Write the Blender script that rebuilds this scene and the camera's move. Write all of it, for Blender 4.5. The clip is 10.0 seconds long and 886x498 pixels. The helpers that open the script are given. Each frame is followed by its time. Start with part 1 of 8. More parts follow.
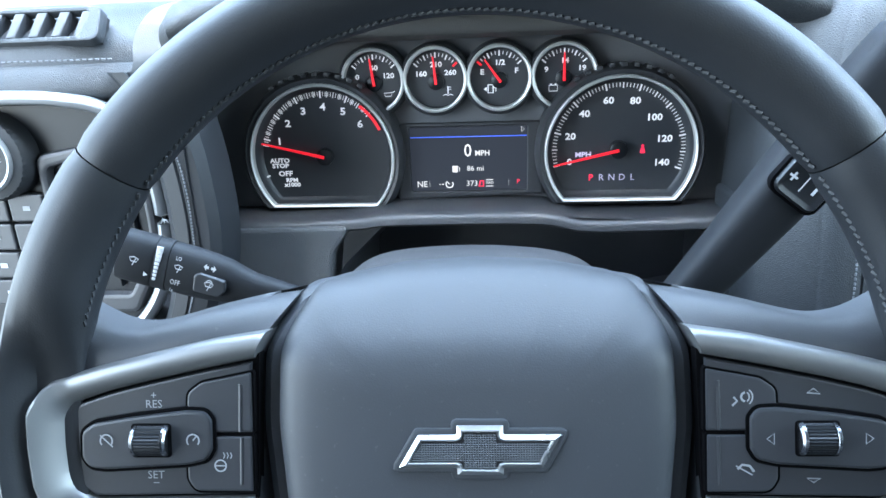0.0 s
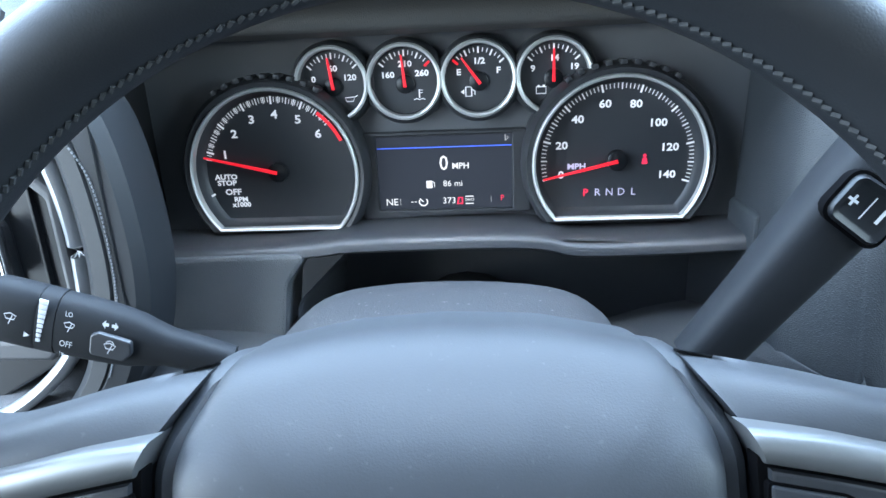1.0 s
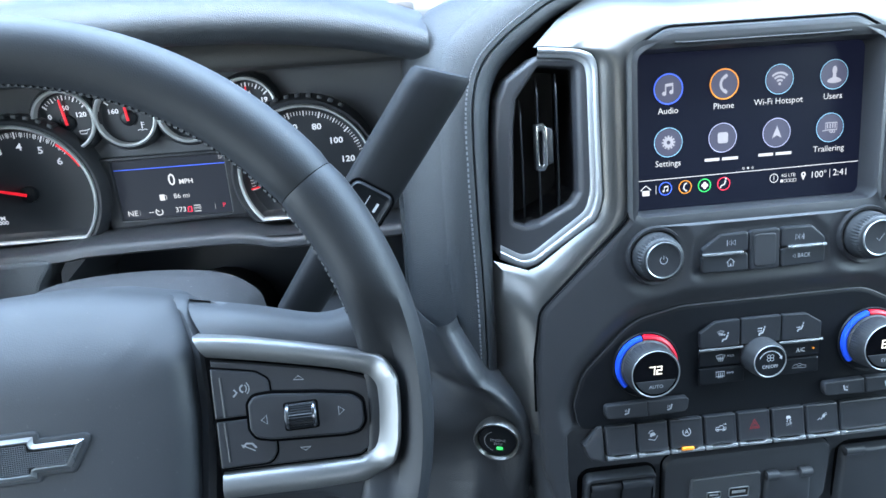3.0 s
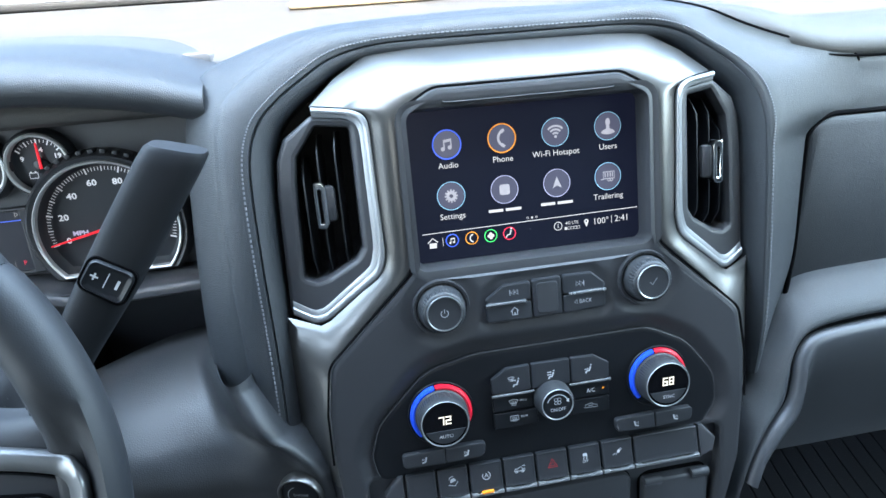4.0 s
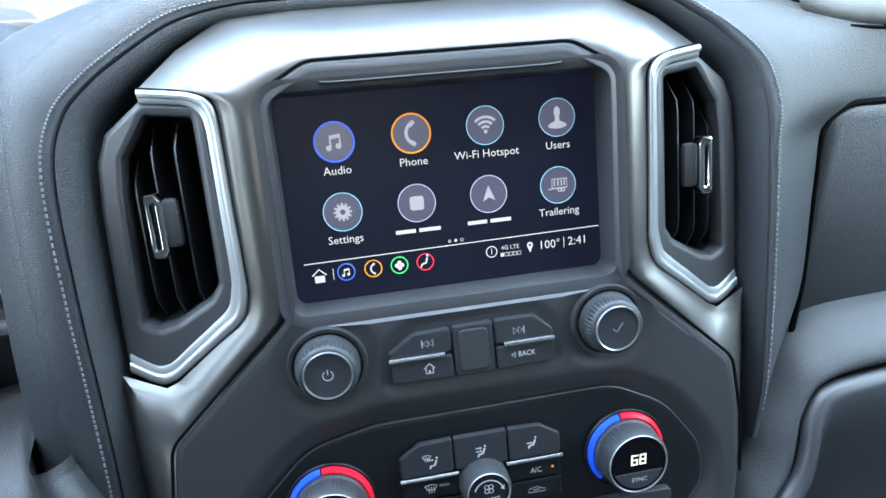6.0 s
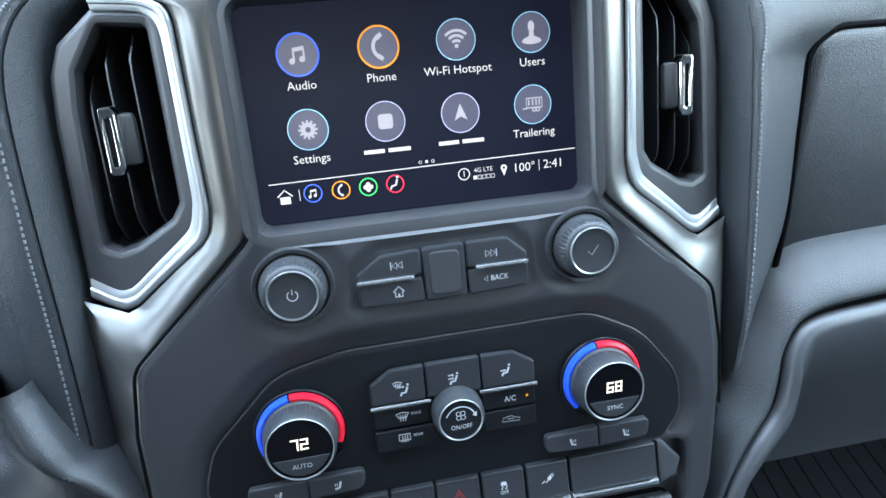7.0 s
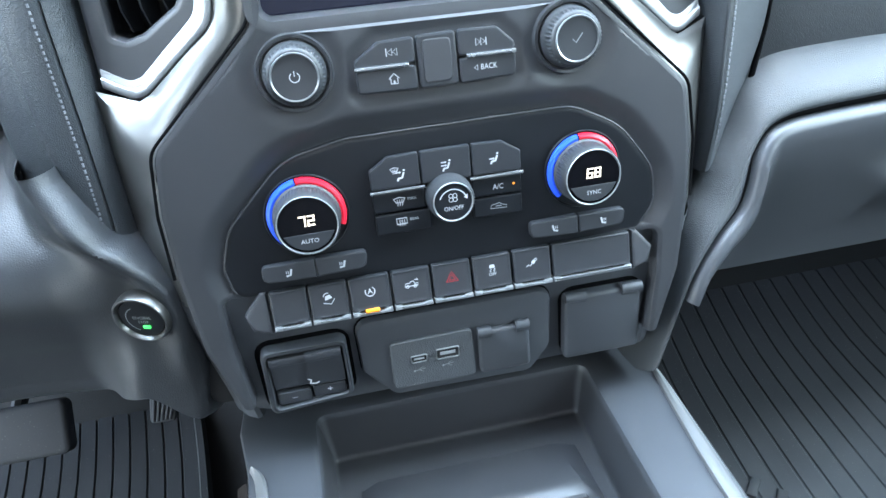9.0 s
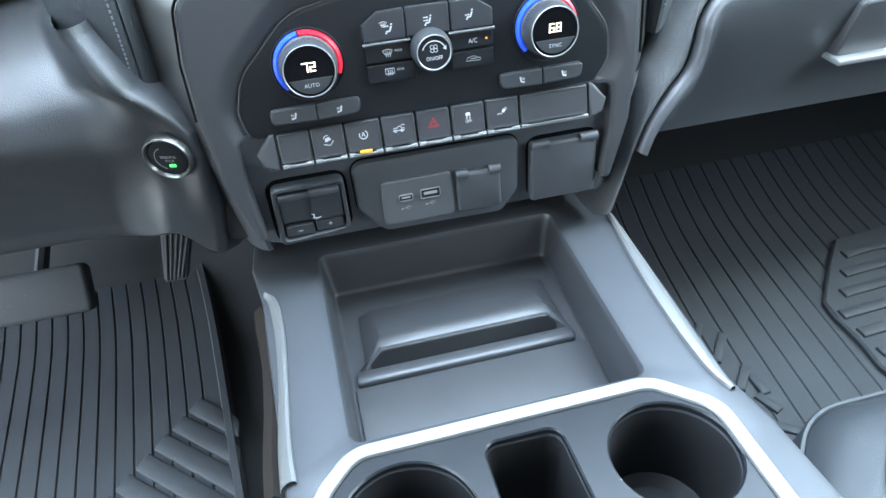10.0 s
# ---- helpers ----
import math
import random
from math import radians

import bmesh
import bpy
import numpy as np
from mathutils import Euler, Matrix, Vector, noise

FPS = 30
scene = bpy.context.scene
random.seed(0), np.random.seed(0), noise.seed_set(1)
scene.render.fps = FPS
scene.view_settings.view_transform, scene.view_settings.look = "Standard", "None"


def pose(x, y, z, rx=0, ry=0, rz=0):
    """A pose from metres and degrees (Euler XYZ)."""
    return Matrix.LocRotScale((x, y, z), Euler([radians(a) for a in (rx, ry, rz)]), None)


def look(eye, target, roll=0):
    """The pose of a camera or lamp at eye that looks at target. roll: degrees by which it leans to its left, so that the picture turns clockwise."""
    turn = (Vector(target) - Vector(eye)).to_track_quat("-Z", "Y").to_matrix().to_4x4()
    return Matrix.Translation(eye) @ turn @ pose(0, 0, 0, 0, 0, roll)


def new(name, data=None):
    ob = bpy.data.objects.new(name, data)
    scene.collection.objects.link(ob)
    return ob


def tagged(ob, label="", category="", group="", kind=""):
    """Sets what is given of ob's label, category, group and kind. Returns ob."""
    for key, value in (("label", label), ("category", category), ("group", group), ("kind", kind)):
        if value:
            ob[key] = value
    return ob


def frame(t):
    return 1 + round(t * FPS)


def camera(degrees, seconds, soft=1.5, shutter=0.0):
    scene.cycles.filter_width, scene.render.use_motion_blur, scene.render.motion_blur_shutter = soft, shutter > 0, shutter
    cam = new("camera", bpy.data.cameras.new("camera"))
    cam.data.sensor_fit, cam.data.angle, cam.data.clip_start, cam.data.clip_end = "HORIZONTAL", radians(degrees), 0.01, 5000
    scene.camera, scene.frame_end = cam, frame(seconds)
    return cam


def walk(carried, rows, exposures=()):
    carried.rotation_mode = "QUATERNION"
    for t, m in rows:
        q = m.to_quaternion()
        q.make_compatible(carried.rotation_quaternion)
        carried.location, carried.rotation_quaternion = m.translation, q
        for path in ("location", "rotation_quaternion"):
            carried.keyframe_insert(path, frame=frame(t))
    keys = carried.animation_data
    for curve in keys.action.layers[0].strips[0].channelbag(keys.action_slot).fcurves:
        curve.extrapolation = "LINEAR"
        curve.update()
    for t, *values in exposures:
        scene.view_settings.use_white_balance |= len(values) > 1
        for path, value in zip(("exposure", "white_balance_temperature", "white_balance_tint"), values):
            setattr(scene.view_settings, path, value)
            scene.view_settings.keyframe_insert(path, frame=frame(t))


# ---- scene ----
from mathutils.geometry import delaunay_2d_cdt
cam = camera(68.5, 10.0)
PATH = [
    (0, (0.027, 0.134, 0.984), (-0.164, 2.019, 0.344), -2.2),
    (0.5, (0.029, 0.195, 0.973), (-0.138, 2.083, 0.334), -2.4),
    (1, (0.028, 0.209, 0.978), (-0.115, 2.1, 0.342), -2.6),
    (1.5, (0.027, 0.208, 0.979), (-0.084, 2.101, 0.342), -2.8),
    (2, (0.024, 0.189, 0.976), (-0.037, 2.082, 0.334), -3.2),
    (2.2, (0.042, 0.166, 0.981), (0.015, 2.056, 0.328), -3.3),
    (2.5, (0.092, 0.131, 0.986), (0.118, 2.02, 0.332), -3.5),
    (2.7, (0.132, 0.109, 0.989), (0.201, 1.999, 0.336), -3.7),
    (3, (0.191, 0.084, 1.003), (0.326, 1.97, 0.351), -3.8),
    (3.2, (0.217, 0.075, 1.012), (0.391, 1.957, 0.358), -4.0),
    (4.3, (0.347, 0.083, 1.037), (0.663, 1.945, 0.38), -4.3),
    (4.5, (0.366, 0.112, 1.033), (0.69, 1.977, 0.387), -4.4),
    (5, (0.384, 0.171, 1.02), (0.731, 2.029, 0.366), -4.0),
    (5.2, (0.387, 0.182, 1.02), (0.721, 2.04, 0.36), -4.0),
    (6.3, (0.395, 0.197, 0.994), (0.703, 2.057, 0.325), -4.0),
    (6.5, (0.397, 0.198, 0.984), (0.71, 2.051, 0.299), -4.0),
    (7, (0.406, 0.193, 0.972), (0.713, 2.031, 0.246), -4.1),
    (7.5, (0.407, 0.187, 0.952), (0.716, 1.998, 0.16), -4.2),
    (8, (0.398, 0.179, 0.932), (0.712, 1.957, 0.072), -4.2),
    (8.5, (0.387, 0.166, 0.925), (0.721, 1.902, -0.011), -4.1),
    (9, (0.39, 0.143, 0.931), (0.683, 1.832, -0.098), -4.5),
    (9.5, (0.385, 0.107, 0.932), (0.674, 1.725, -0.207), -4.5),
    (10, (0.371, 0.052, 0.932), (0.663, 1.582, -0.323), -4.3),
]
walk(cam, [(t, look(eye, target, roll)) for t, eye, target, roll in PATH],
     [(0, 3.36, 6300, 10), (1, 3.42, 6200, 10), (2, 3.40, 6150, 10), (3, 3.2, 6250, 10), (5, 2.95, 6500, 10), (6.5, 3.05, 6500, 10), (7.5, 3.4, 6500, 10), (8.5, 3.8, 6620, 10), (10, 3.98, 6980, 10)])

# world and sun: high sun from behind, over the roof
world = bpy.data.worlds.new("sky")
scene.world = world
world.use_nodes = True
wn = world.node_tree.nodes
sky = wn.new("ShaderNodeTexSky")
sky.sky_type = "NISHITA"
sky.sun_disc = False
sky.sun_elevation = radians(47)
sky.sun_rotation = radians(190)
sky.air_density, sky.dust_density = 1.0, 1.6
wn["Background"].inputs["Strength"].default_value = 0.15
world.node_tree.links.new(sky.outputs["Color"], wn["Background"].inputs["Color"])
sun_data = bpy.data.lights.new("sun", "SUN")
sun_data.energy, sun_data.angle, sun_data.color = 3.0, radians(0.5), (1.0, 0.95, 0.88)
sun = new("sun", sun_data)
sun.matrix_world = look((0, 0, 0), (-0.06, 0.68, -0.73))


# added area lamps for sky light: open driver door (assumed), passenger window, windscreen
def window_light(eye, target, w, h, power, tint=(0.70, 0.87, 1.0)):
    d = bpy.data.lights.new("window_daylight", "AREA")
    d.shape, d.size, d.size_y, d.energy, d.color = "RECTANGLE", w, h, power, tint
    ob = new("window_daylight", d)
    ob.matrix_world = look(eye, target)
    return ob


window_light((-0.745, 0.22, 0.92), (0.3, 0.32, 0.60), 1.15, 1.00, 2.7, (0.70, 0.88, 1.0))
window_light((1.46, 0.10, 1.21), (0.5, 0.25, 0.75), 0.95, 0.44, 2.1, (0.70, 0.92, 1.0))
window_light((0.37, 0.50, 1.355), (0.37, 0.30, 0.80), 2.1, 0.42, 5.9, (0.54, 0.76, 1.0))

# ---------- tools ----------
def fillet(pts, r=0.0, n=4):
    """Rounds the corners of a closed outline; a point may carry its own radius."""
    out = []
    k = len(pts)
    for i in range(k):
        p = Vector(pts[i][:2])
        rad = pts[i][2] if len(pts[i]) > 2 else r
        a, b = Vector(pts[i - 1][:2]) - p, Vector(pts[(i + 1) % k][:2]) - p
        la, lb = a.length, b.length
        a.normalize(), b.normalize()
        ang = a.angle(b)
        if rad <= 1e-6 or ang > 3.1:
            out.append((p.x, p.y))
            continue
        cut = min(rad / math.tan(ang / 2), la * 0.48, lb * 0.48)
        rr = cut * math.tan(ang / 2)
        c = p + (a + b).normalized() * (rr / math.sin(ang / 2))
        s, e = p + a * cut - c, p + b * cut - c
        sweep = s.angle_signed(e)
        for j in range(n + 1):
            t = -sweep * j / n
            out.append((c.x + s.x * math.cos(t) - s.y * math.sin(t), c.y + s.x * math.sin(t) + s.y * math.cos(t)))
    return out


def area(pts):
    return 0.5 * sum(pts[i - 1][0] * pts[i][1] - pts[i][0] * pts[i - 1][1] for i in range(len(pts)))


def inset(pts, d):
    """The outline moved inwards by d (outwards if negative); edges that shrink away collapse to a point."""
    if abs(d) < 1e-9:
        return list(pts)
    sgn = 1 if area(pts) > 0 else -1
    P = [Vector(p) for p in pts]
    k = len(P)
    E = []
    for i in range(k):
        a, b = P[i], P[(i + 1) % k]
        t = b - a
        if t.length < 1e-8:
            E.append(None)
            continue
        t.normalize()
        E.append((a + Vector((-t.y, t.x)) * (sgn * d), t))
    live = [e is not None for e in E]

    def corner(i, h):
        (p, t), (q, u) = E[i], E[h]
        c = t.x * u.y - t.y * u.x
        if abs(c) < 0.02:
            m = P[h] if h != i else P[i]
            n1, n2 = Vector((-t.y, t.x)), Vector((-u.y, u.x))
            return m + (n1 + n2).normalized() * (sgn * d)
        w = q - p
        return p + t * ((w.x * u.y - w.y * u.x) / c)

    for _ in range(k):
        idx = [i for i in range(k) if live[i]]
        if len(idx) < 4:
            break
        n = len(idx)
        C = [corner(idx[j - 1], idx[j]) for j in range(n)]
        worst, which = -1e-7, None
        for j in range(n):
            g = (C[(j + 1) % n] - C[j]).dot(E[idx[j]][1])
            if g < worst:
                worst, which = g, idx[j]
        if which is None:
            break
        live[which] = False
    idx = [i for i in range(k) if live[i]]
    n = len(idx)
    C = {idx[j]: corner(idx[j - 1], idx[j]) for j in range(n)}
    out = []
    for i in range(k):
        h = i
        while not live[h]:
            h = (h + 1) % k
        out.append((C[h].x, C[h].y))
    return out


def circle(r, n=48, cx=0.0, cz=0.0, a0=0.0):
    return [(cx + r * math.cos(a0 + 2 * math.pi * i / n), cz + r * math.sin(a0 + 2 * math.pi * i / n)) for i in range(n)]


def box2(w, h, cx=0.0, cz=0.0):
    return [(cx - w / 2, cz - h / 2), (cx + w / 2, cz - h / 2), (cx + w / 2, cz + h / 2), (cx - w / 2, cz + h / 2)]


def rings(bm, loops, closed=True, cap0=False, cap1=False):
    vs = [[bm.verts.new(p) for p in lp] for lp in loops]
    for a, b in zip(vs, vs[1:]):
        k = len(a)
        for i in range(k if closed else k - 1):
            j = (i + 1) % k
            bm.faces.new((a[i], a[j], b[j], b[i]))
    if cap0:
        bm.faces.new(vs[0])
    if cap1:
        bm.faces.new(vs[-1])
    return vs


def slab(bm, outline, prof, back=False, warp=None):
    """A moulded piece: outline in x, z; prof: (inset, y) from back to front; the front is capped."""
    loops = []
    for d, y in prof:
        loops.append([(x, y + (warp(x, z) if warp else 0), z) for x, z in inset(outline, d)])
    return rings(bm, loops, cap0=back, cap1=True)


def soft(yf, yb, r):
    """A profile with a rounded front edge of radius r."""
    return [(0, yb), (0, yf + r), (0.3 * r, yf + 0.3 * r), (r, yf), (1.2 * r, yf)]


def pierced(bm, outline, holes, yf, yb, r=0.002, hole_r=None, warp=None):
    """A plate with openings, its edges rounded."""
    front = set()
    key = lambda c: (round(c[0], 6), round(c[1], 6), round(c[2], 6))
    for n, lp in enumerate([outline] + list(holes)):
        s = 1 if n == 0 else -1
        rr = r if n == 0 or hole_r is None else hole_r
        loops = [[(x, y + (warp(x, z) if warp else 0), z) for x, z in inset(lp, s * d)] for d, y in soft(yf, yb, rr)]
        vs = rings(bm, loops)
        front |= {key(v.co) for v in vs[-1]}
    bmesh.ops.remove_doubles(bm, verts=bm.verts[:], dist=2e-6)
    edges = [e for e in bm.edges if e.is_boundary and key(e.verts[0].co) in front and key(e.verts[1].co) in front]
    bmesh.ops.triangle_fill(bm, use_beauty=True, use_dissolve=False, edges=edges)


def lathe(bm, prof, n=48, ridge=0.0, ridged=(), c=(0, 0, 0), cap=True):
    """Turned about the y axis: prof of (radius, y); in the rings named in ridged every other vertex is drawn in by ridge."""
    loops = []
    for i, (r, y) in enumerate(prof):
        lp = []
        for k in range(n):
            a = 2 * math.pi * k / n
            q = r - (ridge if i in ridged and k % 2 else 0)
            lp.append((c[0] + q * math.cos(a), c[1] + y, c[2] + q * math.sin(a)))
        loops.append(lp)
    rings(bm, loops, cap1=cap)


def tube(bm, pts, r, n=8, caps=True, flat=1.0):
    """A round bar along points; r may be a list."""
    pts = [Vector(p) for p in pts]
    loops = []
    up = Vector((0, 0, 1))
    for i, p in enumerate(pts):
        d = (pts[min(i + 1, len(pts) - 1)] - pts[max(i - 1, 0)]).normalized()
        s = d.cross(up)
        s = s.normalized() if s.length > 1e-4 else Vector((1, 0, 0))
        u = s.cross(d)
        q = r[i] if isinstance(r, (list, tuple)) else r
        loops.append([p + s * (q * math.cos(2 * math.pi * k / n)) + u * (q * flat * math.sin(2 * math.pi * k / n)) for k in range(n)])
    rings(bm, loops, cap0=caps, cap1=caps)


def ribbon(bm, pts, w, y=0.0, closed=False):
    """A flat stroke of width w in x, z at depth y."""
    k = len(pts)
    L, R = [], []
    for i in range(k):
        p = Vector(pts[i])
        a = Vector(pts[i - 1]) if (i or closed) else p
        b = Vector(pts[(i + 1) % k]) if (i < k - 1 or closed) else p
        d = (b - a).normalized()
        m = Vector((-d.y, d.x)) * (w / 2)
        L.append(bm.verts.new((p.x + m.x, y, p.y + m.y)))
        R.append(bm.verts.new((p.x - m.x, y, p.y - m.y)))
    for i in range(k if closed else k - 1):
        j = (i + 1) % k
        bm.faces.new((R[i], R[j], L[j], L[i]))


def fill(bm, pts, y=0.0):
    bm.faces.new([bm.verts.new((x, y, z)) for x, z in pts])


def arc(r, a0, a1, n=16, cx=0.0, cz=0.0):
    return [(cx + r * math.cos(radians(a0 + (a1 - a0) * i / n)), cz + r * math.sin(radians(a0 + (a1 - a0) * i / n))) for i in range(n + 1)]


def spline(pts, n=8, closed=False):
    """A smooth line through points of any dimension."""
    P = [Vector(p) for p in pts]
    k = len(P)
    out = []
    for i in range(k if closed else k - 1):
        p0 = P[i - 1] if (i or closed) else P[0]
        p1, p2 = P[i], P[(i + 1) % k]
        p3 = P[(i + 2) % k] if (i + 2 < k or closed) else P[-1]
        for j in range(n):
            t = j / n
            out.append(0.5 * (2 * p1 + (p2 - p0) * t + (2 * p0 - 5 * p1 + 4 * p2 - p3) * t * t + (3 * p1 - p0 - 3 * p2 + p3) * t ** 3))
    if not closed:
        out.append(P[-1])
    return [tuple(v) for v in out]


def block(bm, x0, x1, y0, y1, z0, z1, bev=0.0, seg=2):
    vs = bmesh.ops.create_cube(bm, size=1)["verts"]
    for v in vs:
        v.co = Vector(((x0 + x1) / 2 + v.co.x * (x1 - x0), (y0 + y1) / 2 + v.co.y * (y1 - y0), (z0 + z1) / 2 + v.co.z * (z1 - z0)))
    if bev:
        ed = {e for v in vs for e in v.link_edges}
        bmesh.ops.bevel(bm, geom=list(ed), offset=bev, segments=seg, profile=0.5, affect="EDGES")


def sweep(bm, sections, closed=False):
    """A skin through cross-sections of equal length."""
    rings(bm, sections, closed=closed)


def mesh_of(name, bm, material, angle=38):
    bmesh.ops.recalc_face_normals(bm, faces=bm.faces[:])
    me = bpy.data.meshes.new(name)
    bm.to_mesh(me)
    bm.free()
    me.materials.append(material)
    me.shade_smooth()
    me.set_sharp_from_angle(angle=radians(angle))
    return me


def part(name, bm, material, parent=None, label="", angle=38):
    ob = new(name, mesh_of(name, bm, material, angle))
    if parent is not None:
        ob.parent = parent
    if label:
        tagged(ob, label)
    return ob


def thing(name, m, label, category, group="", kind=""):
    ob = new(name)
    ob.empty_display_size = 0.02
    ob.matrix_basis = m
    return tagged(ob, label, category, group, kind)


def solo(name, bm, material, label, category, m=None, kind="", group="", angle=38):
    ob = part(name, bm, material, None, "", angle)
    if m is not None:
        ob.matrix_basis = m
    return tagged(ob, label, category, group, kind)


def lettering(bm, text, size, x=0.0, z=0.0, y=0.0, align="CENTER", stretch=1.0, bold=0.0):
    """Letters of the built-in font, flat in x, z."""
    cu = bpy.data.curves.new("letters", "FONT")
    cu.body, cu.size, cu.align_x, cu.align_y, cu.resolution_u = text, size, align, "CENTER", 2
    cu.offset = bold
    ob = bpy.data.objects.new("letters", cu)
    scene.collection.objects.link(ob)
    me = bpy.data.meshes.new_from_object(ob.evaluated_get(bpy.context.evaluated_depsgraph_get()))
    ofs = len(bm.verts)
    bm.from_mesh(me)
    bm.verts.ensure_lookup_table()
    for v in bm.verts[ofs:]:
        v.co = Vector((x + v.co.x * stretch, y, z + v.co.y))
    bpy.data.objects.remove(ob)
    bpy.data.meshes.remove(me)
    bpy.data.curves.remove(cu)


def B():
    return bmesh.new()

# ---------- materials ----------
def mat(name, col, rough=0.5, metal=0.0, bump=0.0, scale=800.0, kind="noise", spread=0.06, spec=0.5, coat=0.0, rough_var=0.08, emit=None, strength=0.0, dust=0.0):
    """A surface with fine grain, a broad uneven tint and uneven gloss."""
    m = bpy.data.materials.new(name)
    m.use_nodes = True
    nt = m.node_tree
    N, L = nt.nodes, nt.links
    p = N["Principled BSDF"]
    p.inputs["Metallic"].default_value = metal
    p.inputs["Specular IOR Level"].default_value = spec
    p.inputs["Coat Weight"].default_value = coat
    co = N.new("ShaderNodeTexCoord")
    big = N.new("ShaderNodeTexNoise")
    big.inputs["Scale"].default_value, big.inputs["Detail"].default_value = 14.0, 6.0
    L.new(co.outputs["Object"], big.inputs["Vector"])
    mix = N.new("ShaderNodeMix")
    mix.data_type = "RGBA"
    mix.inputs["A"].default_value = (*[c * (1 - spread * 2) for c in col], 1)
    mix.inputs["B"].default_value = (*[min(1, c * (1 + spread * 2)) for c in col], 1)
    L.new(big.outputs["Fac"], mix.inputs["Factor"])
    last = mix.outputs["Result"]
    if dust:
        fine = N.new("ShaderNodeTexNoise")
        fine.inputs["Scale"].default_value, fine.inputs["Detail"].default_value = 420.0, 2.0
        L.new(co.outputs["Object"], fine.inputs["Vector"])
        ramp = N.new("ShaderNodeMapRange")
        ramp.inputs["From Min"].default_value, ramp.inputs["From Max"].default_value = 0.68, 0.78
        ramp.inputs["To Max"].default_value = dust
        L.new(fine.outputs["Fac"], ramp.inputs["Value"])
        m2 = N.new("ShaderNodeMix")
        m2.data_type = "RGBA"
        m2.inputs["B"].default_value = (0.35, 0.34, 0.32, 1)
        L.new(last, m2.inputs["A"])
        L.new(ramp.outputs["Result"], m2.inputs["Factor"])
        last = m2.outputs["Result"]
    L.new(last, p.inputs["Base Color"])
    rr = N.new("ShaderNodeMapRange")
    rr.inputs["To Min"].default_value, rr.inputs["To Max"].default_value = max(0.02, rough - rough_var), min(1, rough + rough_var)
    L.new(big.outputs["Fac"], rr.inputs["Value"])
    L.new(rr.outputs["Result"], p.inputs["Roughness"])
    if bump:
        if kind == "voronoi":
            g = N.new("ShaderNodeTexVoronoi")
            g.feature = "DISTANCE_TO_EDGE"
            out = g.outputs["Distance"]
        else:
            g = N.new("ShaderNodeTexNoise")
            g.inputs["Detail"].default_value = 3.0
            out = g.outputs["Fac"]
        g.inputs["Scale"].default_value = scale
        L.new(co.outputs["Object"], g.inputs["Vector"])
        b = N.new("ShaderNodeBump")
        b.inputs["Strength"].default_value, b.inputs["Distance"].default_value = bump, 0.0006
        L.new(out, b.inputs["Height"])
        L.new(b.outputs["Normal"], p.inputs["Normal"])
    if emit:
        p.inputs["Emission Color"].default_value = (*emit, 1)
        p.inputs["Emission Strength"].default_value = strength
    return m


M_PANEL = mat("satin dark plastic", (0.0295, 0.0305, 0.0340), 0.44, bump=0.12, scale=2600)
M_GLOSSY = mat("smooth black plastic", (0.008, 0.009, 0.011), 0.36, spec=0.30, bump=0.05, scale=2600)
M_BUTTON = mat("button plastic", (0.021, 0.0225, 0.026), 0.40, bump=0.08, scale=3000)
M_GRAIN = mat("grained plastic", (0.056, 0.060, 0.066), 0.55, bump=0.8, scale=620, kind="voronoi")
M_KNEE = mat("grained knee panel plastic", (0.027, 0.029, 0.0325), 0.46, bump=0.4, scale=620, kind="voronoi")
M_LOWER = mat("dark moulded plastic", (0.040, 0.043, 0.049), 0.44, bump=0.2, scale=2000)
# dark plastic with its colour raised to stand in for light under the hood
M_LIGHTENED = mat("cluster plastic lightened in place of light", (0.080, 0.084, 0.092), 0.55, bump=0.2, scale=2000)
M_LEATHER = mat("black leather", (0.026, 0.0295, 0.0335), 0.50, bump=0.70, scale=760, kind="voronoi")
M_RIM = mat("smooth wheel leather", (0.0145, 0.0160, 0.0185), 0.52, spec=0.35, bump=0.12, scale=900, kind="voronoi")
M_PAD = mat("airbag plastic", (0.030, 0.033, 0.038), 0.54, bump=0.12, scale=1500, dust=0.06)
M_CONSOLE = mat("grey console plastic", (0.037, 0.0395, 0.0445), 0.42, bump=0.15, scale=1500)
M_COWL = mat("dusty column plastic", (0.018, 0.018, 0.020), 0.60, bump=0.35, scale=900, dust=0.5)
M_METAL = mat("satin metal trim", (0.128, 0.126, 0.122), 0.31, 0.82, spread=0.05, bump=0.05, scale=2500)
M_SPOKE = mat("graphite spoke trim", (0.20, 0.203, 0.205), 0.38, 0.66, spread=0.03)
M_SILVER = mat("satin silver trim", (0.33, 0.34, 0.35), 0.36, 0.72, spread=0.02)
M_RING = mat("brushed gauge ring", (0.47, 0.48, 0.49), 0.27, 0.92, spread=0.02)
M_CHROME = mat("chrome", (0.80, 0.81, 0.82), 0.10, 1.0, spread=0.02, rough_var=0.04)
M_DARKCHROME = mat("dark chrome", (0.22, 0.23, 0.25), 0.26, 1.0, spread=0.02, rough_var=0.05)
M_THREAD = mat("grey thread", (0.13, 0.135, 0.145), 0.8, bump=0.2, scale=3000)
M_DARKTHREAD = mat("dark thread", (0.036, 0.038, 0.041), 0.8, bump=0.2, scale=3000)
M_RUBBER = mat("rubber mat", (0.0254, 0.0279, 0.0303), 0.66, spec=0.3, bump=0.30, scale=900, spread=0.15, dust=0.25)
M_JOINT = mat("dark joint", (0.002, 0.002, 0.0025), 0.9, spec=0.05, spread=0.02)
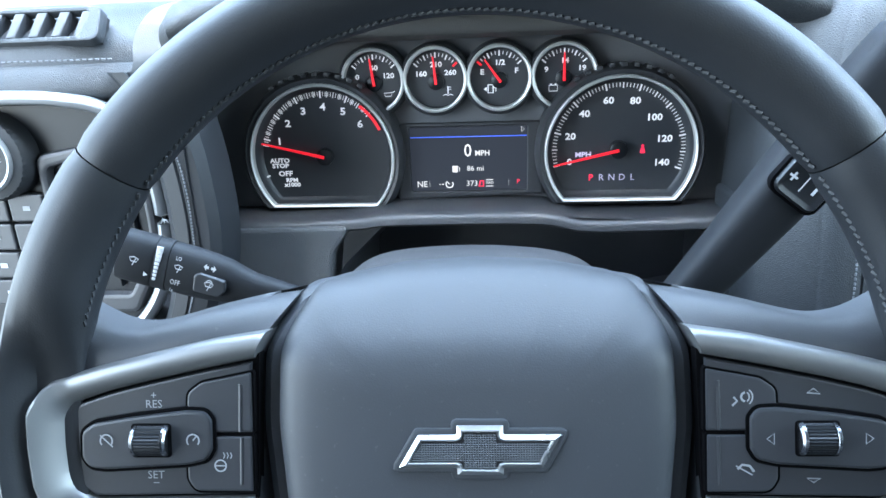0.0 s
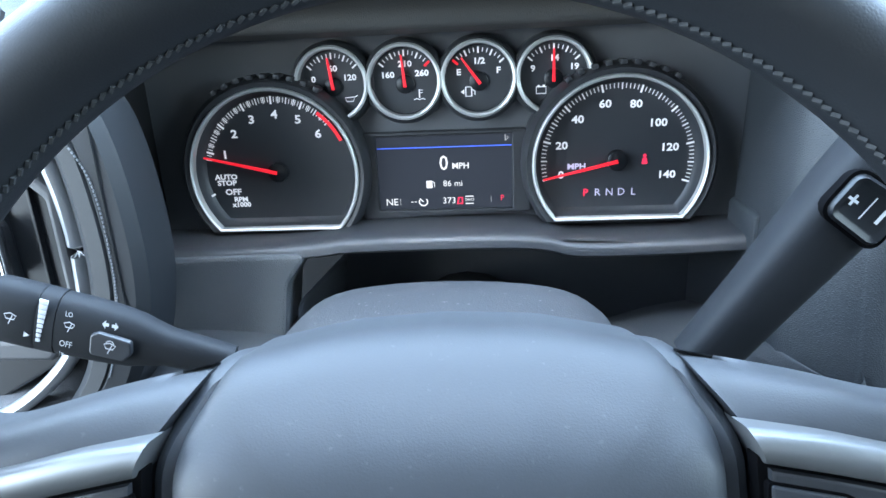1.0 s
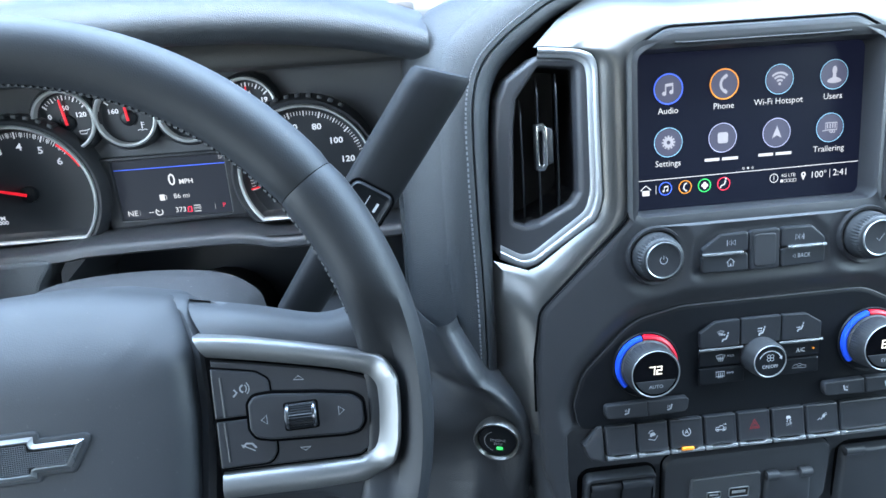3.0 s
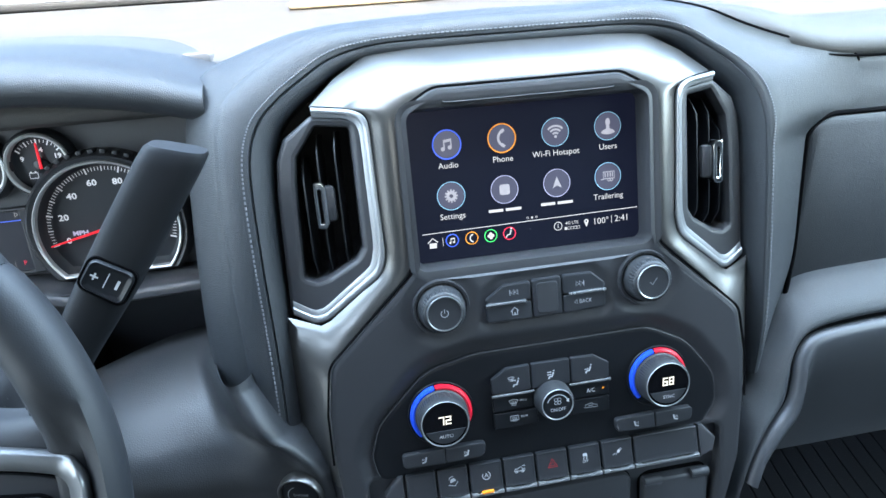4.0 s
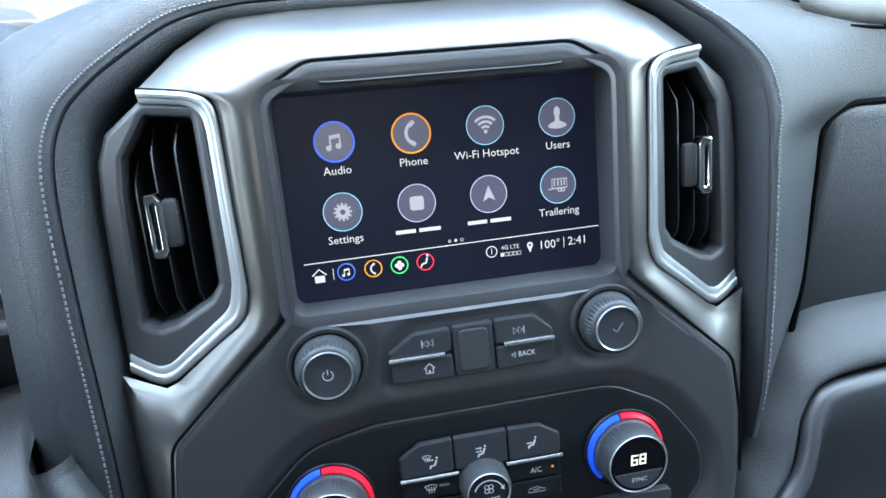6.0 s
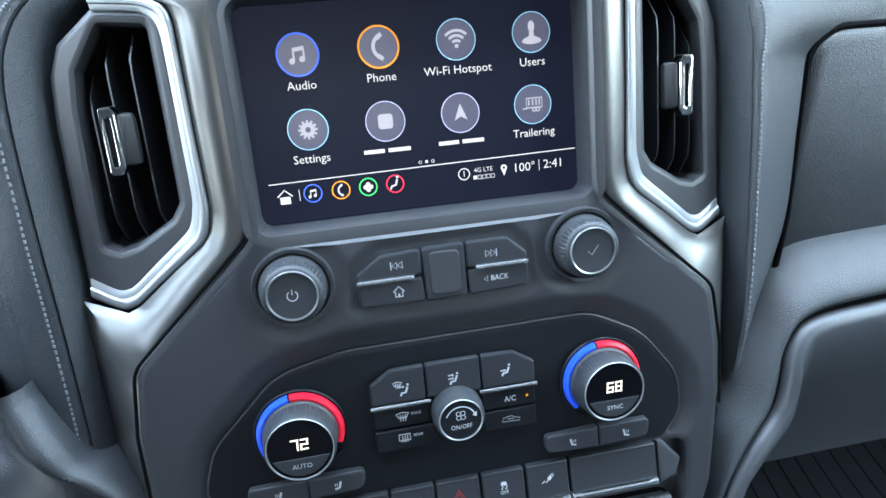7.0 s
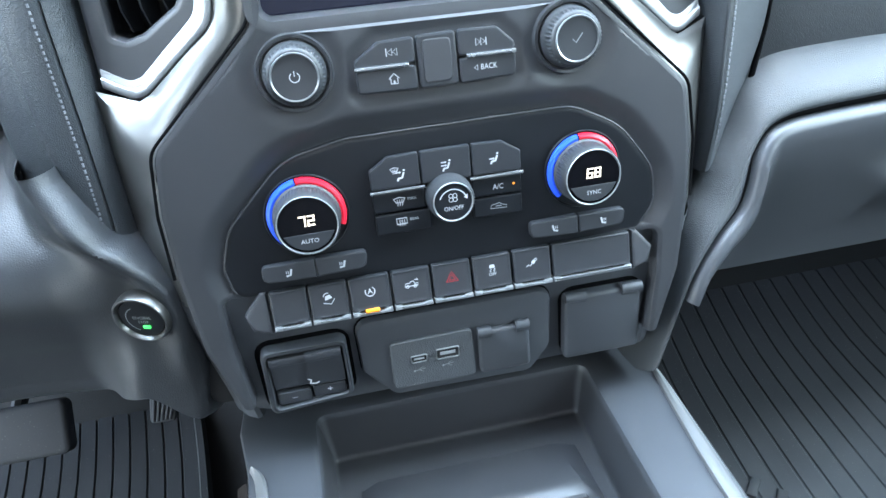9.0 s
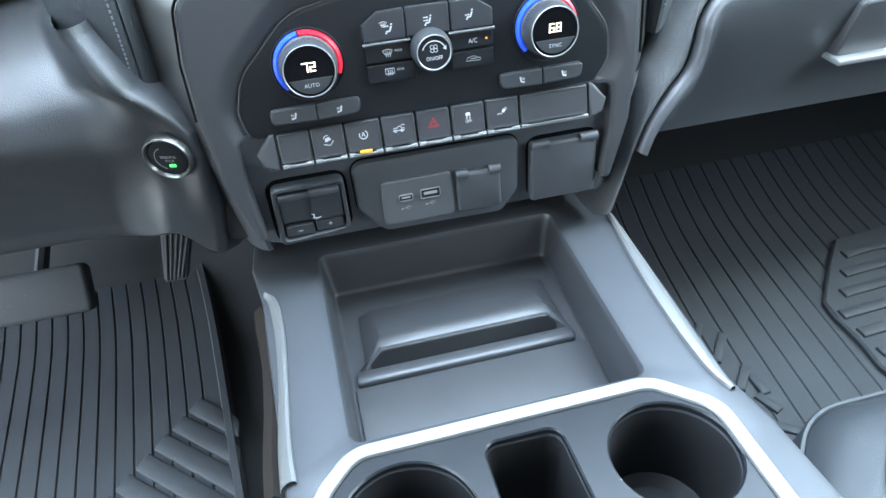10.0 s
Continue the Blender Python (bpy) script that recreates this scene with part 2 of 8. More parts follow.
M_LEVER = mat("matt lever plastic", (0.011, 0.012, 0.014), 0.62, spec=0.18, bump=0.1, scale=2200)
M_CARPET = mat("black carpet", (0.014, 0.015, 0.016), 0.95, bump=0.9, scale=900, spread=0.2)
M_BLACK = mat("deep black", (0.006, 0.006, 0.007), 0.6, bump=0.1, scale=900)
M_DIAL = mat("gauge face", (0.030, 0.033, 0.038), 0.45, bump=0.05, scale=3000)
M_SCREEN = mat("display glass", (0.004, 0.005, 0.008), 0.35, spec=0.15, spread=0.02, rough_var=0.04, emit=(0.012, 0.015, 0.040), strength=0.060)
M_CLSCREEN = mat("driver display", (0.010, 0.011, 0.014), 0.30, spread=0.02, emit=(0.030, 0.036, 0.050), strength=0.090)
M_LCD = mat("dial window", (0.003, 0.003, 0.004), 0.15, spec=0.2, spread=0.02, rough_var=0.04)
M_PRINT = mat("printed white", (0.46, 0.47, 0.49), 0.6, spread=0.02)
M_GAUGERING = mat("bright satin ring", (0.60, 0.60, 0.59), 0.42, 0.55, spread=0.02)
M_DARKTRAY = mat("black tray plastic", (0.027, 0.0275, 0.030), 0.38, bump=0.15, scale=1500)
M_PRINTDIM = mat("printed grey", (0.24, 0.25, 0.26), 0.6, spread=0.02)
M_LIT = mat("lit white", (0.08, 0.08, 0.08), 0.6, emit=(0.95, 0.97, 1.0), strength=0.110, spread=0.02)
M_GLYPH = mat("lit grey pictogram", (0.08, 0.08, 0.08), 0.6, emit=(0.62, 0.63, 0.74), strength=0.100, spread=0.02)
M_ICON = mat("lit icon disc", (0.02, 0.02, 0.03), 0.3, emit=(0.13, 0.14, 0.22), strength=0.090, spread=0.1)
M_GAUGELIT = mat("gauge print", (0.7, 0.7, 0.7), 0.6, emit=(0.9, 0.93, 1.0), strength=0.045, spread=0.02)
M_RED = mat("red needle", (0.75, 0.01, 0.02), 0.5, emit=(1.0, 0.02, 0.04), strength=0.070, spread=0.02)
M_REDMARK = mat("red print", (0.45, 0.02, 0.03), 0.6, spread=0.05)
M_REDLIT = mat("lit red", (0.6, 0.02, 0.04), 0.5, emit=(0.9, 0.03, 0.10), strength=0.100, spread=0.02)
M_BLUELIT = mat("lit blue", (0.05, 0.1, 0.6), 0.5, emit=(0.07, 0.16, 0.85), strength=0.100, spread=0.02)
# blue and red dial arcs: slight glow added though they are no lamps
M_BLUERING = mat("blue ring", (0.02, 0.09, 0.75), 0.35, emit=(0.01, 0.08, 0.8), strength=0.004, spread=0.02)
M_REDRING = mat("red ring", (0.62, 0.01, 0.03), 0.35, emit=(0.8, 0.01, 0.03), strength=0.004, spread=0.02)
M_AMBER = mat("lit amber", (0.6, 0.25, 0.02), 0.5, emit=(1.0, 0.27, 0.01), strength=0.075, spread=0.02)
M_GREENLIT = mat("lit green", (0.05, 0.5, 0.1), 0.5, emit=(0.05, 0.75, 0.15), strength=0.100, spread=0.02)
M_SKYLIT = mat("lit pale blue", (0.2, 0.4, 0.5), 0.5, emit=(0.22, 0.45, 0.60), strength=0.100, spread=0.02)
M_LILAC = mat("lit lilac", (0.3, 0.3, 0.4), 0.5, emit=(0.42, 0.40, 0.55), strength=0.100, spread=0.02)
M_CREAM = mat("lit cream", (0.6, 0.55, 0.45), 0.5, emit=(1.0, 0.90, 0.72), strength=0.160, spread=0.02)
M_KNURL = mat("dark rubber grip", (0.022, 0.024, 0.027), 0.50, bump=0.15, scale=2500)
M_CARPAINT = mat("red car paint", (0.32, 0.015, 0.015), 0.25, coat=1.0, spread=0.03)
M_HEADLINER = mat("grey headliner cloth", (0.16, 0.155, 0.15), 0.9, bump=0.4, scale=1200)
M_DASHTOP = mat("dash top vinyl", (0.050, 0.049, 0.047), 0.60, bump=0.35, scale=700, kind="voronoi")
M_TAN = mat("tan vinyl", (0.20, 0.15, 0.09), 0.6, bump=0.3, scale=700)
M_PEDAL = mat("pedal rubber", (0.030, 0.032, 0.035), 0.78, spec=0.2, bump=0.4, scale=900, dust=0.2)
M_ASPHALT = mat("asphalt", (0.06, 0.06, 0.06), 0.9, bump=0.5, scale=60, spread=0.2)
M_WOOD = mat("dark woven insert", (0.011, 0.008, 0.0065), 0.75, spec=0.15, bump=0.7, scale=500, kind="voronoi", spread=0.2)

# ---------- the cabin shell ----------
def smooth01(a, b, x):
    t = min(1, max(0, (x - a) / (b - a)))
    return t * t * (3 - 2 * t)


# floor with footwells and toe board
bm = B()
secs = []
for x in (-0.75, -0.3, 0.2, 0.27, 0.30, 0.60, 0.64, 0.70, 1.0, 1.45):
    h = 0.16 if 0.28 < x < 0.62 else 0.0
    secs.append([(x, y, z + h) for y, z in spline([(-1.6, 0.27), (-0.4, 0.27), (0.5, 0.27), (0.80, 0.275), (0.95, 0.36), (1.15, 0.62), (1.25, 0.95)], 5)])
sweep(bm, secs)
solo("floor", bm, M_CARPET, "black carpeted truck floor rising to the toe board", "floor", kind="structure")

# roof, with its header over the windscreen
bm = B()
block(bm, -0.80, 1.55, -1.6, 0.205, 1.475, 1.535, 0.02)
solo("ceiling", bm, M_HEADLINER, "light grey cloth headliner of the cab roof", "ceiling", kind="structure")

# side walls below the windows, rear wall with its window
# unseen rear sides are closed and the rear window shrunk to limit light
bm = B()
block(bm, -0.80, -0.72, -1.6, 1.1, 0.2, 0.36, 0.015)
block(bm, -0.80, -0.72, -1.6, -0.42, 0.36, 1.475)
solo("wall_left", bm, M_GRAIN, "dark sill and rear panel closed to block light, beside the door opening", "door panel", kind="structure")
bm = B()
block(bm, 1.47, 1.55, -1.6, 1.1, 0.2, 0.96, 0.015)
block(bm, 1.47, 1.55, -1.6, -0.42, 0.96, 1.475)
solo("wall_right", bm, M_GRAIN, "dark passenger door panel, its rear part closed to block window light", "door panel", kind="structure")
bm = B()
pierced(bm, [(-0.80, 0.2), (1.55, 0.2), (1.55, 1.5), (-0.80, 1.5)], [fillet(box2(0.72, 0.18, 0.37, 1.20), 0.04)], -1.6, -1.66, 0.004)
solo("wall_rear", bm, M_GRAIN, "dark rear wall of the cab, its window opening kept small to limit light", "wall", kind="structure")

# windscreen pillars, header rail, pane
for x, lab in ((-0.76, "grey driver side windscreen pillar"), (1.51, "grey passenger side windscreen pillar")):
    bm = B()
    tube(bm, [(x, 1.10, 1.00), (x, 0.66, 1.28), (x, 0.22, 1.48)], 0.05, 10)
    solo("windscreen_pillar", bm, M_HEADLINER, lab, "pillar", kind="structure")
glass = bpy.data.materials.new("windscreen glass")
glass.use_nodes = True
gp = glass.node_tree.nodes["Principled BSDF"]
gp.inputs["Transmission Weight"].default_value, gp.inputs["Roughness"].default_value, gp.inputs["IOR"].default_value = 1.0, 0.0, 1.45
gp.inputs["Base Color"].default_value = (0.95, 0.97, 0.96, 1)
bm = B()
rings(bm, [[(-0.74, 1.18, 1.10), (1.50, 1.18, 1.10), (1.50, 0.245, 1.465), (-0.74, 0.245, 1.465)], [(-0.74, 1.184, 1.104), (1.50, 1.184, 1.104), (1.50, 0.249, 1.469), (-0.74, 0.249, 1.469)]], cap0=True, cap1=True)
pane = solo("windscreen", bm, glass, "clear raked windscreen pane over the dashboard", "windscreen", kind="structure")
pane.visible_shadow = False

# the bonnet in front, and the ground outside
bm = B()
sweep(bm, [[(x, y, z - 0.10 * abs((x - 0.37) / 1.1) ** 3) for y, z in spline([(1.19, 1.06), (1.25, 1.115), (1.8, 1.15), (2.4, 1.12), (2.7, 1.0), (2.75, 0.6)], 5)] for x in (-0.75, -0.5, -0.2, 0.1, 0.37, 0.7, 1.0, 1.25, 1.5)])
solo("bonnet", bm, M_CARPAINT, "glossy red bonnet beyond the windscreen", "bonnet", kind="structure")
bm = B()
bmesh.ops.create_grid(bm, x_segments=8, y_segments=8, size=400)
for v in bm.verts:
    v.co.z = -0.45
solo("ground", bm, M_ASPHALT, "grey asphalt parking ground around the truck", "ground", kind="structure")

# dashboard top, sunlit, rising to the windscreen
SEAM = [(-0.80, 0.985), (0.22, 0.985), (0.34, 1.003), (0.45, 1.018), (0.50, 1.020), (0.600, 1.020), (0.640, 1.016), (0.666, 1.0105), (0.691, 1.0015), (0.716, 0.9940), (0.741, 0.9895), (0.767, 0.9874), (0.80, 0.9866), (0.90, 0.986), (1.60, 0.984)]


def seam_z(x):
    for (a, p), (b, q) in zip(SEAM, SEAM[1:]):
        if x <= b:
            return p + (q - p) * (x - a) / (b - a)
    return SEAM[-1][1]


bm = B()
secs = []
for x in [-0.74 + 0.02 * i for i in range(113)]:
    zs = seam_z(x)
    a = smooth01(0.70, 0.62, x)
    prof = [(0.586 + 0.05 * a, zs - 0.004), (0.584 + 0.05 * a, zs + 0.003), (0.588 + 0.048 * a, zs + 0.011), (0.600 + 0.04 * a, zs + 0.019), (0.630 + 0.02 * a, zs + 0.026 - 0.01 * a), (0.68, 1.017), (0.80, 1.036), (1.00, 1.062), (1.12, 1.085), (1.20, 1.085)]
    low_ = 0.05 * smooth01(-0.228, -0.245, x)
    prof = [(0.600 + 0.05 * a, zs - 0.008 - low_), (0.592 + 0.05 * a, zs - 0.006 - 0.5 * low_)] + prof
    if x < -0.228:
        prof = [(0.66, 0.955), (0.662, 0.962), (0.668, 0.972), (0.680, 0.986), (0.694, 1.000), (0.71, 1.012), (0.74, 1.024), (0.80, 1.036), (0.90, 1.050), (1.00, 1.062), (1.12, 1.085), (1.20, 1.085)]
    secs.append([(x, y, z) for y, z in spline(prof, 4)])
sweep(bm, secs)
solo("dashboard_top", bm, M_DASHTOP, "dark vinyl dashboard top pad lit by the sun", "dashboard", kind="structure")

# demister slot and dark rim along the foot of the windscreen
bm = B()
block(bm, 0.28, 1.0, 0.99, 1.03, 1.062, 1.072, 0.004)
solo("defroster_vent", bm, M_TAN, "long brown demister slot along the windscreen foot", "air vent")
bm = B()
block(bm, -0.74, 1.50, 1.15, 1.19, 1.088, 1.10, 0.004)
solo("cowl_strip", bm, M_BLACK, "black strip at the windscreen foot", "trim", kind="structure")

# passenger side of the dashboard: leather front, upper and lower glovebox
dash = thing("passenger_dashboard", pose(0, 0, 0), "charcoal leather passenger dashboard with a soft ledge", "dashboard")
bm = B()
secs = []
for i in range(41):
    x = 0.705 + (1.47 - 0.705) * (i / 40) ** 1.4
    zs = seam_z(x)
    prof = [(0.600, zs - 0.001), (0.592, zs - 0.003), (0.586, zs - 0.007), (0.5845, zs - 0.020), (0.5815, zs - 0.042), (0.583, 0.905), (0.589, 0.86), (0.592, 0.82), (0.592, 0.77), (0.594, 0.72)]
    secs.append([(x, y + 0.002 * smooth01(0.76, 0.705, x), z) for y, z in spline(prof, 4)])
sweep(bm, secs)
part("dashboard_front", bm, M_LEATHER, dash)
bm = B()
tube(bm, [(0.735 + 0.0245 * i, 0.5850 + 0.0012 * smooth01(0.735, 0.80, 0.735 + 0.0245 * i), seam_z(0.735 + 0.0245 * i) - 0.0050) for i in range(31)], 0.0012, 6)
part("seam", bm, M_JOINT, dash, "dark seam under the top pad")
# soft ledge, sweeping up from the console beside the stack: upper edge and lower edge
LEDGE = [(0.610, 0.555, 0.520, 0.622, 0.575, 0.503), (0.620, 0.590, 0.521, 0.630, 0.605, 0.505), (0.630, 0.625, 0.523, 0.638, 0.632, 0.508), (0.6365, 0.648, 0.526, 0.648, 0.653, 0.512), (0.6436, 0.677, 0.535, 0.666, 0.6735, 0.518), (0.6536, 0.6996, 0.545, 0.6845, 0.6895, 0.525), (0.6681, 0.7236, 0.556, 0.6915, 0.7075, 0.530),
         (0.6867, 0.745, 0.566, 0.6960, 0.725, 0.535), (0.7032, 0.7655, 0.572, 0.7075, 0.7410, 0.540), (0.7180, 0.7755, 0.575, 0.722, 0.7480, 0.542), (0.7388, 0.7836, 0.578, 0.745, 0.7510, 0.543), (0.79, 0.7870, 0.580, 0.79, 0.7530, 0.544), (0.87, 0.788, 0.581, 0.87, 0.7540, 0.545), (1.10, 0.788, 0.581, 1.10, 0.7540, 0.545), (1.47, 0.788, 0.581, 1.47, 0.7540, 0.545)]
secs, lids = [], []
line = spline(LEDGE, 5)
for i, (tx, tz, ty, gx, gz, gy) in enumerate(line):
    # across the ledge: a rounded shoulder between the two edges
    row_ = [(tx - 0.25 * (gx - tx), 0.64, tz - 0.25 * (gz - tz)), (tx - 0.12 * (gx - tx), ty + 0.022, tz - 0.12 * (gz - tz))]
    for u in (0.0, 0.08, 0.18, 0.30, 0.44, 0.58, 0.72, 0.84, 0.93, 0.98, 1.0):
        bow = -0.0085 * math.sin(math.pi * u) ** 0.9 + 0.006 * smooth01(0.90, 1.0, u)
        row_.append((tx + (gx - tx) * u, ty + (gy - ty) * u + bow, tz + (gz - tz) * u))
    secs.append(row_ + [(gx, gy + 0.03, gz), (gx, 0.64, gz)])
    if gz > 0.622:
        ax, az, bx, bz = *line[max(0, i - 1)][3:5], *line[min(len(line) - 1, i + 1)][3:5]
        d = Vector((bx - ax, bz - az)).normalized()
        n = Vector((d.y, -d.x))
        yk = gy - 0.545
        at = lambda e: (gx + n.x * e, gz + n.y * e)
        col = [(*at(0.0036), 0.60), (*at(0.0036), 0.5500 + yk), (*at(0.0050), 0.5440 + yk), (*at(0.0078), 0.5405 + yk), (*at(0.0120), 0.5392 + yk)]
        qx, qz = at(0.0120)
        for h in (0.10, 0.22, 0.36, 0.5, 0.64, 0.8, 0.93, 1.0):
            col.append((qx + 0.003 * h, qz + (0.604 - qz) * h, 0.5392 + yk + (0.028 - yk) * smooth01(0.0, 1.0, h)))
        col.append((qx + 0.003, 0.600, 0.64))
        lids.append([(x, y, z) for x, z, y in col])
bm = B()
sweep(bm, secs)
part("ledge", bm, M_LEATHER, dash, "soft leather ledge sweeping down beside the stack", angle=60)
bm = B()
sweep(bm, lids)
lid = part("lower_glovebox_door", bm, M_CONSOLE, dash, "grained lower glovebox door", angle=60)
bm = B()
tube(bm, [(q[3], q[5] + 0.007, q[4]) for q in line if q[4] > 0.63], 0.0042, 8)
part("door_gap", bm, M_JOINT, lid, "dark gap above the lid")
bm = B()
slab(bm, fillet([(0.7185, 0.765), (0.7195, 0.925, 0.03), (0.736, 0.936, 0.03), (1.40, 0.930), (1.40, 0.775)], 0.022, 6), [(-0.001, 0.60), (0, 0.584), (0.002, 0.5765), (0.006, 0.574)], warp=lambda x, z: 0.011 * smooth01(0.94, 0.84, z) + 0.002 * smooth01(0.82, 0.775, z))
door = part("upper_glovebox_door", bm, M_LEATHER, dash, "grained upper glovebox door with rounded corners")
bm = B()
gap = fillet([(0.7125, 0.766), (0.7170, 0.81, 0.05), (0.7183, 0.926, 0.03), (0.736, 0.9365, 0.03), (1.40, 0.9305), (1.40, 0.932)], 0.0, 6)
tube(bm, [(x, 0.5785 - 0.0015 * smooth01(0.92, 0.86, z), z) for x, z in gap[:-1]], 0.0023, 8)
part("door_gap", bm, M_JOINT, door, "dark gap round the door")
bm = B()
slab(bm, fillet([(0.852, 0.664), (0.858, 0.720), (1.0, 0.722), (1.0, 0.664)], 0.006, 3), soft(0.5355, 0.57, 0.003), warp=lambda x, z: 0.012 * smooth01(0.71, 0.64, z))
part("handle", bm, M_PANEL, lid, "recessed latch panel")
bm = B()
block(bm, 0.850, 1.0, 0.533, 0.56, 0.661, 0.667, 0.002)
part("handle_edge", bm, M_SILVER, lid, "thin satin silver edge")


# ---------- centre stack ----------
S = pose(0.457, 0.506, 0.72, -6.8)


def on(x, v, y=0.0):
    """A pose on the sloped face of the stack."""
    return S @ Matrix.Translation((x, y, v))


def mirror(pts):
    return [(-p[0], *p[1:]) for p in reversed(pts)]


# leather arch round the stack
arch = thing("leather_surround", S, "stitched charcoal leather surround arching over the centre stack", "dashboard trim")
# stations: inner lip, stitch groove, outer seam, outer roll, each x, v, depth
TOPS = [((0.0, 0.301, 0.050), (0.0, 0.311, 0.046), (0.0, 0.326, 0.052), (0.0, 0.334, 0.076)),
        ((-0.065, 0.301, 0.050), (-0.071, 0.311, 0.046), (-0.069, 0.325, 0.052), (-0.067, 0.333, 0.076)),
        ((-0.103, 0.300, 0.049), (-0.108, 0.309, 0.044), (-0.112, 0.323, 0.050), (-0.115, 0.331, 0.074))]
LEFT = TOPS + [((-0.130, 0.293, 0.046), (-0.137, 0.302, 0.041), (-0.150, 0.319, 0.047), (-0.160, 0.326, 0.070)),
               ((-0.152, 0.279, 0.042), (-0.160, 0.289, 0.036), (-0.181, 0.305, 0.042), (-0.203, 0.313, 0.066)),
               ((-0.170, 0.265, 0.039), (-0.181, 0.274, 0.031), (-0.206, 0.288, 0.036), (-0.233, 0.299, 0.062)),
               ((-0.184, 0.248, 0.037), (-0.197, 0.256, 0.027), (-0.222, 0.268, 0.031), (-0.248, 0.270, 0.058)),
               ((-0.190, 0.222, 0.036), (-0.205, 0.226, 0.023), (-0.228, 0.230, 0.027), (-0.253, 0.231, 0.055)),
               ((-0.193, 0.160, 0.036), (-0.206, 0.160, 0.022), (-0.230, 0.160, 0.026), (-0.258, 0.160, 0.055)),
               ((-0.193, 0.100, 0.036), (-0.205, 0.100, 0.022), (-0.229, 0.100, 0.026), (-0.260, 0.100, 0.055)),
               ((-0.194, 0.050, 0.036), (-0.205, 0.050, 0.023), (-0.228, 0.050, 0.028), (-0.258, 0.050, 0.055)),
               ((-0.195, -0.01, 0.037), (-0.206, -0.01, 0.025), (-0.229, -0.02, 0.030), (-0.258, -0.03, 0.058)),
               ((-0.195, -0.08, 0.050), (-0.206, -0.08, 0.040), (-0.229, -0.09, 0.046), (-0.258, -0.11, 0.074))]
RIGHT = [tuple((-a, b, c) for a, b, c in s) for s in TOPS[1:2]]
RIGHT += [((0.103, 0.300, 0.049), (0.110, 0.309, 0.043), (0.120, 0.3245, 0.045), (0.121, 0.333, 0.072)),
          ((0.131, 0.294, 0.046), (0.137, 0.302, 0.038), (0.158, 0.319, 0.043), (0.160, 0.327, 0.072)),
          ((0.152, 0.280, 0.042), (0.160, 0.287, 0.031), (0.190, 0.3065, 0.043), (0.193, 0.315, 0.074)),
          ((0.168, 0.264, 0.038), (0.178, 0.272, 0.025), (0.222, 0.2925, 0.045), (0.226, 0.304, 0.078)),
          ((0.183, 0.247, 0.036), (0.193, 0.252, 0.019), (0.256, 0.2805, 0.047), (0.258, 0.292, 0.080)),
          ((0.190, 0.222, 0.035), (0.199, 0.226, 0.015), (0.263, 0.240, 0.047), (0.265, 0.240, 0.085)),
          ((0.192, 0.198, 0.035), (0.1998, 0.198, 0.0143), (0.2602, 0.202, 0.0485), (0.262, 0.202, 0.088)),
          ((0.193, 0.160, 0.035), (0.200, 0.160, 0.014), (0.2588, 0.160, 0.052), (0.261, 0.160, 0.090)),
          ((0.193, 0.100, 0.035), (0.199, 0.100, 0.014), (0.258, 0.100, 0.058), (0.260, 0.100, 0.095)),
          ((0.194, 0.050, 0.036), (0.198, 0.050, 0.016), (0.250, 0.056, 0.064), (0.252, 0.056, 0.095)),
          ((0.195, 0.005, 0.040), (0.197, 0.005, 0.024), (0.240, 0.010, 0.070), (0.242, 0.010, 0.095))]
flat_rows = [tuple(c for p in s for c in p) for s in list(reversed(LEFT)) + RIGHT]
st = spline(flat_rows, 6)


def arch_point(s, k, t, dy, ease=1.0):
    """Between station line k and the next, at t."""
    a, b = s[3 * k:3 * k + 3], s[3 * k + 3:3 * k + 6]
    return (a[0] + (b[0] - a[0]) * t, a[2] + (b[2] - a[2]) * t ** ease + dy, a[1] + (b[1] - a[1]) * t)


WIDE = [(0, 0.0, 0.070, 1), (0, 0.0, 0.020, 1), (0, 0.01, 0.006, 1), (0, 0.10, 0.0005, 1), (0, 0.28, -0.0020, 1), (0, 0.60, -0.0026, 1), (0, 0.88, -0.0012, 1), (0, 0.975, 0.0020, 1),
        (1, 0.025, -0.0006, 1), (1, 0.10, -0.0014, 1), (1, 0.30, -0.0022, 1.2), (1, 0.50, -0.0026, 1.2), (1, 0.70, -0.0022, 1.2), (1, 0.86, -0.0010, 1.2), (1, 0.96, 0.0002, 1), (1, 0.99, 0.0012, 1),
        (2, 0.03, 0.0008, 1), (2, 0.10, -0.0002, 1), (2, 0.30, -0.0012, 1), (2, 0.60, -0.0016, 1), (2, 0.86, -0.0008, 1), (2, 1.0, 0.002, 1)]
SPAN = (0.02, 0.05, 0.09, 0.15, 0.23, 0.32, 0.42, 0.52, 0.62, 0.72, 0.82, 0.90, 0.96, 1.0)


def beside(s, t):
    """The leather that runs from the stitching on to the passenger dashboard, without a break."""
    above = smooth01(0.205, 0.250, s[7])
    far = 0.05 * above * smooth01(0.19, 0.256, s[6])
    ex, ev, ey = s[6] + far, s[7] - 0.20 * far, s[8] + 0.0008 * above
    f = t if t < 0.55 else 0.55 + 0.45 * (1 - (1 - (t - 0.55) / 0.45) ** 2) / 2
    f = (1 - above) * t + above * f / 0.775
    puff = -0.0030 * smooth01(0.0, 0.10, t) * (1 - smooth01(0.2, 0.9, t))
    return (s[3] + (ex - s[3]) * t, s[5] + (ey - s[5]) * f + puff, s[4] + (ev - s[4]) * t)


